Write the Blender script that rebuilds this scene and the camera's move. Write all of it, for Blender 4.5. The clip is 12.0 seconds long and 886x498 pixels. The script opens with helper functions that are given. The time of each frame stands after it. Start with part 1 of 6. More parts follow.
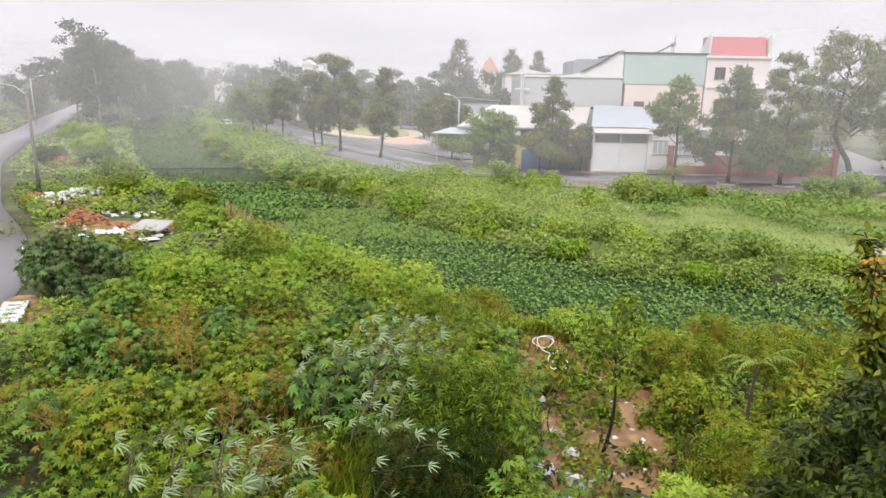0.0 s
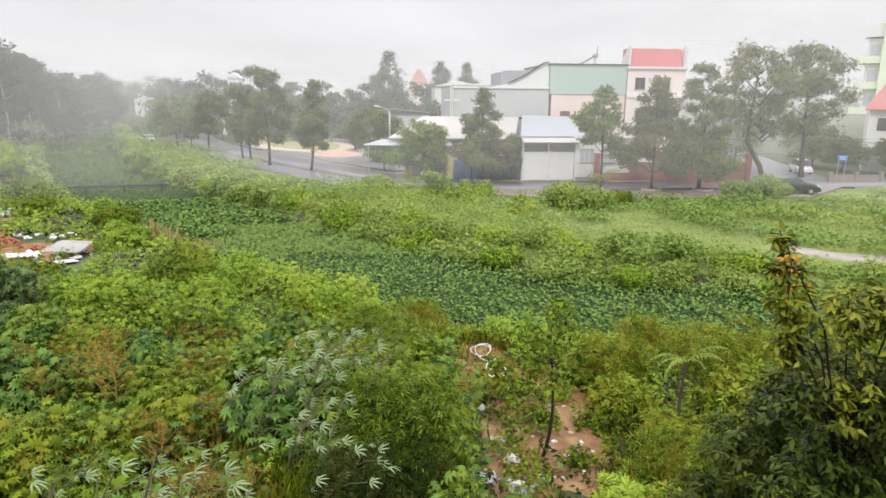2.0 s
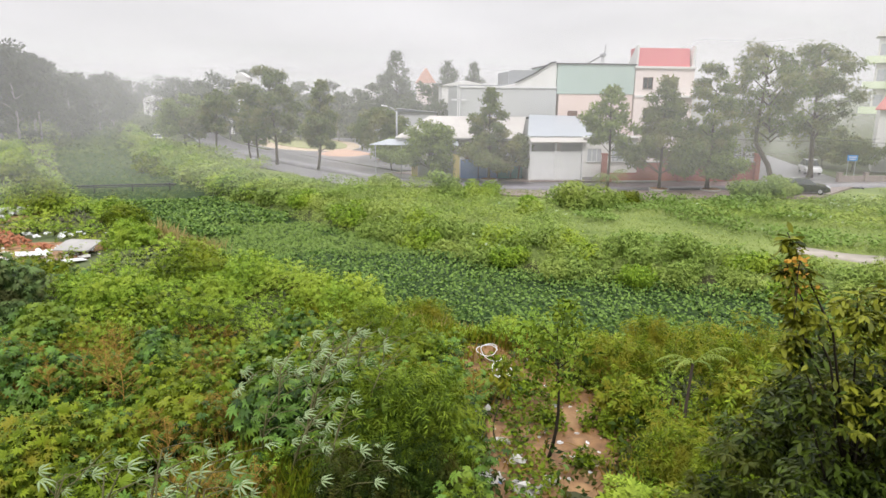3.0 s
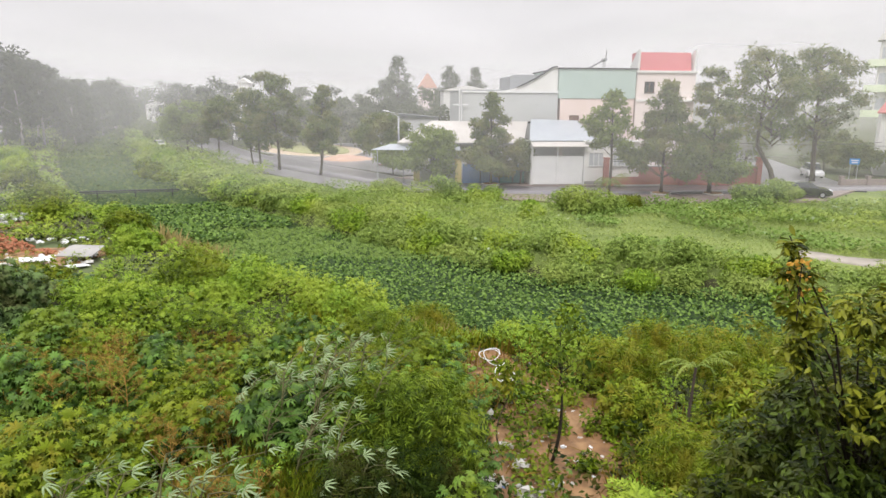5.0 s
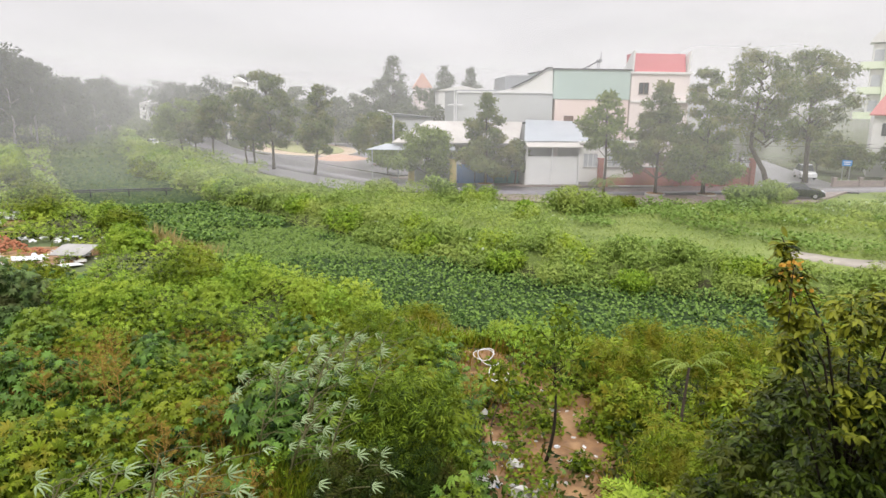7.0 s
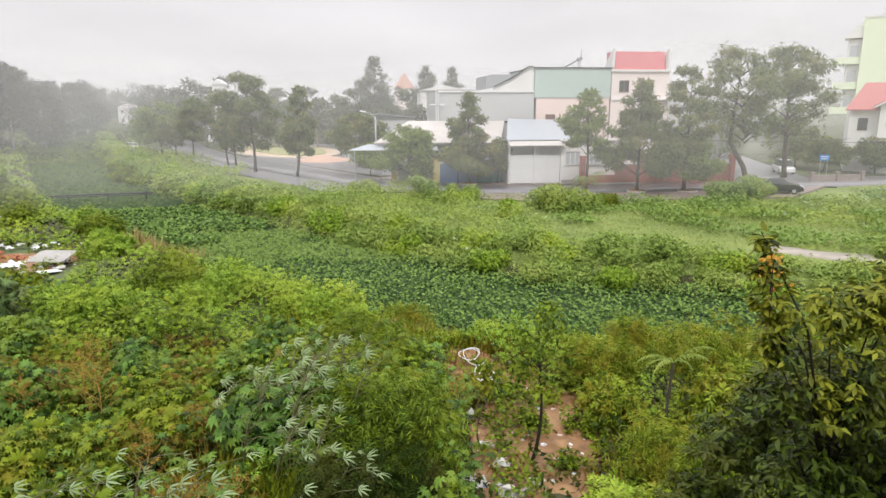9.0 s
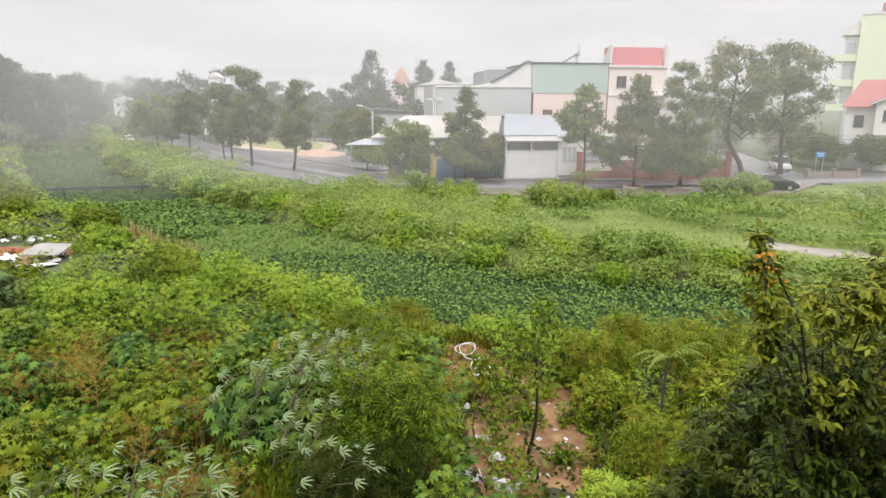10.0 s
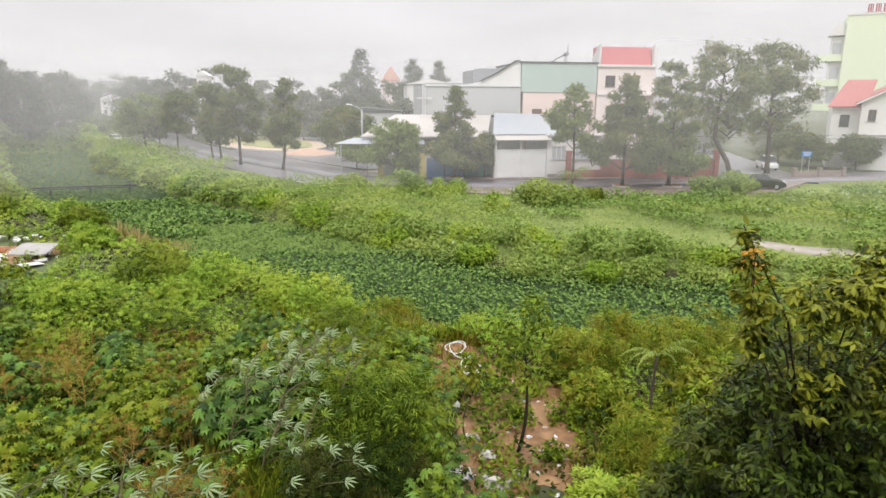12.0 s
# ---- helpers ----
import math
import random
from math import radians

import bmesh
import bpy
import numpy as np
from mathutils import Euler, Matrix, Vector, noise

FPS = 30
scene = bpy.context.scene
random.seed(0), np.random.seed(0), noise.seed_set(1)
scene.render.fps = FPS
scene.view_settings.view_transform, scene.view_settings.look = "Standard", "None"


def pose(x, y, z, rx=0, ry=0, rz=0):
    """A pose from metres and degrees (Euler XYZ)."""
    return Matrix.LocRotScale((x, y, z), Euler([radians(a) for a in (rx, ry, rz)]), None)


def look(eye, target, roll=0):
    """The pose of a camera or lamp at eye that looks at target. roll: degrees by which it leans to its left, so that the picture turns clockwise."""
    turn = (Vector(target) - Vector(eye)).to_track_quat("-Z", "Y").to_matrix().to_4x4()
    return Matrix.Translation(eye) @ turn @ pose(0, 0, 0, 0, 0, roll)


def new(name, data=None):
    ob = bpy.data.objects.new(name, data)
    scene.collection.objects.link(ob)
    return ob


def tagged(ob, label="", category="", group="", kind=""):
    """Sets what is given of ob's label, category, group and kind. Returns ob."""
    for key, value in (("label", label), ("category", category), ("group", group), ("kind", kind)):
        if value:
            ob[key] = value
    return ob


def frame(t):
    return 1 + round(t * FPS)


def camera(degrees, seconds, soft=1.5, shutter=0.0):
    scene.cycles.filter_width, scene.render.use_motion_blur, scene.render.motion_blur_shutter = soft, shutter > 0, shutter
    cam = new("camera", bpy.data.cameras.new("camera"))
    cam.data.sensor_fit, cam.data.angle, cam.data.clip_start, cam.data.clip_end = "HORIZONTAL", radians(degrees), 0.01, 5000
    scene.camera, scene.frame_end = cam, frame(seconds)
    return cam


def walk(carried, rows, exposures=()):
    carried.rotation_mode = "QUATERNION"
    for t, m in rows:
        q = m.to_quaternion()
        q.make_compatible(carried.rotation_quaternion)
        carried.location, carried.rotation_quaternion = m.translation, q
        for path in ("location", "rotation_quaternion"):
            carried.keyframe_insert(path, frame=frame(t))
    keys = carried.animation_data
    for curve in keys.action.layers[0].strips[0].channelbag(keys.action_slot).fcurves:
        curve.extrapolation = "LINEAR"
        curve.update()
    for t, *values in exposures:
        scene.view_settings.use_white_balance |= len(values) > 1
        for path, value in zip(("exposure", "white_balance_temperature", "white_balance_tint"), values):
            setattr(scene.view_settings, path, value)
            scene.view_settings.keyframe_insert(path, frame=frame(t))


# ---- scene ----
cam = camera(68.62, 12.0)
PATH = [
    (0, -0, -0, 9, 75.898, -0.97, 0.244),
    (0.5, 0.002, 0.012, 8.996, 76.274, -1.061, -0.157),
    (1, 0.029, 0.062, 8.977, 76.447, -0.884, -1.695),
    (1.5, 0.046, 0.106, 8.963, 76.529, -0.636, -4.479),
    (2, 0.021, 0.059, 8.98, 76.96, -0.455, -5.747),
    (2.5, 0.037, 0.053, 8.985, 76.535, -0.378, -5.989),
    (3, 0.042, 0.081, 8.986, 76.919, -0.472, -5.127),
    (3.5, 0.029, 0.075, 8.98, 77.435, -0.471, -4.98),
    (5.5, 0.025, 0.047, 8.989, 77.208, -0.246, -4.988),
    (6, 0.029, 0.066, 8.979, 77.104, -0.548, -5.058),
    (6.5, 0.016, 0.055, 8.985, 77.208, -0.624, -5.075),
    (7, 0.023, 0.036, 8.992, 77.337, -0.532, -5.424),
    (9, 0.057, 0.079, 8.986, 77.334, 0.101, -6.969),
    (9.5, 0.068, 0.078, 8.985, 76.999, -0.059, -7.361),
    (10, 0.044, 0.051, 8.994, 76.881, -0.233, -7.214),
    (10.5, 0.045, 0.054, 8.99, 76.838, -0.238, -7.16),
    (11, 0.046, 0.048, 8.996, 76.821, -0.25, -6.962),
    (11.5, 0.021, 0.014, 9.001, 76.893, -0.168, -7.623),
    (12, 0.04, 0.039, 8.98, 76.816, -0.335, -8.115)]
walk(cam, [(t, pose(x, y, z, rx, ry, rz)) for t, x, y, z, rx, ry, rz in PATH],
     [(0, 0.13, 6380, 15), (1.5, 0.12, 6400, 13), (3, 0.07, 6470, 12.5), (5.5, 0.06, 6520, 13), (12, 0.06, 6520, 13)])

# ---- overcast sky ----
world = bpy.data.worlds.new("rain_sky")
scene.world = world
world.use_nodes = True
wn, wl = world.node_tree.nodes, world.node_tree.links
wn.clear()
SUN_EL, SUN_ROT = radians(52), radians(160)
sky = wn.new("ShaderNodeTexSky")
sky.sky_type, sky.sun_disc, sky.sun_elevation, sky.sun_rotation = "NISHITA", False, SUN_EL, SUN_ROT
hue = wn.new("ShaderNodeHueSaturation")
hue.inputs["Saturation"].default_value = 0.12
wl.new(sky.outputs[0], hue.inputs["Color"])
bg_sky = wn.new("ShaderNodeBackground")
bg_sky.inputs[1].default_value = 0.08
wl.new(hue.outputs[0], bg_sky.inputs[0])
tc = wn.new("ShaderNodeTexCoord")
mp = wn.new("ShaderNodeMapping")
mp.inputs["Scale"].default_value = (2.2, 2.2, 9.0)
wl.new(tc.outputs["Generated"], mp.inputs[0])
cl = wn.new("ShaderNodeTexNoise")
cl.inputs["Scale"].default_value, cl.inputs["Detail"].default_value = 1.4, 5
wl.new(mp.outputs[0], cl.inputs["Vector"])
ramp = wn.new("ShaderNodeValToRGB")
ramp.color_ramp.elements[0].position, ramp.color_ramp.elements[0].color = 0.3, (0.76, 0.76, 0.77, 1)
ramp.color_ramp.elements[1].position, ramp.color_ramp.elements[1].color = 0.72, (0.925, 0.92, 0.93, 1)
wl.new(cl.outputs[0], ramp.inputs[0])
# an overcast sky grows brighter towards the zenith
sep = wn.new("ShaderNodeSeparateXYZ")
wl.new(tc.outputs["Generated"], sep.inputs[0])
zen = wn.new("ShaderNodeMapRange")
zen.inputs["From Min"].default_value, zen.inputs["From Max"].default_value = 0.15, 0.9
zen.inputs["To Min"].default_value, zen.inputs["To Max"].default_value = 1.0, 2.6
wl.new(sep.outputs["Z"], zen.inputs["Value"])
bg_cloud = wn.new("ShaderNodeBackground")
wl.new(ramp.outputs[0], bg_cloud.inputs[0])
wl.new(zen.outputs[0], bg_cloud.inputs[1])
mixw = wn.new("ShaderNodeMixShader")
mixw.inputs[0].default_value = 0.9
wl.new(bg_sky.outputs[0], mixw.inputs[1])
wl.new(bg_cloud.outputs[0], mixw.inputs[2])
wout = wn.new("ShaderNodeOutputWorld")
wl.new(mixw.outputs[0], wout.inputs[0])

sun_data = bpy.data.lights.new("sun", "SUN")
sun_data.energy, sun_data.angle, sun_data.color = 1.5, radians(11), (1.0, 0.98, 0.94)
sun = new("sun", sun_data)
sun.matrix_world = look((-12, -50, 95), (0, 20, 0))

# ---- materials ----
MATS = {}


def material(name, color, color2=None, scale=3.0, rough=0.8, metal=0.0, bump=0.0, bump_scale=30.0, spec=0.5, translucent=0.0,
             island=False, patch=None, patch_scale=0.3, stretch=(1, 1, 1), coat=0.0):
    """A surface that varies between two colours by grain, and by broad patches or piece by piece."""
    m = bpy.data.materials.new(name)
    m.use_nodes = True
    n, l = m.node_tree.nodes, m.node_tree.links
    b = n["Principled BSDF"]
    b.inputs["Roughness"].default_value, b.inputs["Metallic"].default_value = rough, metal
    b.inputs["Specular IOR Level"].default_value = spec
    b.inputs["Coat Weight"].default_value = coat
    b.inputs["Coat Roughness"].default_value = 0.35 if translucent else 0.05
    color2 = color2 or tuple(c * 0.75 for c in color)
    co = n.new("ShaderNodeTexCoord")
    geo = n.new("ShaderNodeNewGeometry")
    mpg = n.new("ShaderNodeMapping")
    mpg.inputs["Scale"].default_value = stretch
    l.new(geo.outputs["Position"], mpg.inputs[0])
    no = n.new("ShaderNodeTexNoise")
    no.inputs["Scale"].default_value, no.inputs["Detail"].default_value, no.inputs["Roughness"].default_value = scale, 6, 0.65
    l.new(mpg.outputs[0], no.inputs["Vector"])
    fac = n.new("ShaderNodeMapRange")
    fac.inputs["From Min"].default_value, fac.inputs["From Max"].default_value = 0.3, 0.7
    if island:
        l.new(geo.outputs["Random Per Island"], fac.inputs["Value"])
        fac.inputs["From Min"].default_value, fac.inputs["From Max"].default_value = 0.0, 1.0
    else:
        l.new(no.outputs[0], fac.inputs["Value"])
    mx = n.new("ShaderNodeMix")
    mx.data_type = "RGBA"
    mx.inputs[6].default_value, mx.inputs[7].default_value = (*color, 1), (*color2, 1)
    l.new(fac.outputs[0], mx.inputs[0])
    last = mx.outputs[2]
    if patch:
        pn = n.new("ShaderNodeTexNoise")
        pn.inputs["Scale"].default_value, pn.inputs["Detail"].default_value = patch_scale, 3
        l.new(geo.outputs["Position"], pn.inputs["Vector"])
        pf = n.new("ShaderNodeMapRange")
        pf.inputs["From Min"].default_value, pf.inputs["From Max"].default_value = 0.45, 0.65
        l.new(pn.outputs[0], pf.inputs["Value"])
        mx2 = n.new("ShaderNodeMix")
        mx2.data_type = "RGBA"
        mx2.inputs[7].default_value = (*patch, 1)
        l.new(pf.outputs[0], mx2.inputs[0])
        l.new(last, mx2.inputs[6])
        last = mx2.outputs[2]
    l.new(last, b.inputs["Base Color"])
    if bump:
        bn = n.new("ShaderNodeTexNoise")
        bn.inputs["Scale"].default_value, bn.inputs["Detail"].default_value = bump_scale, 4
        l.new(mpg.outputs[0], bn.inputs["Vector"])
        bu = n.new("ShaderNodeBump")
        bu.inputs["Strength"].default_value, bu.inputs["Distance"].default_value = bump, 0.02
        l.new(bn.outputs[0], bu.inputs["Height"])
        l.new(bu.outputs[0], b.inputs["Normal"])
    if translucent:
        tr = n.new("ShaderNodeBsdfTranslucent")
        l.new(last, tr.inputs[0])
        ms = n.new("ShaderNodeMixShader")
        ms.inputs[0].default_value = translucent
        l.new(b.outputs[0], ms.inputs[1])
        l.new(tr.outputs[0], ms.inputs[2])
        l.new(ms.outputs[0], n["Material Output"].inputs[0])
    MATS[name] = m
    return m


def ribbed(name, color, color2, axis, pitch, rough=0.45, metal=0.0):
    """Corrugated sheet: ribs across the given axis."""
    m = material(name, color, color2, scale=0.6, rough=rough, metal=metal)
    n, l = m.node_tree.nodes, m.node_tree.links
    geo = n.new("ShaderNodeNewGeometry")
    wv = n.new("ShaderNodeTexWave")
    wv.bands_direction = axis
    wv.inputs["Scale"].default_value = 0.314 / pitch
    l.new(geo.outputs["Position"], wv.inputs["Vector"])
    bu = n.new("ShaderNodeBump")
    bu.inputs["Strength"].default_value, bu.inputs["Distance"].default_value = 0.22, 0.02
    l.new(wv.outputs["Fac"], bu.inputs["Height"])
    l.new(bu.outputs[0], n["Principled BSDF"].inputs["Normal"])
    return m


def foliage(name, c1, c2, patch=None, patch_scale=0.3, rough=0.45, translucent=0.3, spec=0.35, coat=0.0):
    return material(name, c1, c2, rough=rough, coat=coat, translucent=translucent, island=True, patch=patch, patch_scale=patch_scale, spec=spec)


LEAF_BRIGHT = foliage("leaf_bright", (0.30, 0.44, 0.042), (0.09, 0.17, 0.016), patch=(0.34, 0.43, 0.05), patch_scale=0.35, spec=0.1, translucent=0.18)
LEAF_MID = foliage("leaf_mid", (0.21, 0.30, 0.018), (0.016, 0.038, 0.004), patch=(0.20, 0.24, 0.018), patch_scale=0.6, spec=0.1, translucent=0.15)
LEAF_BANK = foliage("leaf_bank", (0.32, 0.425, 0.092), (0.13, 0.205, 0.04), patch=(0.34, 0.41, 0.095), patch_scale=0.25, spec=0.12, translucent=0.2)
# dark leaf colour; on the near trees it holds painted shade
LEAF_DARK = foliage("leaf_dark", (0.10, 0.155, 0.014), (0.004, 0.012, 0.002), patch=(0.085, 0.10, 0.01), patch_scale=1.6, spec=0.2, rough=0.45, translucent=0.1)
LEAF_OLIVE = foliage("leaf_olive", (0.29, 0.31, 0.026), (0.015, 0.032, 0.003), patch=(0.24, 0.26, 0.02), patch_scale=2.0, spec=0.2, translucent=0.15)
LEAF_DEEP = foliage("leaf_deep", (0.15, 0.235, 0.065), (0.028, 0.055, 0.018), patch=(0.15, 0.165, 0.06), patch_scale=1.1, rough=0.5, spec=0.2, translucent=0.12)
# undergrowth leaves coloured dark to imitate the shaded gaps between weeds
LEAF_SHADE = foliage("leaf_painted_shade", (0.04, 0.07, 0.008), (0.008, 0.018, 0.003), patch=(0.075, 0.07, 0.012), patch_scale=0.8, spec=0.08, translucent=0.08)
LEAF_YELLOW = foliage("leaf_yellow", (0.25, 0.33, 0.022), (0.05, 0.09, 0.008), patch=(0.245, 0.225, 0.022), patch_scale=1.6, spec=0.1, translucent=0.18)
LEAF_PALE = foliage("leaf_pale", (0.42, 0.49, 0.31), (0.18, 0.28, 0.10), rough=0.6, translucent=0.15, spec=0.15)
LEAF_CASTOR = foliage("leaf_castor", (0.145, 0.28, 0.042), (0.012, 0.034, 0.006), patch=(0.165, 0.235, 0.022), patch_scale=0.9, rough=0.42, spec=0.18, translucent=0.13)
LEAF_GRASS = foliage("leaf_grass", (0.31, 0.385, 0.105), (0.20, 0.275, 0.065), patch=(0.35, 0.41, 0.13), patch_scale=0.15, spec=0.15)
LEAF_HYACINTH = foliage("leaf_hyacinth", (0.19, 0.30, 0.062), (0.026, 0.066, 0.012), rough=0.5, translucent=0.08, spec=0.12)
LEAF_FLOAT = foliage("leaf_float", (0.26, 0.37, 0.09), (0.15, 0.24, 0.05), rough=0.5, spec=0.15)
LEAF_FERN = foliage("leaf_fern", (0.21, 0.31, 0.026), (0.018, 0.042, 0.005), patch=(0.20, 0.26, 0.022), patch_scale=1.2, spec=0.1, translucent=0.12)
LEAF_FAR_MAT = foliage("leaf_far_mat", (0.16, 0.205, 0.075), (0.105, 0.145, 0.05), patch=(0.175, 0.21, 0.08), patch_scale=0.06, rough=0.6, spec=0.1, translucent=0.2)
# distant reeds, their green dulled in the colour to stand in for haze
LEAF_REED_HAZED = foliage("leaf_reed_hazed", (0.13, 0.165, 0.06), (0.09, 0.12, 0.042), patch=(0.15, 0.18, 0.07), patch_scale=0.05, rough=0.6, spec=0.1, translucent=0.35)
LEAF_TREE = foliage("leaf_tree", (0.20, 0.25, 0.085), (0.075, 0.10, 0.036), patch=(0.235, 0.235, 0.09), patch_scale=0.4, spec=0.12, translucent=0.38)
LEAF_TREE_LIGHT = foliage("leaf_tree_light", (0.28, 0.35, 0.10), (0.12, 0.165, 0.045), spec=0.12, translucent=0.4)
# leaves of far trees: haze is put into these two greyed colours
LEAF_CONIFER_HAZED = foliage("leaf_conifer_hazed", (0.20, 0.22, 0.15), (0.14, 0.16, 0.11), rough=0.7, spec=0.1, translucent=0.45)
LEAF_HAZED = foliage("leaf_hazed", (0.115, 0.13, 0.095), (0.075, 0.09, 0.065), rough=0.7, spec=0.1, translucent=0.4)
LEAF_DRY = foliage("leaf_dry", (0.34, 0.235, 0.04), (0.18, 0.105, 0.025), rough=0.8, spec=0.2)
LEAF_STRAW = foliage("leaf_straw", (0.46, 0.37, 0.16), (0.30, 0.24, 0.09), rough=0.8, spec=0.2)
BARK = material("bark", (0.10, 0.075, 0.055), (0.05, 0.035, 0.028), scale=6, rough=0.85, bump=0.6, bump_scale=20)
# paler bark for the far trees, haze painted into it
BARK_HAZED = material("hazed_bark", (0.30, 0.29, 0.28), (0.22, 0.21, 0.20), scale=6, rough=0.85)
DARK_STEM = material("dark_wet_stem", (0.045, 0.035, 0.025), (0.025, 0.02, 0.015), scale=8, rough=0.7, spec=0.2)
STEM = material("stem", (0.13, 0.15, 0.05), (0.10, 0.07, 0.03), scale=6, rough=0.7)
DRY_STALK = material("dry_stalk", (0.46, 0.28, 0.06), (0.28, 0.15, 0.035), scale=8, rough=0.8)
TURF = material("wet_turf", (0.17, 0.225, 0.055), (0.10, 0.145, 0.032), scale=1.3, rough=0.95, bump=0.5, bump_scale=9, patch=(0.21, 0.26, 0.07), patch_scale=0.12)
DRY_TURF = material("thin_dry_turf", (0.33, 0.33, 0.16), (0.26, 0.27, 0.12), scale=0.8, rough=0.95, bump=0.3, bump_scale=9)
GROUND = material("weedy_ground", (0.07, 0.085, 0.03), (0.05, 0.04, 0.02), scale=0.9, rough=0.95, bump=0.7, bump_scale=6, patch=(0.10, 0.13, 0.05), patch_scale=0.2)
SOIL = material("wet_red_soil", (0.31, 0.165, 0.068), (0.13, 0.066, 0.03), scale=2.6, rough=0.7, bump=1.0, bump_scale=14, patch=(0.38, 0.225, 0.105), patch_scale=1.1)
SAND = material("wet_sand", (0.58, 0.46, 0.33), (0.42, 0.33, 0.24), scale=1.2, rough=0.7, bump=0.5, bump_scale=9)
PINK_SAND = material("wet_pink_sand", (0.56, 0.38, 0.29), (0.44, 0.29, 0.22), scale=1.2, rough=0.8, bump=0.5, bump_scale=9)
PATH_DIRT = material("sandy_path", (0.41, 0.37, 0.32), (0.30, 0.265, 0.22), scale=1.4, rough=0.7, bump=0.4, bump_scale=9)
ASPHALT = material("wet_asphalt", (0.215, 0.20, 0.215), (0.17, 0.16, 0.172), scale=0.5, rough=0.3, bump=0.12, bump_scale=40, spec=0.5, patch=(0.20, 0.19, 0.195), patch_scale=0.12)
PAVING = material("wet_paving", (0.30, 0.24, 0.22), (0.22, 0.175, 0.16), scale=1.5, rough=0.45, bump=0.3, bump_scale=12)
KERB = material("concrete_kerb", (0.55, 0.53, 0.50), (0.42, 0.40, 0.38), scale=3, rough=0.7, bump=0.2)
CONCRETE = material("weathered_concrete", (0.40, 0.39, 0.37), (0.28, 0.27, 0.26), scale=1.2, rough=0.8, bump=0.3)
WATER = material("dark_water", (0.03, 0.04, 0.025), (0.045, 0.06, 0.03), scale=1, rough=0.3, spec=0.2)
# colour of the dark filler seen between floating leaves
MAT_GREEN = material("dark_gap_green", (0.045, 0.085, 0.02), (0.02, 0.045, 0.012), scale=2.5, rough=0.8, bump=0.6, bump_scale=8, spec=0.2)
WHITE_WALL = material("white_plaster", (0.80, 0.79, 0.77), (0.68, 0.67, 0.65), scale=0.8, rough=0.75, bump=0.1, stretch=(1, 1, 0.25))
PINK_WALL = material("pink_plaster", (0.82, 0.68, 0.63), (0.76, 0.61, 0.56), scale=0.7, rough=0.75, stretch=(1, 1, 0.25))
PALE_PINK = material("pale_pink_plaster", (0.83, 0.74, 0.71), (0.77, 0.67, 0.64), scale=0.7, rough=0.75, stretch=(1, 1, 0.25))
LIME_WALL = material("lime_plaster", (0.75, 0.83, 0.62), (0.70, 0.79, 0.57), scale=0.4, rough=0.75, stretch=(1, 1, 0.25))
GREEN_CLAD = ribbed("green_cladding", (0.46, 0.56, 0.52), (0.42, 0.52, 0.48), "X", 0.25)
GREY_CLAD = ribbed("grey_cladding", (0.53, 0.54, 0.54), (0.49, 0.50, 0.50), "X", 0.25)
ROOF_WHITE = ribbed("white_sheet_roof", (0.54, 0.51, 0.48), (0.45, 0.42, 0.395), "X", 0.25, rough=0.4)
ROOF_BLUE = ribbed("pale_blue_sheet_roof", (0.41, 0.44, 0.48), (0.35, 0.38, 0.42), "X", 0.25, rough=0.35)
ROOF_DARK = material("dark_sheet_roof", (0.16, 0.17, 0.17), (0.11, 0.12, 0.12), scale=0.7, rough=0.5)
RED_PANEL = ribbed("red_roof_sheet", (0.62, 0.19, 0.20), (0.56, 0.16, 0.17), "X", 0.3)
RED_TILE = ribbed("red_roof_tiles", (0.44, 0.15, 0.14), (0.37, 0.125, 0.115), "Y", 0.33, rough=0.6)
ORANGE_TILE = material("orange_roof_tiles", (0.72, 0.42, 0.33), (0.64, 0.37, 0.29), scale=0.8, rough=0.7)
BRICK_RED = material("red_brick", (0.42, 0.15, 0.12), (0.31, 0.11, 0.09), scale=5, rough=0.75, bump=0.3)
BRICK_RUBBLE = material("broken_brick", (0.46, 0.19, 0.095), (0.30, 0.12, 0.065), scale=6, rough=0.85, bump=0.4)
YELLOW_WALL = material("yellow_plaster", (0.68, 0.56, 0.25), (0.58, 0.46, 0.20), scale=1, rough=0.75)
BLUE_PANEL = ribbed("blue_sheet_fence", (0.13, 0.22, 0.42), (0.09, 0.16, 0.33), "X", 0.2)
TEAL_PANEL = ribbed("teal_sheet_fence", (0.06, 0.20, 0.21), (0.04, 0.14, 0.15), "X", 0.2)
WHITE_METAL = material("white_painted_metal", (0.80, 0.80, 0.80), (0.70, 0.70, 0.71), scale=1.5, rough=0.4)
GREY_METAL = material("galvanised_metal", (0.45, 0.46, 0.47), (0.36, 0.37, 0.38), scale=3, rough=0.45, metal=0.6)
DARK_METAL = material("dark_metal", (0.06, 0.06, 0.065), (0.04, 0.04, 0.045), scale=3, rough=0.5)
DARK_GLASS = material("dark_window_glass", (0.05, 0.055, 0.06), (0.035, 0.04, 0.045), scale=1, rough=0.08, spec=0.6)
BROWN_WOOD = material("brown_shutter", (0.23, 0.13, 0.10), (0.16, 0.09, 0.07), scale=4, rough=0.6)
BLACK_PAINT = material("black_car_paint", (0.012, 0.013, 0.015), (0.015, 0.016, 0.018), rough=0.15, coat=1.0)
WHITE_PAINT = material("white_car_paint", (0.75, 0.75, 0.75), (0.7, 0.7, 0.7), rough=0.2, coat=1.0)
RED_PAINT = material("red_paint", (0.55, 0.05, 0.05), (0.45, 0.04, 0.04), rough=0.3)
RUBBER = material("black_rubber", (0.02, 0.02, 0.02), (0.03, 0.03, 0.03), rough=0.85)
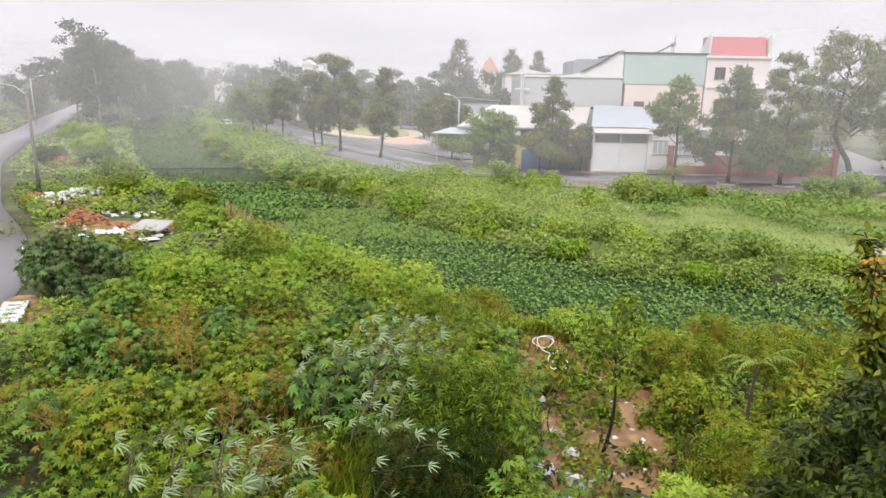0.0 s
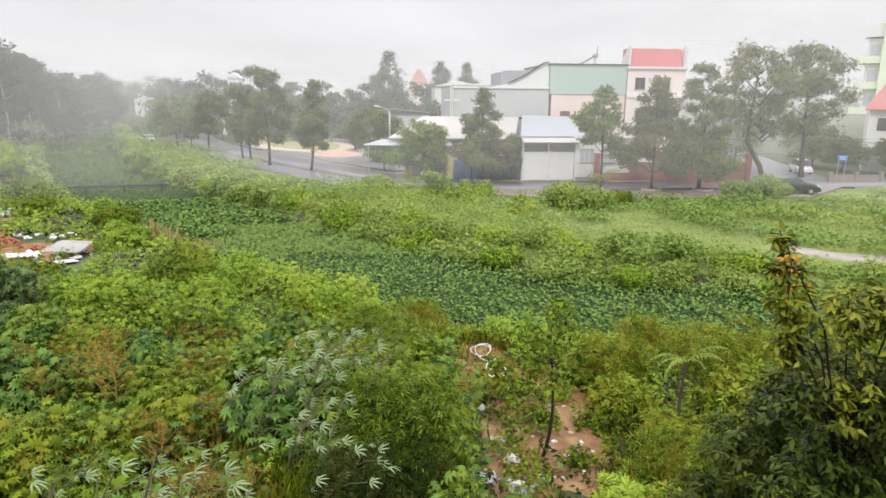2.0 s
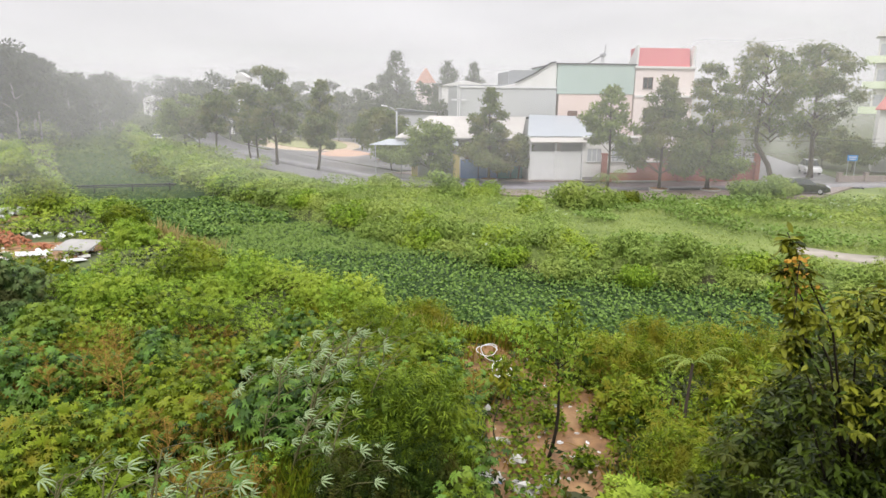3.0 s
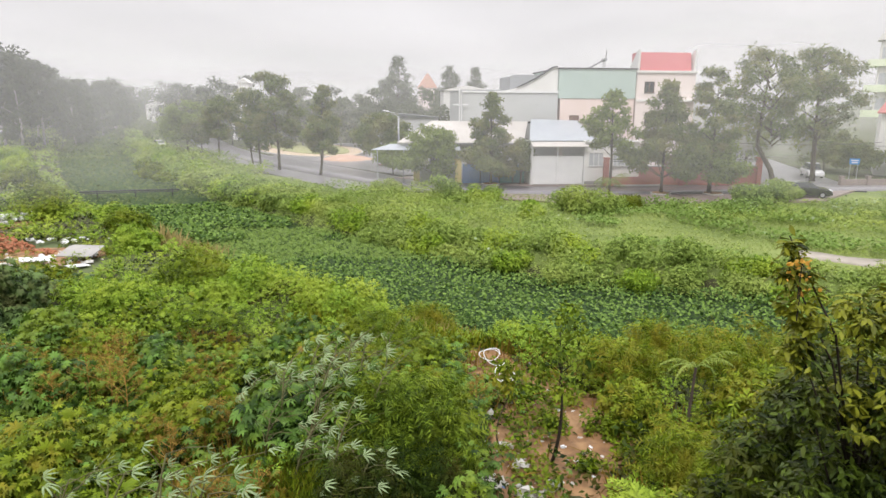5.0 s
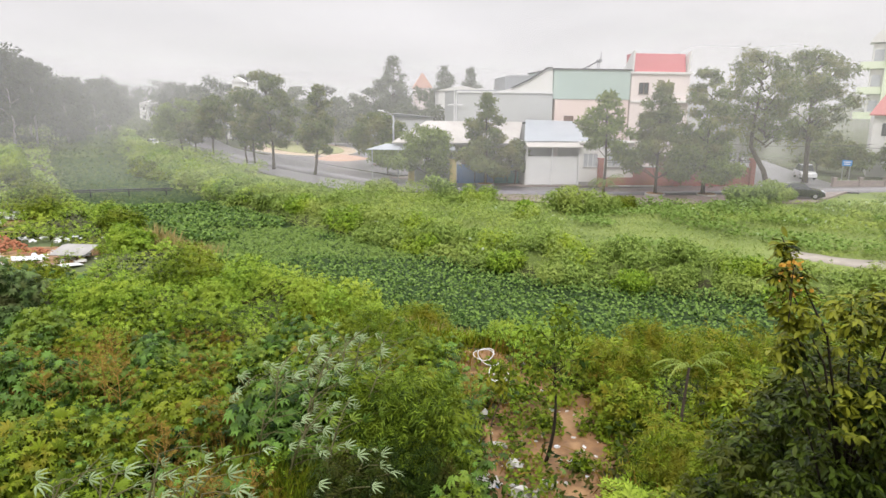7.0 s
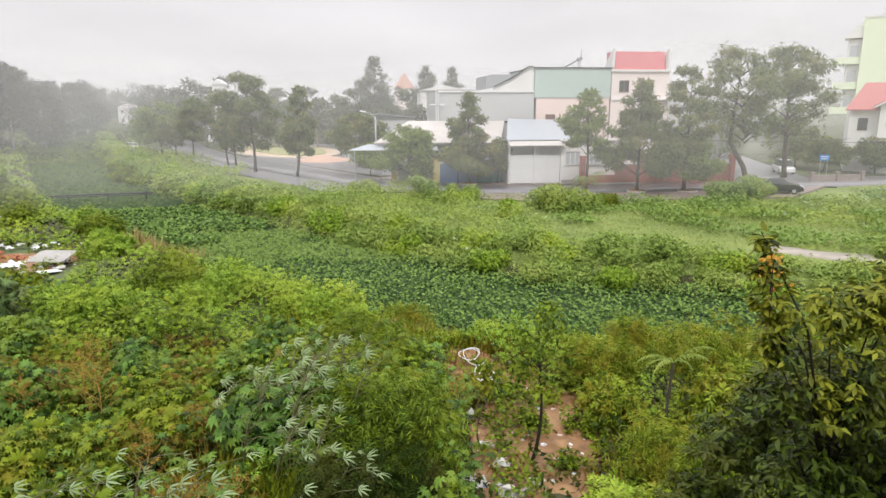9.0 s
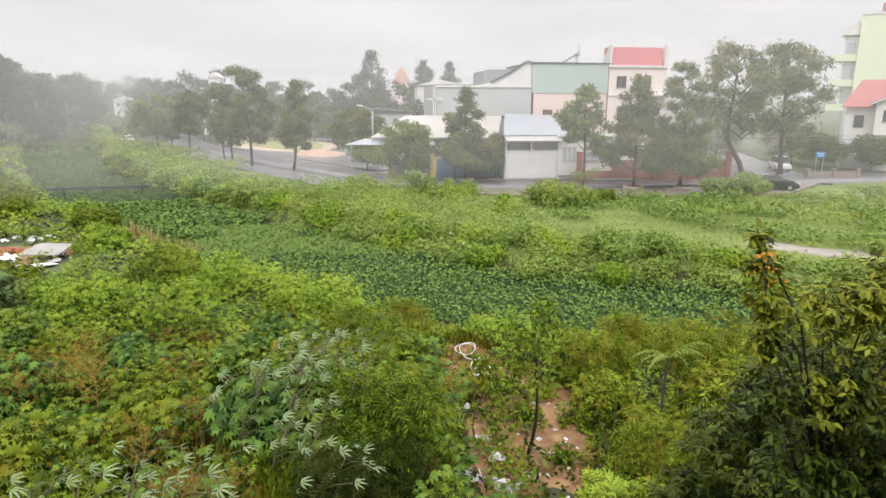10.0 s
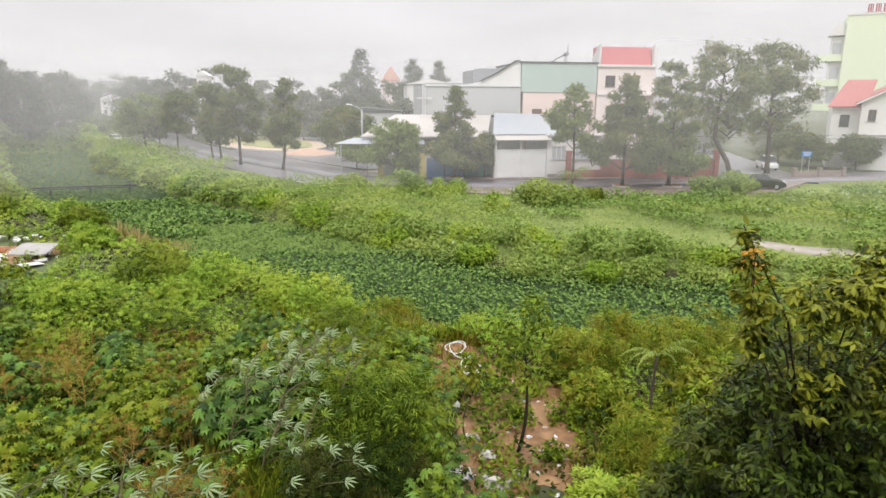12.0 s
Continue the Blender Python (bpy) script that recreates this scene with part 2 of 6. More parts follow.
LAMP_LENS = material("headlight_lens", (0.75, 0.77, 0.8), (0.7, 0.72, 0.75), rough=0.1)
BLUE_SIGN = material("blue_sign_paint", (0.03, 0.25, 0.60), (0.03, 0.22, 0.55), rough=0.4)
RED_LETTER = material("dark_red_lettering", (0.40, 0.10, 0.12), (0.36, 0.09, 0.1), rough=0.5)
PLASTIC_WHITE = material("white_plastic_scrap", (0.80, 0.81, 0.83), (0.66, 0.68, 0.70), scale=4, rough=0.45)
PLASTER_SCRAP = material("broken_plaster", (0.62, 0.60, 0.57), (0.45, 0.43, 0.41), scale=4, rough=0.85, bump=0.3)
PETAL = foliage("orange_petal", (0.70, 0.30, 0.04), (0.60, 0.38, 0.06), rough=0.6)
DARK_CONCRETE = material("stained_concrete", (0.22, 0.20, 0.19), (0.15, 0.135, 0.13), scale=2, rough=0.8)


def haze_sheet_material(name, amount, low, high, span):
    """Painted haze for the sheets: mostly clear, thinning out to nothing towards the ground."""
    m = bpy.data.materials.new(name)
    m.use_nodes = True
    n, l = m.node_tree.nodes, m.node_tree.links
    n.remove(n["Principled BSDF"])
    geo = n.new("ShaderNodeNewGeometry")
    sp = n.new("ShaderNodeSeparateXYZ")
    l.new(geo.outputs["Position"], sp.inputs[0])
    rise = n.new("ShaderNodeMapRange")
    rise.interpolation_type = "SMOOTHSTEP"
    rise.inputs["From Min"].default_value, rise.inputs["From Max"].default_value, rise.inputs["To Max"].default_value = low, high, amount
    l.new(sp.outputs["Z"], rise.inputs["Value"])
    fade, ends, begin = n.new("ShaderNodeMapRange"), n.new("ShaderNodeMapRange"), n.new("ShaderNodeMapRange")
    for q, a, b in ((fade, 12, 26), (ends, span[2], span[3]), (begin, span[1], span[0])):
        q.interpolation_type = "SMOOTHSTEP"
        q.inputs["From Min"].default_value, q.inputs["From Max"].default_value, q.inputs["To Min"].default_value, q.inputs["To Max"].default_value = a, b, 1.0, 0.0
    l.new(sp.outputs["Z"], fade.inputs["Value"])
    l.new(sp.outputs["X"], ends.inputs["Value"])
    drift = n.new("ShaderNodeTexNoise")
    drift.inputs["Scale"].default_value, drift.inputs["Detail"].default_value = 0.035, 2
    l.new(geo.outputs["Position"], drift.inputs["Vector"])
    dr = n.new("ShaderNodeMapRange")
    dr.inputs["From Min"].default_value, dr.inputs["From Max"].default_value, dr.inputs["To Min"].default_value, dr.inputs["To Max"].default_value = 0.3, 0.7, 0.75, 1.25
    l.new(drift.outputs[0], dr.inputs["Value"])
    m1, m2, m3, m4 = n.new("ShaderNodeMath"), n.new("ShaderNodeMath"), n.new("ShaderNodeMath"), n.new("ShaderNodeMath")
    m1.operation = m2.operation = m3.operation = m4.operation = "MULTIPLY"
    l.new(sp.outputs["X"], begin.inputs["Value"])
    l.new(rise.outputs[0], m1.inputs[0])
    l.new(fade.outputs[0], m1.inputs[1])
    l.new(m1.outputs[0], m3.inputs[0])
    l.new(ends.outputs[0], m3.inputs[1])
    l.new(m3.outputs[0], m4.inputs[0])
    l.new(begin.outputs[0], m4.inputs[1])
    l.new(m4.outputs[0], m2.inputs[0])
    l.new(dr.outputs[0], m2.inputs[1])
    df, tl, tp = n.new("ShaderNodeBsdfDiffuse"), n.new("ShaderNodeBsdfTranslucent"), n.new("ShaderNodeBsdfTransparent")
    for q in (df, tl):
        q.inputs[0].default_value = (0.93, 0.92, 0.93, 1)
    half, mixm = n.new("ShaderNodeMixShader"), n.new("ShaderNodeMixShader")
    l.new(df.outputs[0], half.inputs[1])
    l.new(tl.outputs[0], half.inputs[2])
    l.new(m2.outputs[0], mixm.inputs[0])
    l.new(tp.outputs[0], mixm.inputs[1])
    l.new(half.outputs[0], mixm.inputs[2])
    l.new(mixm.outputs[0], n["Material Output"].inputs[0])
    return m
PALE_GLASS = material("pale_window_glass", (0.50, 0.52, 0.55), (0.42, 0.44, 0.47), scale=1, rough=0.15, spec=0.6)

# ---- mesh helpers ----
rng = np.random.default_rng(7)


def mesh_arrays(name, verts, faces, mat, smooth=False):
    """A mesh from arrays of corners and of equal-sided faces."""
    verts, faces = np.asarray(verts, np.float32), np.asarray(faces, np.int32)
    me = bpy.data.meshes.new(name)
    k = faces.shape[1]
    me.vertices.add(len(verts))
    me.vertices.foreach_set("co", verts.ravel())
    me.loops.add(faces.size)
    me.loops.foreach_set("vertex_index", faces.ravel())
    me.polygons.add(len(faces))
    me.polygons.foreach_set("loop_start", np.arange(0, faces.size, k, dtype=np.int32))
    me.polygons.foreach_set("loop_total", np.full(len(faces), k, np.int32))
    if smooth:
        me.polygons.foreach_set("use_smooth", np.ones(len(faces), bool))
    me.update(calc_edges=True)
    me.materials.append(mat)
    return me


class Solid:
    """Collects boxes, tubes and other closed pieces for one mesh."""

    def __init__(self):
        self.v, self.f = [], []

    def add(self, verts, faces):
        o = len(self.v)
        self.v += [tuple(p) for p in verts]
        self.f += [tuple(i + o for i in f) for f in faces]
        return self

    def box(self, x0, x1, y0, y1, z0, z1):
        v = [(x, y, z) for z in (z0, z1) for y in (y0, y1) for x in (x0, x1)]
        return self.add(v, [(0, 2, 3, 1), (4, 5, 7, 6), (0, 1, 5, 4), (2, 6, 7, 3), (0, 4, 6, 2), (1, 3, 7, 5)])

    def block(self, m, sx, sy, sz):
        """A box of the given size, its base centre at the pose m."""
        v = [m @ Vector((x * sx / 2, y * sy / 2, z * sz)) for z in (0, 1) for y in (-1, 1) for x in (-1, 1)]
        return self.add(v, [(0, 2, 3, 1), (4, 5, 7, 6), (0, 1, 5, 4), (2, 6, 7, 3), (0, 4, 6, 2), (1, 3, 7, 5)])

    def prism(self, poly, axis, a, b):
        """A flat outline pushed along an axis from a to b."""
        n = len(poly)
        put = {"x": lambda p, d: (d, p[0], p[1]), "y": lambda p, d: (p[0], d, p[1]), "z": lambda p, d: (p[0], p[1], d)}[axis]
        v = [put(p, d) for d in (a, b) for p in poly]
        return self.add(v, [tuple(range(n))[::-1], tuple(range(n, 2 * n))] + [(i, (i + 1) % n, n + (i + 1) % n, n + i) for i in range(n)])

    def tube(self, points, radii, sides=8):
        pts = [Vector(p) for p in points]
        v, f = [], []
        for i, p in enumerate(pts):
            d = (pts[min(i + 1, len(pts) - 1)] - pts[max(i - 1, 0)]).normalized()
            a = d.orthogonal().normalized()
            b = d.cross(a)
            for s in range(sides):
                w = 2 * math.pi * s / sides
                v.append(p + (a * math.cos(w) + b * math.sin(w)) * radii[i])
        for i in range(len(pts) - 1):
            for s in range(sides):
                t = (s + 1) % sides
                f.append((i * sides + s, i * sides + t, (i + 1) * sides + t, (i + 1) * sides + s))
        f.append(tuple(range(sides))[::-1])
        f.append(tuple(range((len(pts) - 1) * sides, len(pts) * sides)))
        return self.add(v, f)

    def mesh(self, name, mat, bevel=0.0, smooth=False):
        me = bpy.data.meshes.new(name)
        me.from_pydata(self.v, [], self.f)
        me.materials.append(mat)
        bm = bmesh.new()
        bm.from_mesh(me)
        bmesh.ops.recalc_face_normals(bm, faces=bm.faces)
        if bevel:
            bmesh.ops.bevel(bm, geom=bm.edges[:], offset=bevel, segments=1, affect="EDGES", clamp_overlap=True)
        if smooth:
            for fc in bm.faces:
                fc.smooth = True
        bm.to_mesh(me)
        bm.free()
        return me


def part(name, solid, mat, parent, label="", bevel=0.0, smooth=False):
    """One mesh object under a thing or a part; solid is a Solid or a finished mesh."""
    me = solid.mesh(name, mat, bevel, smooth) if isinstance(solid, Solid) else solid
    ob = new(name, me)
    ob.parent = parent
    if parent is not None:
        ob.matrix_parent_inverse = Matrix()
    return tagged(ob, label) if label else ob


def thing(name, m, label, category, group="", kind=""):
    ob = new(name)
    ob.matrix_basis = m
    return tagged(ob, label, category, group, kind)


# ---- value noise on the plan ----
TABLE = np.random.default_rng(3).random((64, 64))


def vnoise(x, y, size):
    x, y = np.asarray(x, float) / size, np.asarray(y, float) / size
    i, j = np.floor(x).astype(int), np.floor(y).astype(int)
    u, v = x - i, y - j
    u, v = u * u * (3 - 2 * u), v * v * (3 - 2 * v)
    g = lambda a, b: TABLE[a % 64, b % 64]
    return (g(i, j) * (1 - u) + g(i + 1, j) * u) * (1 - v) + (g(i, j + 1) * (1 - u) + g(i + 1, j + 1) * u) * v


def line_distance(x, y, line):
    """Distance from a polyline, and the side: positive to the right of its way."""
    x, y = np.asarray(x, float), np.asarray(y, float)
    best, side = np.full(x.shape, 1e9), np.ones(x.shape)
    for (ax, ay), (bx, by) in zip(line, line[1:]):
        dx, dy = bx - ax, by - ay
        s = np.clip(((x - ax) * dx + (y - ay) * dy) / (dx * dx + dy * dy), 0, 1)
        d = np.hypot(x - ax - s * dx, y - ay - s * dy)
        near = d < best
        best = np.where(near, d, best)
        side = np.where(near, np.sign((x - ax) * dy - (y - ay) * dx), side)
    return best, side


# the canal's middle line, from the near end to far away
CANAL = [(60, 10), (32, 19), (20, 24.5), (12.5, 27.5), (5.5, 30.5), (-2, 38.5), (-10, 48.5), (-19, 59.5), (-28, 75), (-43, 104), (-62, 145), (-100, 240), (-170, 410), (-420, 1000)]
CANAL_HALF, WATER_Z = 5.6, -1.0
# the roads' middle lines
ROAD_LEFT = [(-15.5, -30), (-17.6, 5), (-20.9, 25), (-24.9, 32), (-29.8, 38.3), (-34.1, 43.2), (-50.6, 68), (-64.4, 94.7), (-72, 115.2), (-85.6, 142.6), (-124, 225), (-214, 415), (-495, 1000)]
ROAD_RIGHT = [(-420, 1020), (-132, 410), (-62, 215), (-32, 131), (-22, 111), (-11, 92), (-3, 80), (3, 73.5), (10, 68.5), (20, 66), (36, 66.5), (52, 68.5), (90, 73), (200, 85)]
ROAD_SIDE = [(45.5, 66), (54, 92), (69, 135), (115, 260)]
PATH_LINE = [(25.0, 37.0), (26.2, 35.7), (27.9, 34.3), (30.3, 32.0), (34.5, 28.6), (40, 24.6)]


def height(x, y):
    d, side = line_distance(x, y, CANAL)
    t = np.clip((d - CANAL_HALF + 0.6) / 3.0, 0, 1)
    bank = -1.5 + (1.5 + 0.0) * t * t * (3 - 2 * t)
    return bank + np.where(t >= 1, 0.12 * (vnoise(x, y, 5) - 0.5), 0)


def flat_road(x, y):
    """Distance to the nearest road, path left out."""
    return np.minimum(np.minimum(line_distance(x, y, ROAD_LEFT)[0] - 3.6, line_distance(x, y, ROAD_RIGHT)[0] - 3.4), line_distance(x, y, ROAD_SIDE)[0] - 6)


# ---- leaves ----
def leaf_template(kind):
    """Corners and triangles of one leaf or spray, its stalk at the origin, 1 long towards +y, its face towards +z."""
    if kind == "oval":
        return np.array([(0, 0, 0), (-0.26, 0.42, 0.07), (0.26, 0.42, 0.07), (0, 0.5, 0), (0, 1, -0.1)]), np.array([(0, 3, 1), (0, 2, 3), (1, 3, 4), (3, 2, 4)])
    if kind == "lance":
        return np.array([(0, 0, 0), (-0.17, 0.4, 0.06), (0.17, 0.4, 0.06), (0, 0.5, 0), (-0.16, 0.72, 0.03), (0.16, 0.72, 0.03), (0, 1, -0.12)]), np.array([(0, 3, 1), (0, 2, 3), (1, 3, 4), (3, 2, 5), (4, 3, 6), (3, 5, 6)])
    if kind == "kite":
        return np.array([(0, 0, 0), (-0.3, 0.45, 0.06), (0.3, 0.45, 0.06), (0, 1, -0.06)]), np.array([(0, 2, 1), (1, 2, 3)])
    if kind == "pair":
        v, f = [], []
        for a in (-38, 34):
            c, s = math.cos(radians(a)), math.sin(radians(a))
            o = len(v)
            for r, w, z in ((0, 0, 0), (0.42, -0.17, 0.06), (0.42, 0.17, 0.06), (0.95, 0, -0.1)):
                v.append((s * r + c * w, c * r - s * w, z))
            f += [(o, o + 2, o + 1), (o + 1, o + 2, o + 3)]
        return np.array(v), np.array(f)
    if kind == "disc":
        return np.array([(0, 0, 0), (-0.42, 0.3, 0.08), (0.42, 0.3, 0.08), (-0.3, 0.8, 0.1), (0.3, 0.8, 0.1), (0, 1, 0.02)]), np.array([(0, 2, 1), (1, 2, 4), (1, 4, 3), (3, 4, 5)])
    if kind == "blade":
        return np.array([(-0.035, 0, 0), (0.035, 0, 0), (-0.03, 0.55, 0.04), (0.03, 0.55, 0.04), (0, 1, -0.12)]), np.array([(0, 1, 3), (0, 3, 2), (2, 3, 4)])
    if kind == "palmate":
        v, f = [(0, 0.35, 0.0)], []
        for a, ln in ((-125, 0.42), (-82, 0.58), (-40, 0.66), (0, 0.7), (40, 0.66), (82, 0.58), (125, 0.42)):
            c, s = math.cos(radians(a)), math.sin(radians(a))
            o = len(v)
            for r, w, z in ((0.52, -0.14, 0.05), (0.52, 0.14, 0.05), (1.0, 0, -0.18)):
                v.append((s * r * ln + c * w * 0.8, 0.35 + c * r * ln - s * w * 0.8, z))
            f += [(0, o + 1, o), (o, o + 1, o + 2)]
        return np.array(v), np.array(f)
    if kind == "drooping":
        v, f = [(0, 0.1, 0.0)], []
        for a, ln in ((-58, 0.6), (-28, 0.9), (0, 1.0), (27, 0.92), (56, 0.62)):
            c, s = math.cos(radians(a)), math.sin(radians(a))
            o = len(v)
            for r, w, z in ((0.45, -0.06, 0.05), (0.45, 0.06, 0.05), (0.75, -0.05, -0.08), (0.75, 0.05, -0.08), (1.0, 0, -0.28)):
                v.append((s * r * ln + c * w, 0.1 + c * r * ln - s * w, z * (0.6 + 0.6 * ln)))
            f += [(0, o + 1, o), (o, o + 1, o + 3), (o, o + 3, o + 2), (o + 2, o + 3, o + 4)]
        return np.array(v), np.array(f)
    if kind == "frond":
        v, f = [], []
        for i in range(7):
            for s in (-1, 1):
                wob = math.sin(17.0 * i + 5.0 * s)
                yb = 0.08 + 0.125 * i + 0.035 * s + 0.03 * wob
                ln = 0.24 * math.sin(0.8 + 2.0 * i / 7) * (1 + 0.35 * wob)
                o = len(v)
                zc = -0.4 * yb * yb
                v += [(0, yb - 0.03, zc), (0.0, yb + 0.035, zc), (s * ln, yb + 0.10 + 0.06 * wob, zc - 0.09 + 0.07 * wob)]
                f.append((o, o + 1, o + 2) if s < 0 else (o + 1, o, o + 2))
        return np.array(v), np.array(f)
    # a small spray of four narrow leaves
    v, f = [], []
    for i, (x, y, a) in enumerate(((0, 0.1, -55), (0, 0.25, 50), (0, 0.4, -25), (0, 0.45, 15))):
        c, s = math.cos(radians(a)), math.sin(radians(a))
        o = len(v)
        for r, w, z in ((0, 0, 0), (0.3, -0.1, 0.04), (0.3, 0.1, 0.04), (0.6, 0, -0.06)):
            v.append((x + s * r + c * w, y + c * r - s * w, z))
        f += [(o, o + 2, o + 1), (o + 1, o + 2, o + 3)]
    return np.array(v), np.array(f)


TEMPLATES = {k: leaf_template(k) for k in ("oval", "lance", "kite", "pair", "disc", "blade", "palmate", "drooping", "frond", "spray")}


def leaf_arrays(r, pos, normal, size, kind, lean=0.6, droop=0.2, toward=None):
    """Leaves at the places pos, facing about normal; lean: how much they stray from it; toward: the way that they point."""
    tv, tf = TEMPLATES[kind]
    n = len(pos)
    nz = normal + lean * r.normal(size=(n, 3))
    nz /= np.linalg.norm(nz, axis=1)[:, None] + 1e-9
    d = r.normal(size=(n, 3)) if toward is None else toward + 0.5 * r.normal(size=(n, 3))
    d[:, 2] -= droop
    d -= (d * nz).sum(1)[:, None] * nz
    d /= np.linalg.norm(d, axis=1)[:, None] + 1e-9
    x = np.cross(d, nz)
    fr = np.stack([x, d, nz], 2) * (size * r.uniform(0.65, 1.3, n))[:, None, None]
    v = np.einsum("nij,kj->nki", fr, tv) + pos[:, None, :]
    f = tf[None] + (np.arange(n) * len(tv))[:, None, None]
    return v.reshape(-1, 3), f.reshape(-1, 3)


def leaf_mesh(name, mat, *args, **kw):
    return mesh_arrays(name, *leaf_arrays(*args, **kw), mat)


def lobes(r, radius, tall, count, low=0.35):
    """Centres and radii of the rounded masses that make up a crown or a bush, uneven in outline."""
    out = []
    for i in range(count):
        a, q = r.uniform(0, 2 * math.pi), math.sqrt(r.uniform(0, 1)) * 0.72
        z = tall * r.uniform(low, 0.86) * (1 - 0.35 * q)
        out.append((radius * q * math.cos(a), radius * q * math.sin(a), z, radius * r.uniform(0.28, 0.5)))
    return out


def shell(r, balls, n, flat=0.8, inner=0.55):
    """Points on and in the skins of the masses, with the way outwards."""
    b = np.array(balls)
    w = b[:, 3] ** 2
    k = r.choice(len(b), n, p=w / w.sum())
    d = r.normal(size=(n, 3))
    d /= np.linalg.norm(d, axis=1)[:, None]
    rad = b[k, 3] * r.uniform(inner, 1.08, n)
    p = b[k, :3] + d * rad[:, None] * np.array([1, 1, flat])
    return p, d


def bush(name, x, y, radius, tall, n, kind, size, mat, label, category="bush", seed=0, group="", stems=5, count=8, z=None, stem_mat=None, lean=0.6, low=0.2):
    r = np.random.default_rng(seed + 1000)
    base = float(height(np.array([x]), np.array([y]))[0]) if z is None else z
    t = thing(name, pose(x, y, base - 0.03), label, category, group)
    balls = lobes(r, radius, tall, count, low)
    p, d = shell(r, balls, n)
    keep = p[:, 2] > 0.02
    p, d = p[keep], d[keep]
    up = d * 0.7 + np.array([0, 0, 0.75])
    part("foliage", leaf_mesh("foliage", mat, r, p, up, size, kind, lean=lean, toward=d), mat, t)
    s = Solid()
    for b in balls[:stems]:
        mid = Vector((b[0] * 0.35, b[1] * 0.35, b[2] * 0.5))
        s.tube([(r.uniform(-0.12, 0.12), r.uniform(-0.12, 0.12), 0), mid, b[:3]], [0.035, 0.025, 0.012], 5)
    part("stems", s, stem_mat or STEM, t)
    return t


def tree(name, x, y, tall, clear, radius, n, size, mat, label, seed=0, shape="broad", lean=(0, 0), kind="pair", group="", trunk_r=None, z=None, count=20, bark=None, crook=0.0):
    """A tree with a tapered trunk, limbs and a crown of leafy masses; clear: the height at which the crown begins."""
    r = np.random.default_rng(seed + 5000)
    base = float(height(np.array([x]), np.array([y]))[0]) if z is None else z
    t = thing(name, pose(x, y, base - 0.05), label, "tree", group)
    tr = trunk_r or 0.012 * tall + 0.03
    top = Vector((lean[0], lean[1], tall * 0.93))
    bend = Vector((r.uniform(-0.25, 0.25), r.uniform(-0.2, 0.2), 0))
    line = [Vector((top.x * q, top.y * q, tall * 0.93 * q)) + bend * math.sin(q * 5) for q in (0, 0.08, 0.16, 0.25, 0.34, 0.45, 0.65, 0.85, 1.0)]
    for p in line:
        p.x += crook * min(max((p.z - 0.12 * tall) / (0.2 * tall), 0), 1)
    s = Solid()
    s.tube(line, [tr * 1.35, tr, tr * 0.95, tr * 0.88, tr * 0.78, tr * 0.65, tr * 0.42, tr * 0.2, tr * 0.08], 8)
    top.x += crook
    balls = []
    for i in range(count):
        q = (i + 0.5) / count
        zz = clear + (tall - clear) * (q * 0.95)
        if shape == "cone":
            reach = radius * 1.15 * (1.0 - q) ** 0.75 * (1.0 if q > 0.12 else 0.7)
        elif shape == "oval":
            reach = radius * math.sin(math.pi * (0.12 + 0.82 * q)) ** 0.7
        else:
            reach = radius * math.sin(math.pi * (0.2 + 0.72 * q)) ** 0.6
        a = i * 2.4 + r.uniform(-0.5, 0.5)
        off = reach * r.uniform(0.4, 0.95)
        c = Vector((off * math.cos(a) + top.x * zz / tall, off * math.sin(a) + top.y * zz / tall, zz))
        br = max(0.25 * radius * (0.5 + reach / radius), 0.25) * r.uniform(0.55, 1.3)
        balls.append((c.x, c.y, c.z, br))
        zq = max(zz - off * 0.6, clear * 0.75)
        root = Vector((top.x * zq / tall, top.y * zq / tall, zq))
        s.tube([root, root.lerp(c, 0.55) + Vector((0, 0, 0.1)), c], [tr * 0.32, tr * 0.2, tr * 0.07], 5)
    balls.append((top.x, top.y, tall * 0.95, max(radius * 0.16, 0.25)))
    p, d = shell(r, balls, n, flat=0.52, inner=0.25)
    p += r.normal(size=p.shape) * np.array([1, 1, 0.6]) * radius * 0.05
    up = d * 0.8 + np.array([0, 0, 0.5])
    part("trunk", s, bark or BARK, t, smooth=True)
    part("crown", leaf_mesh("crown", mat, r, p, up, size, kind, lean=0.7, toward=d), mat, t)
    return t


# ---- ground: one sheet to the horizon ----
def ground_sheet():
    xs = np.concatenate([-np.geomspace(4000, 112, 20), np.arange(-110, 60, 1.0), np.geomspace(62, 4000, 22)])
    ys = np.concatenate([-np.geomspace(4000, 12, 14), np.arange(-10, 130, 1.0), np.arange(130.5, 260, 2.0), np.geomspace(262, 4500, 30)])
    gx, gy = np.meshgrid(xs, ys)
    gz = height(gx, gy)
    v = np.stack([gx.ravel(), gy.ravel(), gz.ravel()], 1)
    w = len(xs)
    i, j = np.meshgrid(np.arange(w - 1), np.arange(len(ys) - 1))
    a = (j * w + i).ravel()
    faces = np.stack([a, a + 1, a + w + 1, a + w], 1)
    me = mesh_arrays("ground", v, faces, GROUND, smooth=True)
    me.materials.append(TURF)
    mid = v[faces].mean(1)
    d, side = line_distance(mid[:, 0], mid[:, 1], CANAL)
    me.polygons.foreach_set("material_index", ((side > 0) & (d > CANAL_HALF + 1.0) & (mid[:, 1] < 70 + np.clip(-mid[:, 0], 0, 60))).astype(np.int32))
    return me


tagged(new("ground", ground_sheet()), "weedy earth banks and flat wasteland by a canal", "ground", kind="structure")


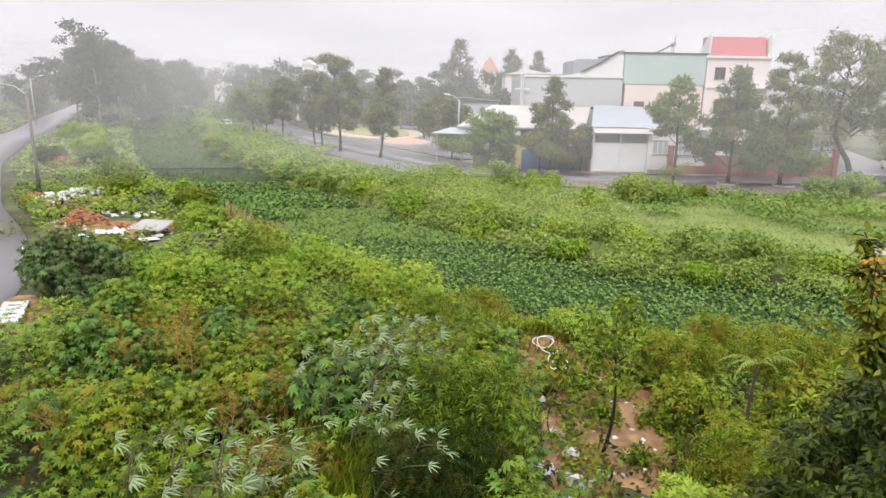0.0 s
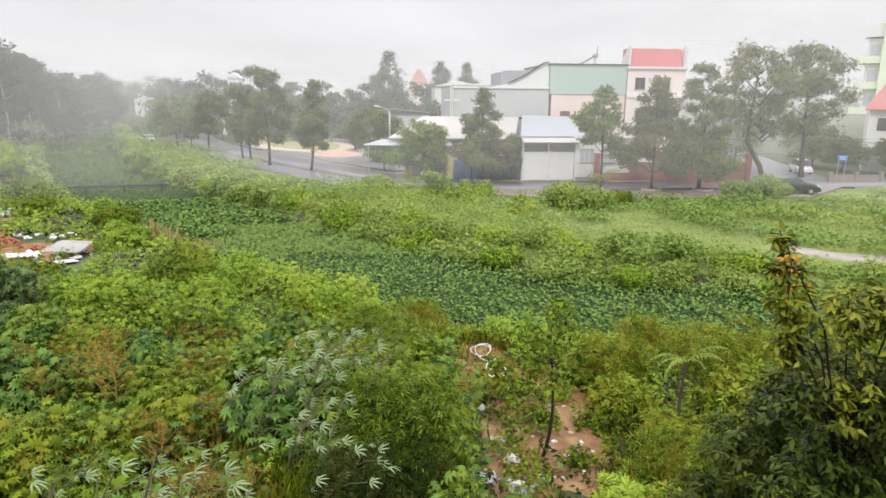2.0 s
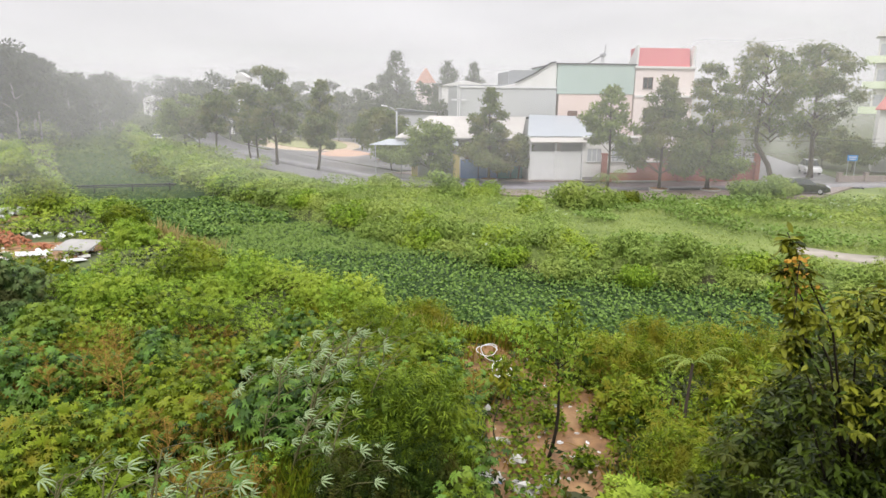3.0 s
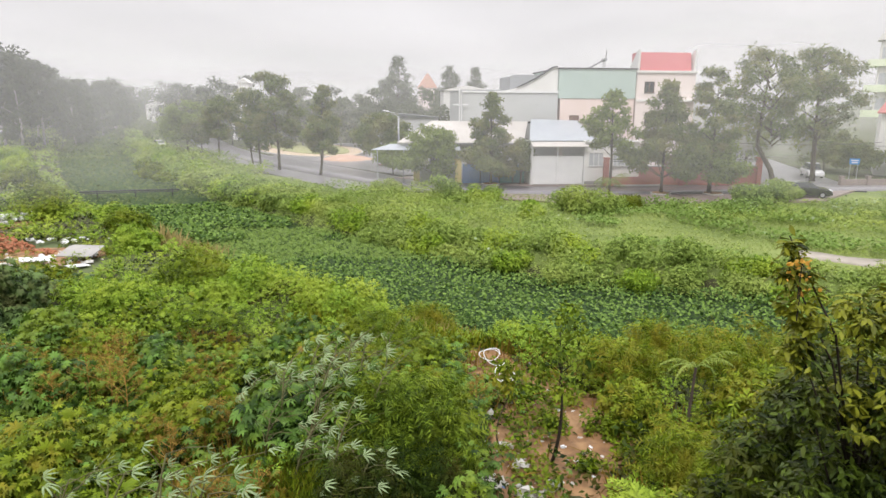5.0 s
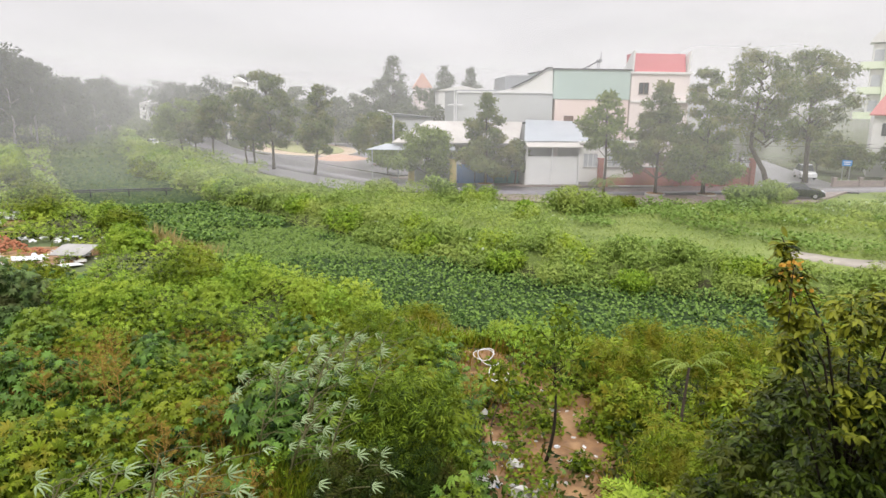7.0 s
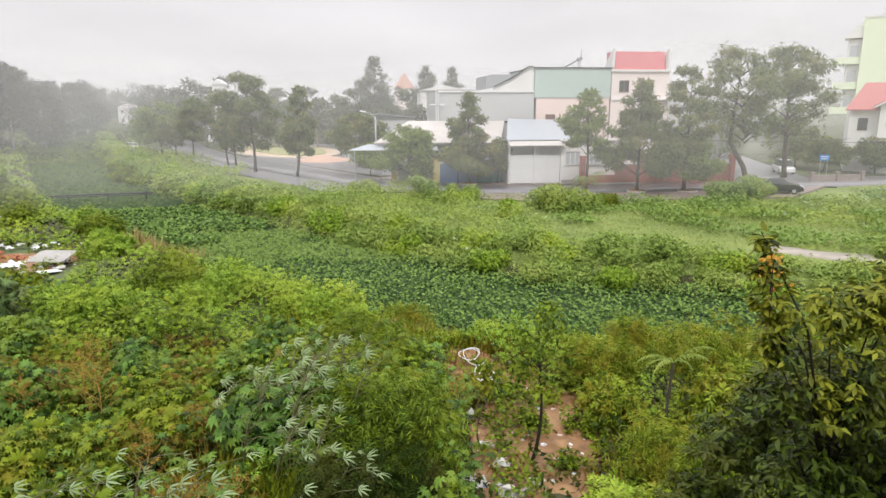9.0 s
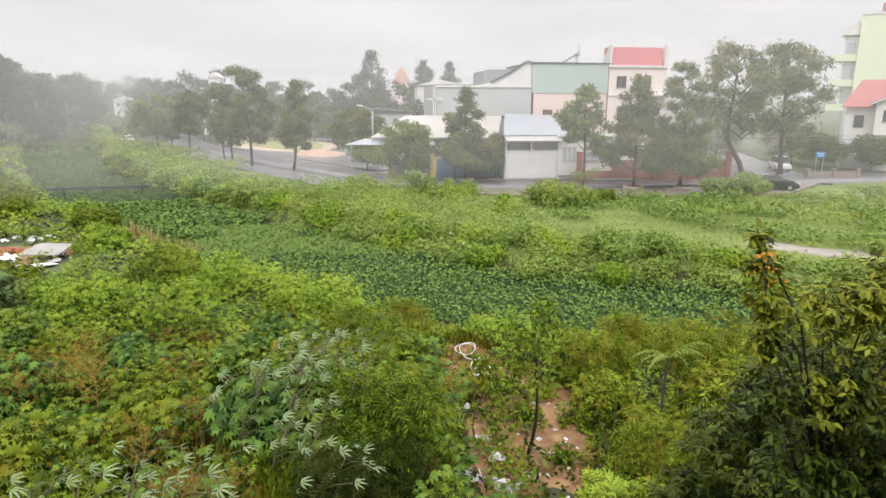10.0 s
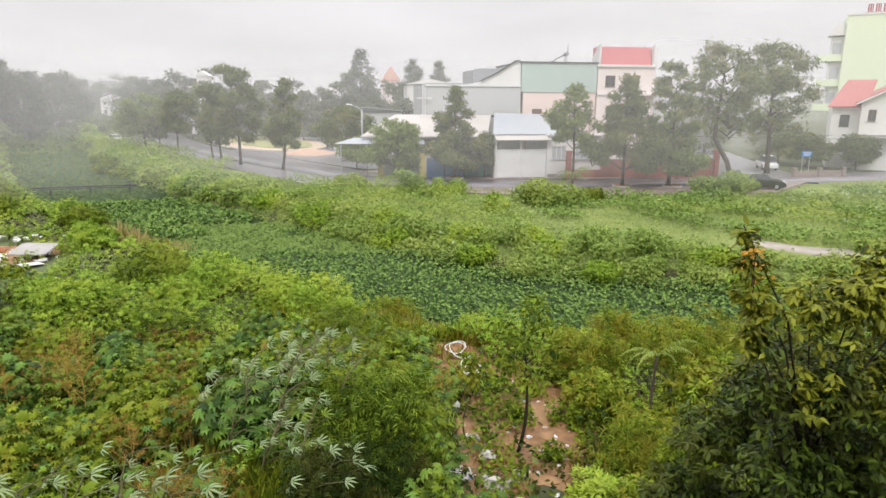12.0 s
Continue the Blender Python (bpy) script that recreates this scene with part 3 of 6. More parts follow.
def ribbon(name, line, half, z, mat, label, category, step=1.5, thick=0.12, limit=None, wob=0.0):
    """A strip of even width along a line, a slab with real edges."""
    pts = []
    for (ax, ay), (bx, by) in zip(line, line[1:]):
        n = max(1, int(math.hypot(bx - ax, by - ay) / max(step, 0.02 * math.hypot(ax, ay))))
        pts += [(ax + (bx - ax) * k / n, ay + (by - ay) * k / n) for k in range(n)]
    pts.append(line[-1])
    p = np.array(pts, float)
    for _ in range(6):
        p[1:-1] = 0.25 * p[:-2] + 0.5 * p[1:-1] + 0.25 * p[2:]
    d = np.gradient(p, axis=0)
    d /= np.linalg.norm(d, axis=1)[:, None]
    nrm = np.stack([-d[:, 1], d[:, 0]], 1)
    hw = half + wob * (vnoise(p[:, 0], p[:, 1], 1.7)[:, None] - 0.5) * 2
    l, r = p + nrm * hw, p - nrm * hw
    n = len(p)
    v = np.concatenate([np.c_[l, np.full(n, z)], np.c_[r, np.full(n, z)], np.c_[l, np.full(n, z - thick)], np.c_[r, np.full(n, z - thick)]])
    i = np.arange(n - 1)
    f = np.concatenate([np.stack([i, i + n, i + n + 1, i + 1], 1), np.stack([i, i + 1, i + 2 * n + 1, i + 2 * n], 1), np.stack([i + n, i + 3 * n, i + 3 * n + 1, i + n + 1], 1)])
    return tagged(new(name, mesh_arrays(name, v, f, mat)), label, category, kind="structure")


ribbon("water", CANAL, CANAL_HALF, WATER_Z - 0.06, WATER, "still dark canal water under floating plants", "water", thick=0.02)
# added sheet above the water, coloured as the dark gaps between leaves
ribbon("dark_undersheet", CANAL, CANAL_HALF + 0.3, WATER_Z + 0.05, MAT_GREEN, "dark sheet added to fill gaps between floating plants", "water plants", thick=0.04)
ribbon("road_1", ROAD_LEFT, 3.4, 0.10, ASPHALT, "wet grey asphalt road along the canal", "road", thick=0.3)
ribbon("road_2", ROAD_RIGHT, 3.3, 0.11, ASPHALT, "wet grey asphalt street in front of the houses", "road", thick=0.3)
ribbon("road_3", ROAD_SIDE, 5.5, 0.105, ASPHALT, "wet asphalt side street between houses", "road", thick=0.3)
ribbon("path", PATH_LINE, 1.35, 0.11, PATH_DIRT, "pale sandy footpath through the grass", "path", thick=0.3, wob=0.6, step=0.5)

# ---- pavements, kerbs and open ground by the street ----
def slab(name, poly, z, mat, label, category, thick=0.3, kind="structure"):
    return tagged(new(name, Solid().prism(poly, "z", z - thick, z).mesh(name, mat)), label, category, kind=kind)


slab("pavement_1", [(17, 57.5), (41, 57.5), (44, 60), (50, 65), (41, 63), (30, 62.6), (18, 62.6), (10, 64.5), (8, 62)], 0.16, PAVING, "wet pinkish paving on the canal side of the street", "pavement")
slab("pavement_2", [(1, 79), (8, 73), (16, 70), (42, 70.3), (44, 72), (40, 76), (6, 82)], 0.17, PAVING, "paved strip in front of the houses", "pavement")
slab("plaza", [(-27, 131), (-17, 112), (-6, 94), (2, 82), (8, 84), (4, 104), (8, 140), (-10, 150)], 0.10, ASPHALT, "wet asphalt junction beside the grass island", "road")

slab("plaza_apron", [(-31, 114), (-21, 95), (-11, 78.5), (-4.6, 68.6), (6, 65.8), (12, 66.5), (2, 80), (-6, 93), (-18, 114)], 0.107, ASPHALT, "wet asphalt apron between street and canal verge", "road")


def island():
    t = thing("traffic_island", pose(-15.5, 130, 0.0, 0, 0, 20), "oval grass island with a pale sandy kerb", "traffic island", kind="structure")
    ring = lambda a, b, n: [(a * math.cos(2 * math.pi * k / n), b * math.sin(2 * math.pi * k / n)) for k in range(n)]
    part("kerb", Solid().prism(ring(9.5, 21.0, 40), "z", 0.0, 0.24), KERB, t)
    part("sand", Solid().prism(ring(9.2, 20.7, 40), "z", 0.0, 0.27), SAND, t)
    part("grass", Solid().prism([(x + 0.6, y + 1.0) for x, y in ring(6.4, 18.5, 40)], "z", 0.0, 0.36), DRY_TURF, t)


island()


def sand_heap(x, y, r, h, mat, label):
    rr, n = np.random.default_rng(int(abs(x * 10))), 14
    v, f = [], []
    for i in range(6):
        q = i / 5
        for k in range(n):
            a = 2 * math.pi * k / n
            w = r * (1 - q) * (1 + 0.18 * math.sin(3 * a + x)) + 0.02
            v.append((w * math.cos(a), w * 0.7 * math.sin(a), h * (1 - (1 - q) ** 1.6) + rr.uniform(-0.04, 0.04)))
    for i in range(5):
        for k in range(n):
            f.append((i * n + k, i * n + (k + 1) % n, (i + 1) * n + (k + 1) % n, (i + 1) * n + k))
    f.append(tuple(range(5 * n, 6 * n)))
    ob = new("sand_heap", Solid().add(v, f).mesh("sand_heap", mat, smooth=True))
    ob.matrix_basis = pose(x, y, 0.1)
    tagged(ob, label, "sand heap")


sand_heap(-6.2, 105, 4.2, 0.8, PINK_SAND, "low heap of wet pinkish sand on the asphalt")


# ---- houses ----
def grid_wall(x0, x1, z0, z1, y0, y1, holes=()):
    """One welded wall slab in the plane y with rectangular holes (x0, x1, z0, z1) through it."""
    xs = sorted({x0, x1, *[h[0] for h in holes], *[h[1] for h in holes]})
    zs = sorted({z0, z1, *[h[2] for h in holes], *[h[3] for h in holes]})
    nx, nz = len(xs), len(zs)
    full = {(i, j) for i in range(nx - 1) for j in range(nz - 1)
            if not any(h[0] < (xs[i] + xs[i + 1]) / 2 < h[1] and h[2] < (zs[j] + zs[j + 1]) / 2 < h[3] for h in holes)}
    at = lambda i, j, k: (k * nz + j) * nx + i
    v = [(x, y, z) for y in (y0, y1) for z in zs for x in xs]
    f = []
    for i, j in sorted(full):
        f.append((at(i, j, 0), at(i + 1, j, 0), at(i + 1, j + 1, 0), at(i, j + 1, 0)))
        f.append((at(i, j, 1), at(i, j + 1, 1), at(i + 1, j + 1, 1), at(i + 1, j, 1)))
        for di, dj, p, q in ((-1, 0, (i, j + 1), (i, j)), (1, 0, (i + 1, j), (i + 1, j + 1)), (0, -1, (i, j), (i + 1, j)), (0, 1, (i + 1, j + 1), (i, j + 1))):
            if (i + di, j + dj) not in full:
                f.append((at(*q, 0), at(*p, 0), at(*p, 1), at(*q, 1)))
    return Solid().add(v, f)


def window(parent, x0, x1, z0, z1, y, frame_mat=WHITE_METAL, pane_mat=DARK_GLASS, bars=1, sill=True, name="window"):
    """A window set in a hole of a wall whose outer face lies at y, facing -y."""
    w = part(name, Solid().box(x0, x1, y + 0.10, y + 0.12, z0, z1), pane_mat, parent)
    s = Solid()
    e = 0.06
    s.box(x0, x0 + e, y + 0.04, y + 0.10, z0, z1).box(x1 - e, x1, y + 0.04, y + 0.10, z0, z1)
    s.box(x0 + e, x1 - e, y + 0.04, y + 0.10, z0, z0 + e).box(x0 + e, x1 - e, y + 0.04, y + 0.10, z1 - e, z1)
    for k in range(bars):
        xm = x0 + (x1 - x0) * (k + 1) / (bars + 1)
        s.box(xm - 0.03, xm + 0.03, y + 0.05, y + 0.10, z0 + e, z1 - e)
    part("frame", s, frame_mat, w)
    if sill:
        part("sill", Solid().box(x0 - 0.08, x1 + 0.08, y - 0.08, y + 0.04, z0 - 0.08, z0), CONCRETE, w)
    return w


def house_walls(t, x0, x1, y0, y1, z1, mat, holes=(), z0=0.0, th=0.2, name="wall"):
    w = part(name, grid_wall(x0, x1, z0, z1, y0, y0 + th, holes), mat, t)
    for a, b, c, d in ((x0, x0 + th, y0 + th, y1), (x1 - th, x1, y0 + th, y1), (x0 + th, x1 - th, y1 - th, y1)):
        part(name, Solid().box(a, b, c, d, z0, z1), mat, t)
    return w


O = Matrix()


def slope(corners, thick):
    """A sloping sheet of even thickness over four corners."""
    v = [*corners, *[(x, y, z - thick) for x, y, z in corners]]
    return Solid().add(v, [(0, 1, 2, 3), (7, 6, 5, 4), (0, 4, 5, 1), (1, 5, 6, 2), (2, 6, 7, 3), (3, 7, 4, 0)])


def turned(x, y, x1, y1, degrees):
    """The pose that takes what is built at the corner (x, y) to (x1, y1) and turns it there."""
    return pose(x1, y1, 0, 0, 0, degrees) @ pose(-x, -y, 0)



def low_house():
    """The long low house with the broad white sheet roof."""
    t = thing("low_house", O, "long low house with a broad white sheet-metal roof", "house")
    holes = [(6.4, 7.8, 1.1, 2.5), (9.4, 11.4, 0.15, 2.4), (13, 14.4, 1.1, 2.5)]
    house_walls(t, 5.2, 15.6, 75.4, 79.7, 4.55, WHITE_WALL, holes)
    window(t, *holes[0], 75.4)
    window(t, *holes[2], 75.4)
    part("door", Solid().box(9.4, 11.4, 75.48, 75.54, 0.15, 2.4), BROWN_WOOD, t)
    part("roof", slope([(1.3, 74.2, 4.66), (15.8, 74.2, 4.58), (17.4, 79.8, 6.86), (5.6, 79.8, 6.9)], 0.08), ROOF_WHITE, t)
    part("awning", slope([(-1.6, 73.4, 3.9), (8.4, 73.0, 3.85), (8.4, 74.6, 4.42), (0.6, 74.8, 4.45)], 0.05), ROOF_BLUE, t, "greyish blue sheet awning")
    for x in (-0.9, 2.0, 5.0, 8.2):
        part("post", Solid().box(x - 0.06, x + 0.06, 73.5, 73.62, 0.0, 3.88), GREY_METAL, t)
    part("gutter", Solid().box(1.3, 15.8, 74.06, 74.18, 4.42, 4.56), GREY_METAL, t)


def front_fence():
    t = thing("sheet_fence", O, "blue and teal sheet fence with yellow pillars", "fence")
    for x, y in ((3.6, 76.2), (8.2, 73.6)):
        part("pillar", Solid().box(x - 0.35, x + 0.35, y - 0.3, y + 0.3, 0, 2.7).box(x - 0.42, x + 0.42, y - 0.37, y + 0.37, 2.7, 2.82), YELLOW_WALL, t, "yellow plastered pillar")
    for x0, x1, mat in ((8.6, 10.6, BLUE_PANEL), (10.65, 12.8, BLUE_PANEL), (12.85, 14.3, TEAL_PANEL), (14.35, 15.7, TEAL_PANEL)):
        part("panel", Solid().box(x0, x1, 72.8, 72.86, 0.15, 2.3), mat, t)
    for x in (10.62, 12.82, 14.32):
        part("post", Solid().box(x - 0.04, x + 0.04, 72.72, 72.8, 0.1, 2.4), DARK_METAL, t)
    for x in (4.6, 6.0, 7.4):
        part("panel", Solid().box(x - 0.62, x + 0.62, 75.5 - 0.5 * (x - 3.6) + 0.4, 75.56 - 0.5 * (x - 3.6) + 0.4, 0.15, 2.0), GREY_CLAD, t)


def gate_house():
    """The small white house with the metal gate and pale blue roof."""
    t = thing("gate_house", O, "small white house with metal gate and pale blue roof", "house")
    holes = [(22.5, 24.2, 2.2, 3.7), (25.3, 26.7, 2.2, 3.7)]
    house_walls(t, 22.0, 28.2, 70.9, 80.0, 5.0, WHITE_WALL, holes)
    for h in holes:
        window(t, *h, 70.9, bars=2, pane_mat=PALE_GLASS)
    part("canopy", Solid().add([(16.0, 70.2, 4.45), (22.3, 70.2, 4.45), (22.3, 71.6, 4.85), (16.0, 71.6, 4.85), (16.0, 70.2, 4.36), (22.3, 70.2, 4.36), (22.3, 71.6, 4.76), (16.0, 71.6, 4.76)],
                               [(0, 1, 2, 3), (7, 6, 5, 4), (0, 4, 5, 1), (1, 5, 6, 2), (2, 6, 7, 3), (3, 7, 4, 0)]), ROOF_WHITE, t)
    part("roof", Solid().add([(15.9, 71.6, 5.0), (23.6, 71.6, 5.0), (23.4, 79, 7.0), (17.6, 79, 7.15), (15.9, 71.6, 4.92), (23.6, 71.6, 4.92), (23.4, 79, 6.92), (17.6, 79, 7.07)],
                             [(0, 1, 2, 3), (7, 6, 5, 4), (0, 4, 5, 1), (1, 5, 6, 2), (2, 6, 7, 3), (3, 7, 4, 0)]), ROOF_BLUE, t)
    part("side_wall", Solid().box(16.0, 16.2, 71.2, 79, 0, 4.9), WHITE_WALL, t)
    part("ledge", Solid().box(21.9, 28.3, 70.5, 70.9, 4.85, 5.0), WHITE_WALL, t)
    part("base", Solid().box(22.0, 28.2, 70.86, 70.9, 0.1, 0.55), CONCRETE, t)
    g = part("gate", Solid().box(16.25, 21.9, 71.02, 71.06, 0.22, 3.35), WHITE_METAL, t, "white sheet-metal folding gate")
    s = Solid()
    for k in range(24):
        x = 16.3 + k * 0.236
        s.box(x, x + 0.05, 70.97, 71.02, 0.22, 3.35)
    part("ribs", s, WHITE_METAL, g)
    s = Solid()
    for k in range(22):
        a = 16.3 + 0.25 * k
        s.tube([(a, 71.03, 3.4), (a + 0.36, 71.03, 4.25)], [0.025, 0.025], 4)
        s.tube([(a + 0.36, 71.05, 3.4), (a, 71.05, 4.25)], [0.025, 0.025], 4)
    part("lattice", s, GREY_METAL, g, "grey diagonal lattice above the gate")
    for x in (16.12, 18.95, 22.0):
        part("gate_post", Solid().box(x - 0.07, x + 0.07, 70.85, 71.0, 0.1, 4.4), WHITE_METAL, t)


def grey_shed():
    t = thing("grey_shed", O, "large grey corrugated shed with a white gable roof", "shed")
    house_walls(t, 9.4, 21.1, 80.0, 96.0, 10.4, GREY_CLAD)
    part("eave_trim", Solid().box(9.2, 21.1, 79.84, 79.99, 10.25, 10.45), WHITE_METAL, t)
    part("base_trim", Solid().box(9.4, 21.1, 79.9, 79.99, 6.6, 6.85), DARK_METAL, t)
    part("gable", Solid().prism([(14.4, 10.46), (16.0, 10.8), (18.2, 11.8), (20.4, 13.2), (20.9, 13.3), (21.1, 13.1), (21.1, 10.46)], "y", 80.3, 80.7), WHITE_WALL, t, "white stepped gable")
    part("roof_edge", Solid().prism([(16.0, 10.82), (18.2, 11.82), (20.4, 13.22), (21.0, 13.32), (21.0, 13.44), (20.3, 13.36), (18.1, 11.95), (16.0, 10.94)], "y", 80.05, 80.28), DARK_METAL, t)
    part("flat_roof", Solid().box(9.4, 21.1, 80.7, 96, 10.42, 10.6), GREY_METAL, t)
    part("back_roof", Solid().prism([(16.6, 10.8), (16.6, 12.5), (17.1, 12.7), (20.8, 12.7), (20.8, 10.8)], "y", 88, 96), GREY_METAL, t)
    part("side_frame", Solid().box(8.9, 9.0, 79.6, 79.7, 6.4, 10.6).box(9.15, 9.25, 79.6, 79.7, 6.4, 10.1).box(8.2, 10.0, 79.6, 79.7, 8.75, 8.9), WHITE_METAL, t)


def pink_house():
    t = thing("pink_house", O, "two-storey pink house with green metal cladding above", "house")
    hole = [(22.6, 23.85, 6.2, 7.6)]
    house_walls(t, 21.4, 30.7, 80.0, 94.0, 9.6, PINK_WALL, hole)
    window(t, *hole[0], 80.0, frame_mat=BROWN_WOOD, pane_mat=BROWN_WOOD)
    part("cladding", Solid().box(21.15, 30.75, 79.9, 94.0, 9.62, 13.1), GREEN_CLAD, t)
    part("roof_trim", Solid().box(21.0, 30.9, 79.75, 94.1, 13.1, 13.25), DARK_METAL, t)
    tank = part("water_heater", Solid().tube([(27.35, 81.6, 14.35), (27.35, 82.6, 14.35)], [0.24, 0.24], 10), GREY_METAL, t)
    part("panel", slope([(25.5, 81.5, 13.4), (27.2, 81.5, 14.3), (27.2, 82.7, 14.3), (25.5, 82.7, 13.4)], 0.07), DARK_METAL, tank)
    for y in (81.7, 82.4):
        part("stand", Solid().box(27.3, 27.38, y, y + 0.08, 13.2, 14.3), GREY_METAL, tank)
    part("vent_pipe", Solid().tube([(27.5, 82.0, 14.5), (27.55, 82.0, 15.5)], [0.04, 0.03], 6), DARK_METAL, tank)


def red_top_house():
    t = thing("tall_house", O, "tall pale pink house with a red sheet parapet", "house")
    holes = [(31.9, 33.2, 10.3, 11.7), (35.2, 36.4, 10.3, 11.7), (32.2, 33.6, 6.4, 8.0), (35.0, 36.6, 6.4, 8.0), (32.0, 33.6, 2.0, 3.7), (35.0, 36.8, 0.2, 2.7)]
    house_walls(t, 30.9, 38.4, 80.0, 95.0, 13.0, PALE_PINK, holes)
    for h in holes[:5]:
        window(t, *h, 80.0, frame_mat=BROWN_WOOD)
    part("door", Solid().box(35.0, 36.8, 80.1, 80.16, 0.2, 2.7), BROWN_WOOD, t)
    part("parapet", Solid().add([(31.3, 80.1, 13.02), (37.8, 80.1, 13.02), (37.8, 80.6, 15.2), (31.2, 80.6, 15.2), (31.3, 83, 13.02), (37.8, 83, 13.02), (37.8, 83, 15.2), (31.2, 83, 15.2)],
                               [(0, 1, 2, 3), (4, 7, 6, 5), (0, 4, 5, 1), (3, 2, 6, 7), (0, 3, 7, 4), (1, 5, 6, 2)]), RED_PANEL, t, "sloping red sheet roof front")
    for x, w in ((30.85, 0.25), (37.95, 0.3)):
        part("fin", Solid().prism([(79.9, 12.6), (79.7, 15.45), (80.1, 15.45), (83.2, 13.0)], "x", x, x + w), WHITE_WALL, t, "white parapet fin")
    part("cornice", Solid().box(30.7, 38.6, 79.75, 80.0, 12.75, 13.0), WHITE_WALL, t)
    part("floor_band", Solid().box(30.9, 38.5, 79.85, 80.0, 9.3, 9.55), WHITE_WALL, t)
    part("balcony", Solid().box(34.5, 38.6, 78.9, 80.0, 9.3, 9.5).box(34.5, 38.6, 78.9, 78.98, 10.3, 10.38), WHITE_WALL, t)
    part("roof", Solid().box(30.9, 38.4, 83, 95, 13.0, 13.2), CONCRETE, t)


def brick_wall():
    """The low red brick wall with pillars and rail; its bricks are laid at the end of the file."""
    t = thing("brick_wall", O, "low red brick garden wall with pillars and rail", "wall")
    part("core", Solid().box(28.6, 42.0, 70.22, 70.42, 0.1, 2.2).box(24.2, 28.2, 70.0, 70.18, 0.1, 1.1), BRICK_RED, t)
    for x in (24.3, 28.4, 33.0, 37.5, 42.0):
        part("pillar", Solid().box(x - 0.26, x + 0.26, 69.98, 70.5, 0.1, 3.1).box(x - 0.33, x + 0.33, 69.91, 70.57, 3.1, 3.22), BRICK_RED, t)
    for z in (2.75, 2.95):
        part("rail", Solid().box(24.5, 42.0, 70.2, 70.26, z, z + 0.07), DARK_METAL, t)
    part("coping", Solid().box(28.66, 41.74, 70.14, 70.5, 2.2, 2.28), CONCRETE, t)
    part("kerb", Solid().box(25.0, 30.5, 69.2, 69.5, 0.17, 0.30), KERB, t)


def villa():
    """The white house with the red tiled roof beyond the side street."""
    t = thing("white_villa", turned(60, 75, 65.6, 77.2, -36), "white two-storey house with a red tiled roof", "house")
    y = 75.0
    holes = [(63.2, 65.0, 5.8, 7.5), (60.8, 61.7, 6.2, 7.7), (64.0, 65.2, 1.6, 2.9), (66.5, 68.0, 1.6, 2.9), (67.5, 69.3, 5.8, 7.5)]
    house_walls(t, 60.0, 74.0, y, y + 13, 8.6, WHITE_WALL, holes)
    for h in holes:
        window(t, *h, y, frame_mat=BROWN_WOOD, pane_mat=BROWN_WOOD if h[0] == 63.2 else DARK_GLASS)
    part("gable", Solid().prism([(60.0, 8.62), (74.0, 8.62), (67.0, 12.4)], "y", y, y + 0.2), WHITE_WALL, t)
    for sgn, a, b in ((-1, 59.4, 67.0), (1, 67.0, 74.6)):
        z0, z1 = (8.5, 12.65) if sgn < 0 else (12.65, 8.5)
        part("roof", Solid().add([(a, y - 0.5, z0), (b, y - 0.5, z1), (b, y + 13.4, z1), (a, y + 13.4, z0), (a, y - 0.5, z0 + 0.18), (b, y - 0.5, z1 + 0.18), (b, y + 13.4, z1 + 0.18), (a, y + 13.4, z0 + 0.18)],
                                 [(3, 2, 1, 0), (4, 5, 6, 7), (0, 1, 5, 4), (1, 2, 6, 5), (2, 3, 7, 6), (3, 0, 4, 7)]), RED_TILE, t)
    part("verge", Solid().prism([(59.3, 8.3), (67.0, 12.45), (74.7, 8.3), (74.7, 8.5), (67.0, 12.68), (59.3, 8.5)], "y", y - 0.62, y - 0.5), WHITE_WALL, t)
    part("floor_band", Solid().box(59.9, 74.1, y - 0.15, y, 4.3, 4.55), CONCRETE, t)
    part("canopy", Solid().box(58.5, 74.0, y - 1.6, y - 0.15, 4.2, 4.3), CONCRETE, t, "grey concrete canopy")
    part("wing", Solid().box(56.8, 59.98, y + 1.5, y + 11, 0, 8.1), WHITE_WALL, t)
    part("wing_roof", slope([(56.2, y + 0.9, 8.1), (60.6, y + 0.9, 8.1), (61.8, y + 6.2, 11.6), (58.4, y + 6.2, 11.6)], 0.15), RED_TILE, t)
    part("wing_window", Solid().box(57.8, 58.9, y + 1.42, y + 1.5, 5.4, 7.0), DARK_GLASS, t)


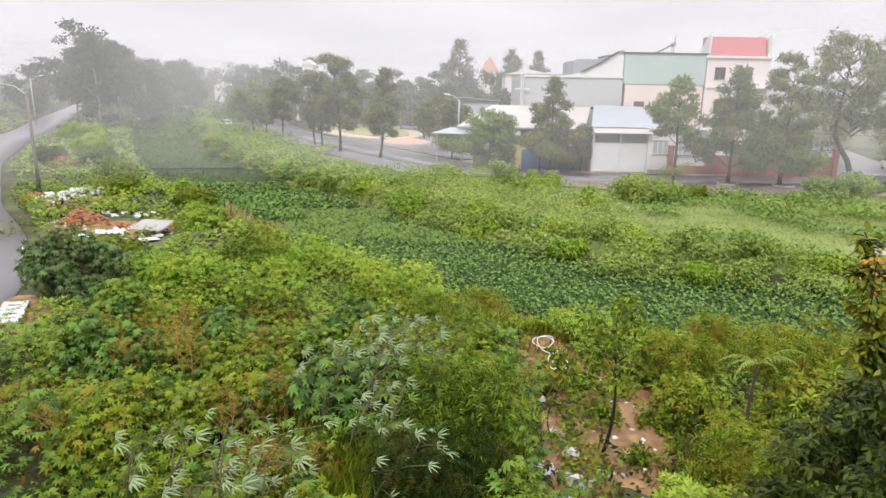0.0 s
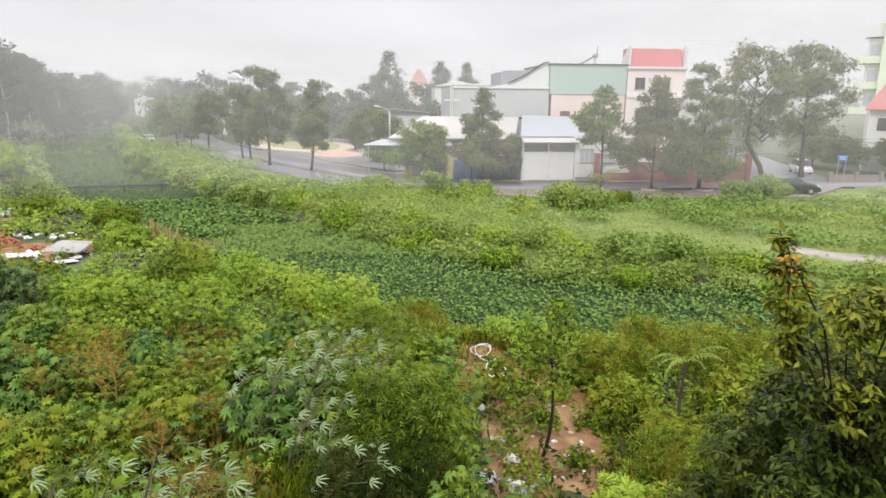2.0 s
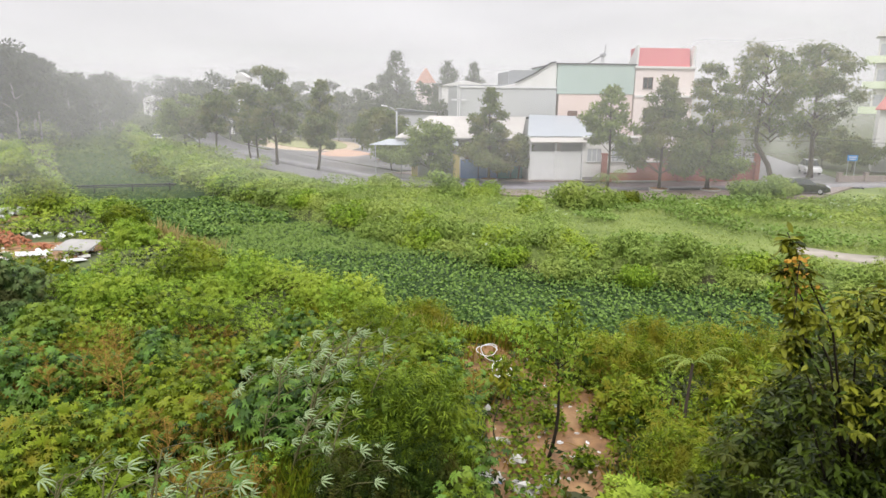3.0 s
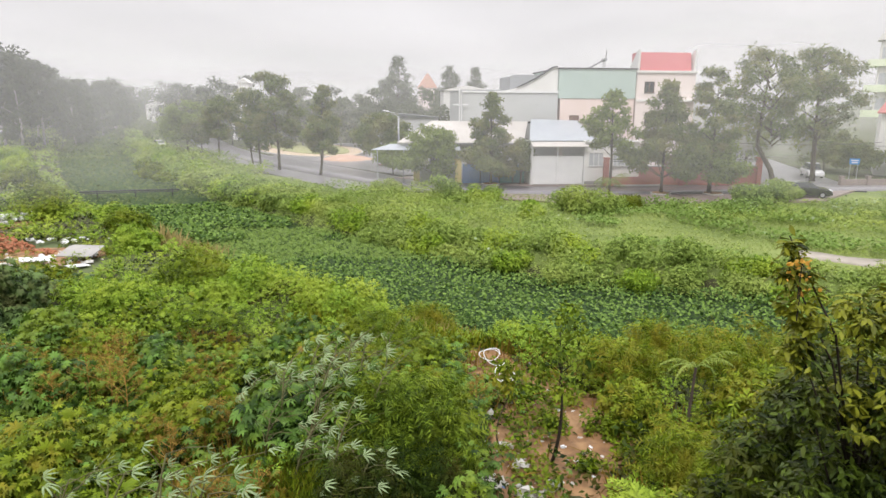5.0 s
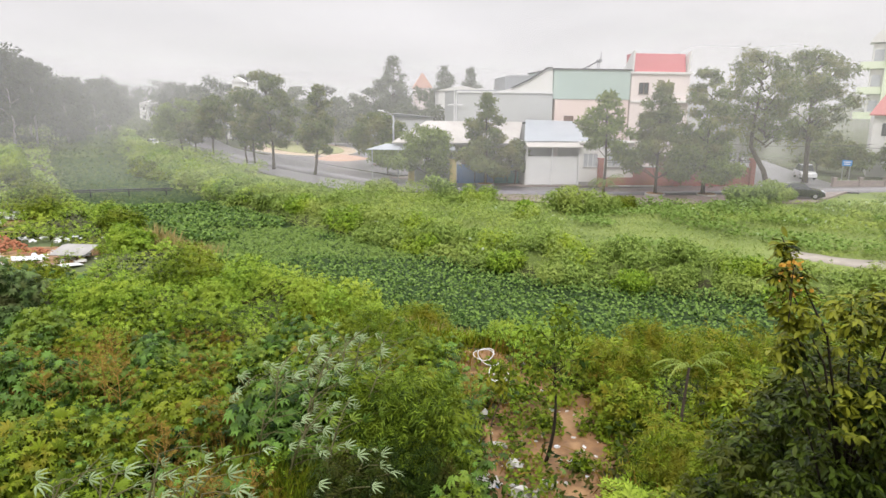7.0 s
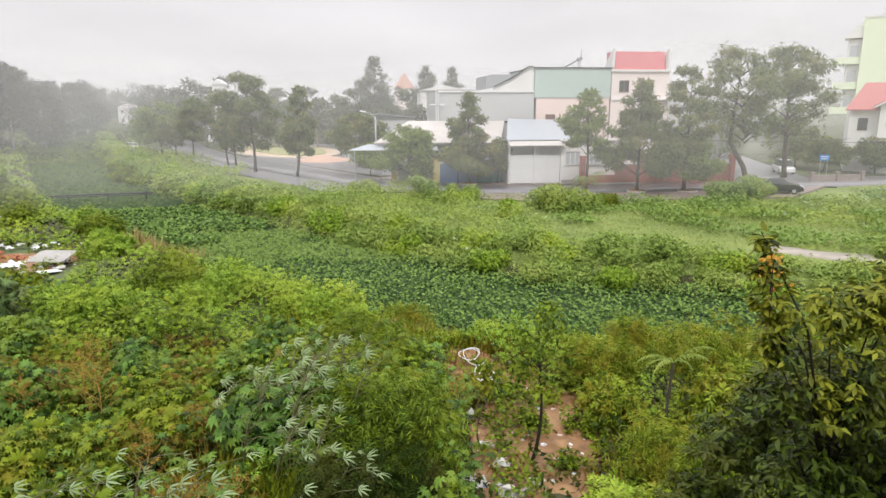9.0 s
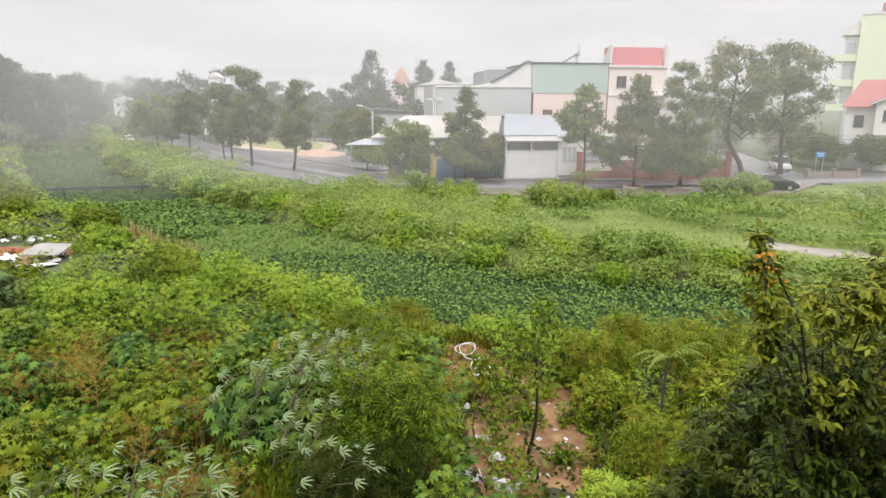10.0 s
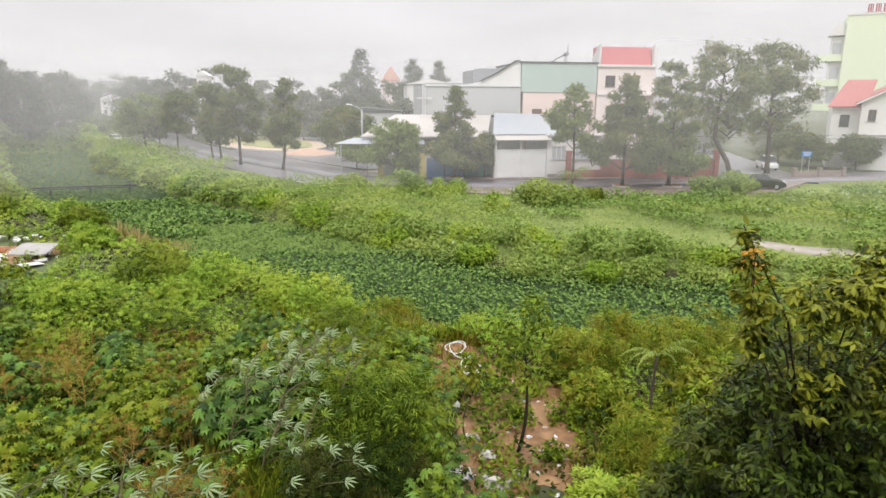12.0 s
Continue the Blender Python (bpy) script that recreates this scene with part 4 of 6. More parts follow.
def lime_building():
    t = thing("lime_building", turned(78.6, 100, 80.5, 100.5, -36), "four-storey lime green building with corner balconies", "building")
    y = 100.0
    holes = [(x, x + 1.5, z, z + 1.6) for z in (5, 8.6, 12.2, 15.8) for x in (92.0, 96.0)]
    house_walls(t, 78.6, 100.0, y, y + 18, 22.2, LIME_WALL, holes)
    for h in holes:
        window(t, *h, y)
    part("parapet", Solid().box(78.4, 100.2, y - 0.1, y + 0.1, 22.2, 22.5), WHITE_WALL, t)
    for z in (7.3, 11.3, 15.3):
        b = part("balcony", Solid().box(75.2, 78.6, y + 0.5, y + 6, z - 0.2, z), LIME_WALL, t)
        part("balustrade", Solid().box(75.2, 75.35, y + 0.5, y + 6, z, z + 0.9).box(75.35, 78.6, y + 0.5, y + 0.65, z, z + 0.9), LIME_WALL, b)
        part("bay", Solid().box(76.8, 78.6, y + 1.2, y + 5, z + 0.0, z + 3.7), WHITE_WALL, b)
        part("bay_window", Solid().box(77.0, 78.3, y + 1.14, y + 1.2, z + 1.0, z + 2.8), PALE_GLASS, b)
    part("corner_roof", Solid().prism([(76.2, 19.2), (78.6, 19.2), (78.6, 21.0), (77.6, 21.2), (76.6, 20.0)], "y", y + 0.6, y + 5.4), WHITE_WALL, t)
    sign = part("roof_sign", Solid().box(80.8, 100, y + 0.3, y + 0.36, 22.5, 22.62), GREY_METAL, t)
    s = Solid()
    for k in range(14):
        x = 81.2 + k * 1.05 + (0.5 if k > 2 else 0)
        s.box(x, x + 0.22, y + 0.25, y + 0.35, 22.65, 23.85).box(x + 0.3, x + 0.52, y + 0.25, y + 0.35, 22.65, 23.85).box(x + 0.6, x + 0.75, y + 0.25, y + 0.35, 22.65, 23.85)
    part("lettering", s, RED_LETTER, sign, "dark red letters as plain bars")


for build in (low_house, front_fence, gate_house, grey_shed, pink_house, red_top_house, brick_wall, villa, lime_building):
    build()


def far_house(x, y, w, d, h, wall, roof, label, rise=2.2, name="far_house", win=True):
    t = thing(name, pose(x, y, 0), label, "house")
    holes = [(-w / 2 + w * a, -w / 2 + w * a + 1.2, z, z + 1.4) for z in ([h - 2.4] if h < 7 else [1.4, h - 2.6]) for a in (0.15, 0.6)] if win else []
    house_walls(t, -w / 2, w / 2, 0, d, h, wall, holes)
    for q in holes:
        window(t, *q, 0.0, sill=False)
    part("roof", Solid().prism([(-w / 2 - 0.4, h), (w / 2 + 0.4, h), (0, h + rise)], "y", -0.4, d + 0.4), roof, t)
    return t


far_house(-34.9, 165, 4.6, 9, 11.0, WHITE_WALL, WHITE_WALL, "narrow white house rising above trees", 0.6, "narrow_house")
far_house(-34.2, 166, 2.6, 5, 13.5, WHITE_WALL, WHITE_WALL, "white rooftop stair tower", 1.2, "stair_tower")
far_house(12.9, 200, 5.0, 9, 13.4, PALE_PINK, ORANGE_TILE, "house with orange tiled roof behind trees", 4.4)
far_house(-4, 168, 6, 9, 9.2, WHITE_WALL, WHITE_WALL, "white gabled house between the trees", 2.0)
far_house(3, 112, 12, 6, 6.6, GREY_CLAD, ROOF_DARK, "low dark shed behind the trees", 0.6, win=False)
far_house(-100, 300, 8, 8, 7.5, WHITE_WALL, WHITE_WALL, "white house at the end of the canal", 1.5)
far_house(-150, 260, 14, 8, 5, WHITE_WALL, ROOF_DARK, "white house behind the roadside trees", 2)
far_house(16, 130, 9, 8, 11.4, WHITE_WALL, WHITE_WALL, "white house beyond the grey shed", 1.0)


# ---- added haze sheets: pale see-through shells curved round the camera ----
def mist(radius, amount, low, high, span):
    """A curved haze sheet that begins and ends, thinning out, where x passes the four marks of the span."""
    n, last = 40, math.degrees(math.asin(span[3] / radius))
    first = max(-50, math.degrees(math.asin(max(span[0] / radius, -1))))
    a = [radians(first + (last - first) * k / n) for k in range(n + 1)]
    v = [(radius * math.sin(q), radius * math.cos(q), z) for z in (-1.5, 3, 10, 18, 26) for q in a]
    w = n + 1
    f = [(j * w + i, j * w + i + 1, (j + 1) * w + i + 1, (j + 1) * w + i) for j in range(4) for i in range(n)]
    me = mesh_arrays("haze_sheet", v, f, haze_sheet_material("sheet_haze", amount, low, high, span))
    tagged(new("haze_sheet", me), "thin translucent sheet that stands in for haze", "mist", kind="structure")


# the nearest sheet stands before the street and pales the houses too
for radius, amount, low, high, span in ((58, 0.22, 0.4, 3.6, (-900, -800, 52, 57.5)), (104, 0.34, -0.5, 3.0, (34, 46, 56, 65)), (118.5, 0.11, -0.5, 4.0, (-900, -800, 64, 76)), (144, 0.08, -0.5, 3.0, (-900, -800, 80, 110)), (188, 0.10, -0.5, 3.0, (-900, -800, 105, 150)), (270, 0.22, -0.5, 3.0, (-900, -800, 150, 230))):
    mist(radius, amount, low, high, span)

# the house from whose balcony the camera looks: an unseen plain wall, added to darken near plants
tagged(new("wall_behind", Solid().box(-13, 15, -1.6, -1.3, -0.1, 13.5).mesh("wall_behind", CONCRETE)), "unseen plain house wall added to block sky light", "wall", kind="structure")

# ---- street trees ----
ROW = "street trees"
tree("street_tree", -35.5, 122, 9.4, 2.6, 4.6, 5600, 0.53, LEAF_TREE_LIGHT, "round light green street tree by the road", 1, "broad", group=ROW)
tree("street_tree", -32.0, 118, 6.5, 2.4, 2.6, 2250, 0.50, LEAF_TREE, "small street tree by the road", 2, "oval", group=ROW)
tree("street_tree", -27.4, 111, 10.2, 3.4, 3.2, 3300, 0.50, LEAF_TREE, "oval olive street tree by the road", 3, "oval", group=ROW, lean=(0.6, 0))
tree("street_tree", -19.6, 99, 8.4, 2.3, 1.9, 1950, 0.45, LEAF_TREE, "slim brownish street tree", 4, "oval", group=ROW)
tree("street_tree", -18.2, 97.5, 9.4, 2.5, 2.0, 1950, 0.45, LEAF_TREE, "slim olive street tree", 5, "oval", group=ROW)
tree("street_tree", -14.3, 89.5, 13.0, 3.4, 3.9, 6200, 0.47, LEAF_TREE, "tall pointed street tree with dark foliage", 6, "oval", group=ROW, lean=(-0.6, 0), count=18)
tree("street_tree", -8.2, 82.8, 11.3, 3.0, 3.0, 5600, 0.45, LEAF_TREE, "conical street tree with tiered branches", 7, "cone", group=ROW, lean=(0.7, 0), count=18)
tree("street_tree", -0.4, 94.5, 7.6, 2.4, 3.9, 5600, 0.45, LEAF_TREE, "dense round street tree in a stone ring", 8, "broad", group=ROW)
tree("street_tree", 1.0, 82.5, 4.2, 1.3, 2.4, 3000, 0.40, LEAF_TREE_LIGHT, "small spreading tree before the awning", 9, "broad", group=ROW)
tree("street_tree", 5.2, 73.0, 6.4, 1.7, 3.5, 5600, 0.43, LEAF_TREE_LIGHT, "leafy green tree before the yellow pillars", 10, "broad", group=ROW)
tree("street_tree", 11.6, 71.4, 10.4, 1.8, 3.4, 6400, 0.43, LEAF_TREE, "pointed dark tree before the blue fence", 11, "cone", group=ROW, count=20)
tree("street_tree", 15.0, 72.0, 5.2, 1.8, 1.7, 1500, 0.40, LEAF_TREE, "small tree beside the metal gate", 12, "broad", group=ROW)
tree("street_tree", 22.4, 63.6, 10.6, 4.6, 3.2, 2600, 0.43, LEAF_TREE_LIGHT, "yellowish tree with layered branches", 13, "cone", group=ROW, count=20)
tree("street_tree", 27.6, 63.0, 11.4, 2.4, 4.2, 6400, 0.43, LEAF_TREE, "broad dense tree before the brick wall", 14, "cone", group=ROW, count=22)
tree("street_tree", 32.4, 62.5, 12.8, 3.8, 2.7, 3000, 0.43, LEAF_TREE, "tall thin-crowned tree before the brick wall", 15, "oval", group=ROW, count=18)
tree("street_tree", 33.0, 64.0, 6.6, 1.6, 3.1, 4600, 0.43, LEAF_TREE_LIGHT, "low spreading tree before the brick wall", 16, "broad", group=ROW)
tree("street_tree", 41.9, 67.0, 15.0, 5.6, 4.3, 3600, 0.45, LEAF_TREE, "tall open-crowned tree with a bent trunk", 17, "oval", group=ROW, lean=(-0.3, 0), count=26, trunk_r=0.29, crook=-1.9)
tree("street_tree", 50.8, 73.5, 15.8, 5.4, 4.7, 4800, 0.47, LEAF_TREE, "tall broad tree at the side street", 18, "oval", group=ROW, lean=(-0.8, 0), count=24, trunk_r=0.29)

# ---- trees far behind ----
FAR = "trees beyond the houses"
tree("conifer", 3.0, 150, 19.6, 2.0, 6.4, 6400, 0.62, LEAF_CONIFER_HAZED, "tall conifer behind the street, greyed for haze", 30, "cone", group=FAR, count=38)
tree("conifer", 15.5, 160, 18.2, 2.0, 5.2, 5200, 0.62, LEAF_CONIFER_HAZED, "pointed conifer behind the houses, greyed for haze", 31, "cone", group=FAR, count=40)
tree("conifer", 22.5, 165, 18.2, 2.0, 4.6, 4800, 0.62, LEAF_CONIFER_HAZED, "pointed conifer behind the houses, greyed for haze", 32, "cone", group=FAR, count=40)
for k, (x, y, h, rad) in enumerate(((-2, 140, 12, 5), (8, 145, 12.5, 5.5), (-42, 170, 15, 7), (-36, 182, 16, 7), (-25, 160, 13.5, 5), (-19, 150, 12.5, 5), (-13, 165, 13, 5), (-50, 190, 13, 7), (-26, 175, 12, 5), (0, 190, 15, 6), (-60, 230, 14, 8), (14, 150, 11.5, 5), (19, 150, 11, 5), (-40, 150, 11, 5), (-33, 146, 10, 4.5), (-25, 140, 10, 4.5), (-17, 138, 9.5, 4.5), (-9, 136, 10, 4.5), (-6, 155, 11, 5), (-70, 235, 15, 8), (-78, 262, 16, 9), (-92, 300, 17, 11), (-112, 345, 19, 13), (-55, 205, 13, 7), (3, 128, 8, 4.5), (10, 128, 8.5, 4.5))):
    tree("broad_tree", x, y, h, 1.6, rad, 1900, 0.75, LEAF_HAZED if y > 158 else LEAF_CONIFER_HAZED, "leafy tree among the far houses", 40 + k, "broad", kind="kite", group=FAR, count=12, bark=BARK_HAZED)
LEFT = "roadside trees across the canal"
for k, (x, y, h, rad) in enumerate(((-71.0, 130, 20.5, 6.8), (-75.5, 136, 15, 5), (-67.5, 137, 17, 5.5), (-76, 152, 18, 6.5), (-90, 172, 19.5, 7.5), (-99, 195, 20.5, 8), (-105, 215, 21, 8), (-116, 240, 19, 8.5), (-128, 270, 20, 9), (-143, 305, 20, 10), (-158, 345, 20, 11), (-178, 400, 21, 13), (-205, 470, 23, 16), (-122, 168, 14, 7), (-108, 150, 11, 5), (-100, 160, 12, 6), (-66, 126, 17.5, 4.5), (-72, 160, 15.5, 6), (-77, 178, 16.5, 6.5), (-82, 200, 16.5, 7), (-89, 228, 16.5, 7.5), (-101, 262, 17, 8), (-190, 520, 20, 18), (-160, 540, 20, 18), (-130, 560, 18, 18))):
    tree("roadside_tree", x, y, h, 4.5 if k < 8 else 2.0, rad, 2500, 0.85 if y < 250 else 1.4, LEAF_HAZED, "tall roadside tree, leaves greyed for haze", 60 + k, "oval", kind="kite", group=LEFT, count=16, bark=BARK_HAZED)
for k, (x, y, h, rad) in enumerate(((53, 92, 9, 5), (61, 86, 6, 4), (63, 110, 8, 5), (76, 160, 12, 8), (60.8, 80, 4.5, 3.0), (90, 200, 15, 11), (112, 215, 15, 12), (65.0, 76.0, 4.6, 2.6))):
    tree("garden_tree", x, y, h, 1.4, rad, 2000, 0.5, LEAF_TREE, "leafy tree along the side street", 90 + k, "broad", group="side street trees")

# ---- weeds, bushes and floating plants, the undergrowth darkened for shade ----
def scatter(r, n, x0, x1, y0, y1):
    return r.uniform(x0, x1, n), r.uniform(y0, y1, n)


def near_bank(x, y):
    d, s = line_distance(x, y, CANAL)
    return (s < 0) & (d > CANAL_HALF - 1.0 + 1.6 * (np.asarray(y) > 64)) & (line_distance(x, y, ROAD_LEFT)[0] > 4.2)


def far_bank(x, y):
    d, s = line_distance(x, y, CANAL)
    return (s > 0) & (d > CANAL_HALF - 0.8) & (flat_road(x, y) > 0.6)


def stuff(name, pieces, label, category):
    """One object of kind stuff from (mesh arrays) of leaves that nobody could count."""
    v, f, o = [], [], 0
    for pv, pf in pieces[0]:
        v.append(pv)
        f.append(pf + o)
        o += len(pv)
    tagged(new(name, mesh_arrays(name, np.concatenate(v), np.concatenate(f), pieces[1])), label, category, kind="stuff")


def carpet(r, n, box, mask, tall, kind, size, lean=0.5, droop=0.2, upright=False):
    """Leaves of low weeds over a stretch of ground; tall(x, y): how high they stand there."""
    x, y = scatter(r, n, *box)
    k = mask(x, y)
    x, y = x[k], y[k]
    h = tall(x, y)
    z = height(x, y) + h * r.uniform(0.15, 1.0, len(x)) ** 0.5
    if upright:
        z = height(x, y)
        size = size * (0.6 + h)
    p = np.stack([x, y, z], 1)
    up = np.tile([0.0, 0.0, 1.0], (len(x), 1))
    if upright:
        side = r.normal(size=(len(x), 3)) * [1, 1, 0.1]
        return leaf_arrays(r, p, side, size, kind, lean=0.1, droop=-2.2)
    return leaf_arrays(r, p, up, size, kind, lean=lean, droop=droop)


def bumps(x, y):
    return 0.15 + 1.5 * vnoise(x, y, 1.9) ** 1.3 * (0.35 + vnoise(x + 40, y, 0.8)) + 0.3 * vnoise(x, y + 30, 6)


def soil_patch(x, y):
    """The bare trodden ground with rubbish between the bushes."""
    return (((x - 5.1) / 1.25) ** 2 + ((y - 17.0) / 3.2) ** 2 < 1 + 0.5 * (vnoise(x, y, 0.8) - 0.5)) | (((x - 3.3) / 0.7) ** 2 + ((y - 14.6) / 3.0) ** 2 < 1 + 0.5 * (vnoise(x, y, 0.8) - 0.5))


def tip_patch(x, y):
    """The rubbish tip by the road."""
    return (((x + 19.6) / 5.2) ** 2 + ((y - 39) / 4.0) ** 2 < 1) | (((x + 17.2) / 3.2) ** 2 + ((y - 36.2) / 3.6) ** 2 < 1) | (((x + 29) / 3.0) ** 2 + ((y - 50) / 3.0) ** 2 < 1)


bare = lambda x, y: soil_patch(x, y) | (tip_patch(x, y) & (vnoise(x, y, 1.1) > 0.35)) | (((x + 16.6) / 2.4) ** 2 + ((y - 23.4) / 3.0) ** 2 < 1) | (((x - 3.5) / 0.9) ** 2 + ((y - 20.8) / 2.2) ** 2 < 1)
r = np.random.default_rng(11)

# near bank: weeds under the camera, thinner but larger-leaved further off
# bright leaves are left out here so that the darkened undergrowth shows
dark_gap = lambda x, y: ((x + 0.8) / 1.7) ** 2 + ((y - 12.2) / 1.7) ** 2 < 1
near_mask = lambda x, y: near_bank(x, y) & ~bare(x, y)
lush_mask = lambda x, y: near_mask(x, y) & ~dark_gap(x, y)
sunny = lambda x, y: vnoise(x, y, 4.5) * 0.6 + 0.4 * np.clip((y - 17) / 8, 0, 1)
stuff("weeds", ([carpet(r, 62000, (-22, 9, 8, 34), lambda x, y: lush_mask(x, y) & (sunny(x, y) > 0.33), bumps, "spray", 0.21),
                 carpet(r, 30000, (-34, 6, 34, 75), near_mask, bumps, "spray", 0.3)], LEAF_BRIGHT), "bright yellow-green leafy weeds on the canal bank", "weeds")
stuff("broadleaf_weeds", ([carpet(r, 13000, (-20, 4, 8, 30), lambda x, y: lush_mask(x, y) & (sunny(x, y) < 0.62), lambda x, y: bumps(x, y) + 0.25, "palmate", 0.27, lean=0.4)], LEAF_CASTOR), "wet lobed leaves of tall weeds on the bank", "weeds")
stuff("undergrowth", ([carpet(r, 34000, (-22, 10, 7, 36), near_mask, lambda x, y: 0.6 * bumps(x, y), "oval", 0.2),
                       carpet(r, 14000, (-36, 6, 36, 80), near_mask, lambda x, y: 0.5 * bumps(x, y), "oval", 0.3)], LEAF_SHADE), "low undergrowth on the near bank, darkened for shade", "weeds")
stuff("lush_leaves", ([carpet(r, 13000, (-12, 2, 8, 24), lambda x, y: lush_mask(x, y) & (vnoise(x + 9, y, 2.6) > 0.5), lambda x, y: bumps(x, y) + 0.3, "palmate", 0.22, lean=0.45)], LEAF_MID), "yellow-green lobed leaves of young weeds", "weeds")
stuff("dry_stalks", ([carpet(r, 2600, (-11, -3, 12, 23), lambda x, y: near_mask(x, y) & (vnoise(x, y + 17, 1.8) > 0.6), lambda x, y: 0.5 * bumps(x, y), "blade", 0.75, upright=True),
                      carpet(r, 5200, (-11.5, -3.0, 12, 22), lambda x, y: near_mask(x, y) & (vnoise(x, y + 17, 1.8) > 0.62), lambda x, y: bumps(x, y) + 0.35, "frond", 0.34),
                      carpet(r, 2600, (-5.2, -1.8, 11, 15), lambda x, y: ((x + 3.5) / 1.3) ** 2 + ((y - 12.9) / 1.7) ** 2 < 1, lambda x, y: 0.35 + 0.3 * vnoise(x, y, 0.7), "blade", 0.8, upright=True),
                      carpet(r, 900, (-5.0, -2.2, 11, 14.5), lambda x, y: ((x + 3.5) / 1.2) ** 2 + ((y - 12.7) / 1.5) ** 2 < 1, lambda x, y: 0.5 + 0.5 * vnoise(x, y, 0.7), "spray", 0.24),
                      carpet(r, 500, (-14, 1, 11, 21), lambda x, y: near_mask(x, y) & (vnoise(x + 3, y, 2.3) > 0.62), lambda x, y: bumps(x, y) + 0.3, "palmate", 0.2),
                      carpet(r, 1600, (2.0, 8.5, 12, 22), lambda x, y: ~soil_patch(x, y) & (vnoise(x, y, 1.3) > 0.6), lambda x, y: 0.5 * bumps(x, y), "blade", 0.7, upright=True)], LEAF_DRY), "rust brown dried weed stalks", "weeds")
stuff("tall_grass", ([carpet(r, 9000, (-4.6, -1.6, 10.5, 15.0), lambda x, y: ((x + 3.0) / 1.6) ** 2 + ((y - 12.6) / 2.2) ** 2 < 1, lambda x, y: 0.5 + 0 * x, "blade", 0.85, upright=True),
                      carpet(r, 9000, (-4, 6, 22, 31), lambda x, y: near_mask(x, y) & (vnoise(x, y, 3.1) > 0.55), lambda x, y: 0.35 + 0 * x, "blade", 0.8, upright=True)], LEAF_YELLOW), "tall fine grass tufts going yellow", "grass")
stuff("straw_grass", ([carpet(r, 6000, (-16, -8.5, 38, 47), lambda x, y: (((x + 12.3) / 2.0) ** 2 + ((y - 42.6) / 1.7) ** 2 < 1 + 1.2 * (vnoise(x, y, 0.9) - 0.5)), lambda x, y: 0.4 + 0.6 * vnoise(x, y, 0.8), "blade", 0.9, upright=True),
                       carpet(r, 1500, (0.5, 4.0, 24, 29), lambda x, y: ((x - 2.3) / 1.6) ** 2 + ((y - 26) / 1.8) ** 2 < 1, lambda x, y: 0.4 + 0 * x, "blade", 0.9, upright=True)], LEAF_STRAW), "pale straw-coloured dry grass", "grass")

# far bank: grass up to the street, broad-leaved weeds near the path
fgrass = lambda x, y: far_bank(x, y) & ~((x > 15.5) & (y > 57) & (x < 50)) & (line_distance(x, y, PATH_LINE)[0] > 1.3) & ~((y > 67.5) & (x > -31 + (114 - y) * 0.58)) & (y < 72 + np.clip(-x, 0, 80) * 1.8)
stuff("grass", ([carpet(r, 90000, (-22, 62, 24, 80), fgrass, lambda x, y: 0.06 + 0.34 * vnoise(x, y, 3) ** 2 + 0.1 * vnoise(x, y, 0.9), "pair", 0.17),
                 carpet(r, 42000, (-12, 60, 24, 66), fgrass, lambda x, y: 0.05 + 0.4 * vnoise(x, y, 3) ** 2, "blade", 0.34, upright=True),
                 carpet(r, 26000, (-90, -18, 62, 190), fgrass, lambda x, y: 0.25 + 0.7 * vnoise(x, y, 4), "pair", 0.45)], LEAF_GRASS), "wet light green grass between canal and street", "grass")
stuff("broadleaf_weeds", ([carpet(r, 30000, (15, 60, 36, 58), lambda x, y: fgrass(x, y) & (vnoise(x, y, 4) > 0.36 + 0.2 * (x < 24)), lambda x, y: 0.2 + 0.9 * vnoise(x, y, 2.2), "disc", 0.22)], LEAF_FLOAT), "broad pale green leaves in the wet grass", "weeds")
stuff("verge_weeds", ([carpet(r, 26000, (22, 64, 34, 60), lambda x, y: fgrass(x, y) & (vnoise(x + 7, y + 3, 3.4) > 0.42), lambda x, y: 0.15 + 0.75 * vnoise(x, y, 1.7), "spray", 0.27)], LEAF_BANK), "rank green weeds in the grass by the street", "weeds")
stuff("pale_weeds", ([carpet(r, 900, (25, 58, 40, 57), lambda x, y: fgrass(x, y) & (vnoise(x + 5, y, 2.5) > 0.6), lambda x, y: 0.6 + 0.6 * vnoise(x, y, 2.2), "disc", 0.2),
                      carpet(r, 60, (-2, 14, 38, 52), fgrass, lambda x, y: 1.1 + 0.6 * vnoise(x, y, 2.2), "disc", 0.2)], LEAF_PALE), "pale flower heads and turned leaves in the grass", "weeds")
belt = lambda x, y: fgrass(x, y) & (line_distance(x, y, CANAL)[0] < CANAL_HALF + 4.5 + 3.0 * vnoise(x, y, 6) * np.clip((24 - x) / 14, 0.15, 1.6) + 14 * np.clip((13 - x + 3 * vnoise(x, y, 4)) / 7, 0, 1))
mounds = lambda x, y: 0.15 + 2.3 * vnoise(x, y, 2.4) ** 1.4 * (0.4 + 0.8 * vnoise(x + 20, y, 1.0)) * np.clip((30 - x) / 12, 0.45, 1)
stuff("brush", ([carpet(r, 120000, (-24, 34, 24, 68), belt, mounds, "pair", 0.185),
                 carpet(r, 50000, (-75, -14, 56, 150), belt, mounds, "pair", 0.33)], LEAF_BANK), "dense light green brush along the far bank", "brush")
left_mask = lambda x, y: near_bank(x, y)
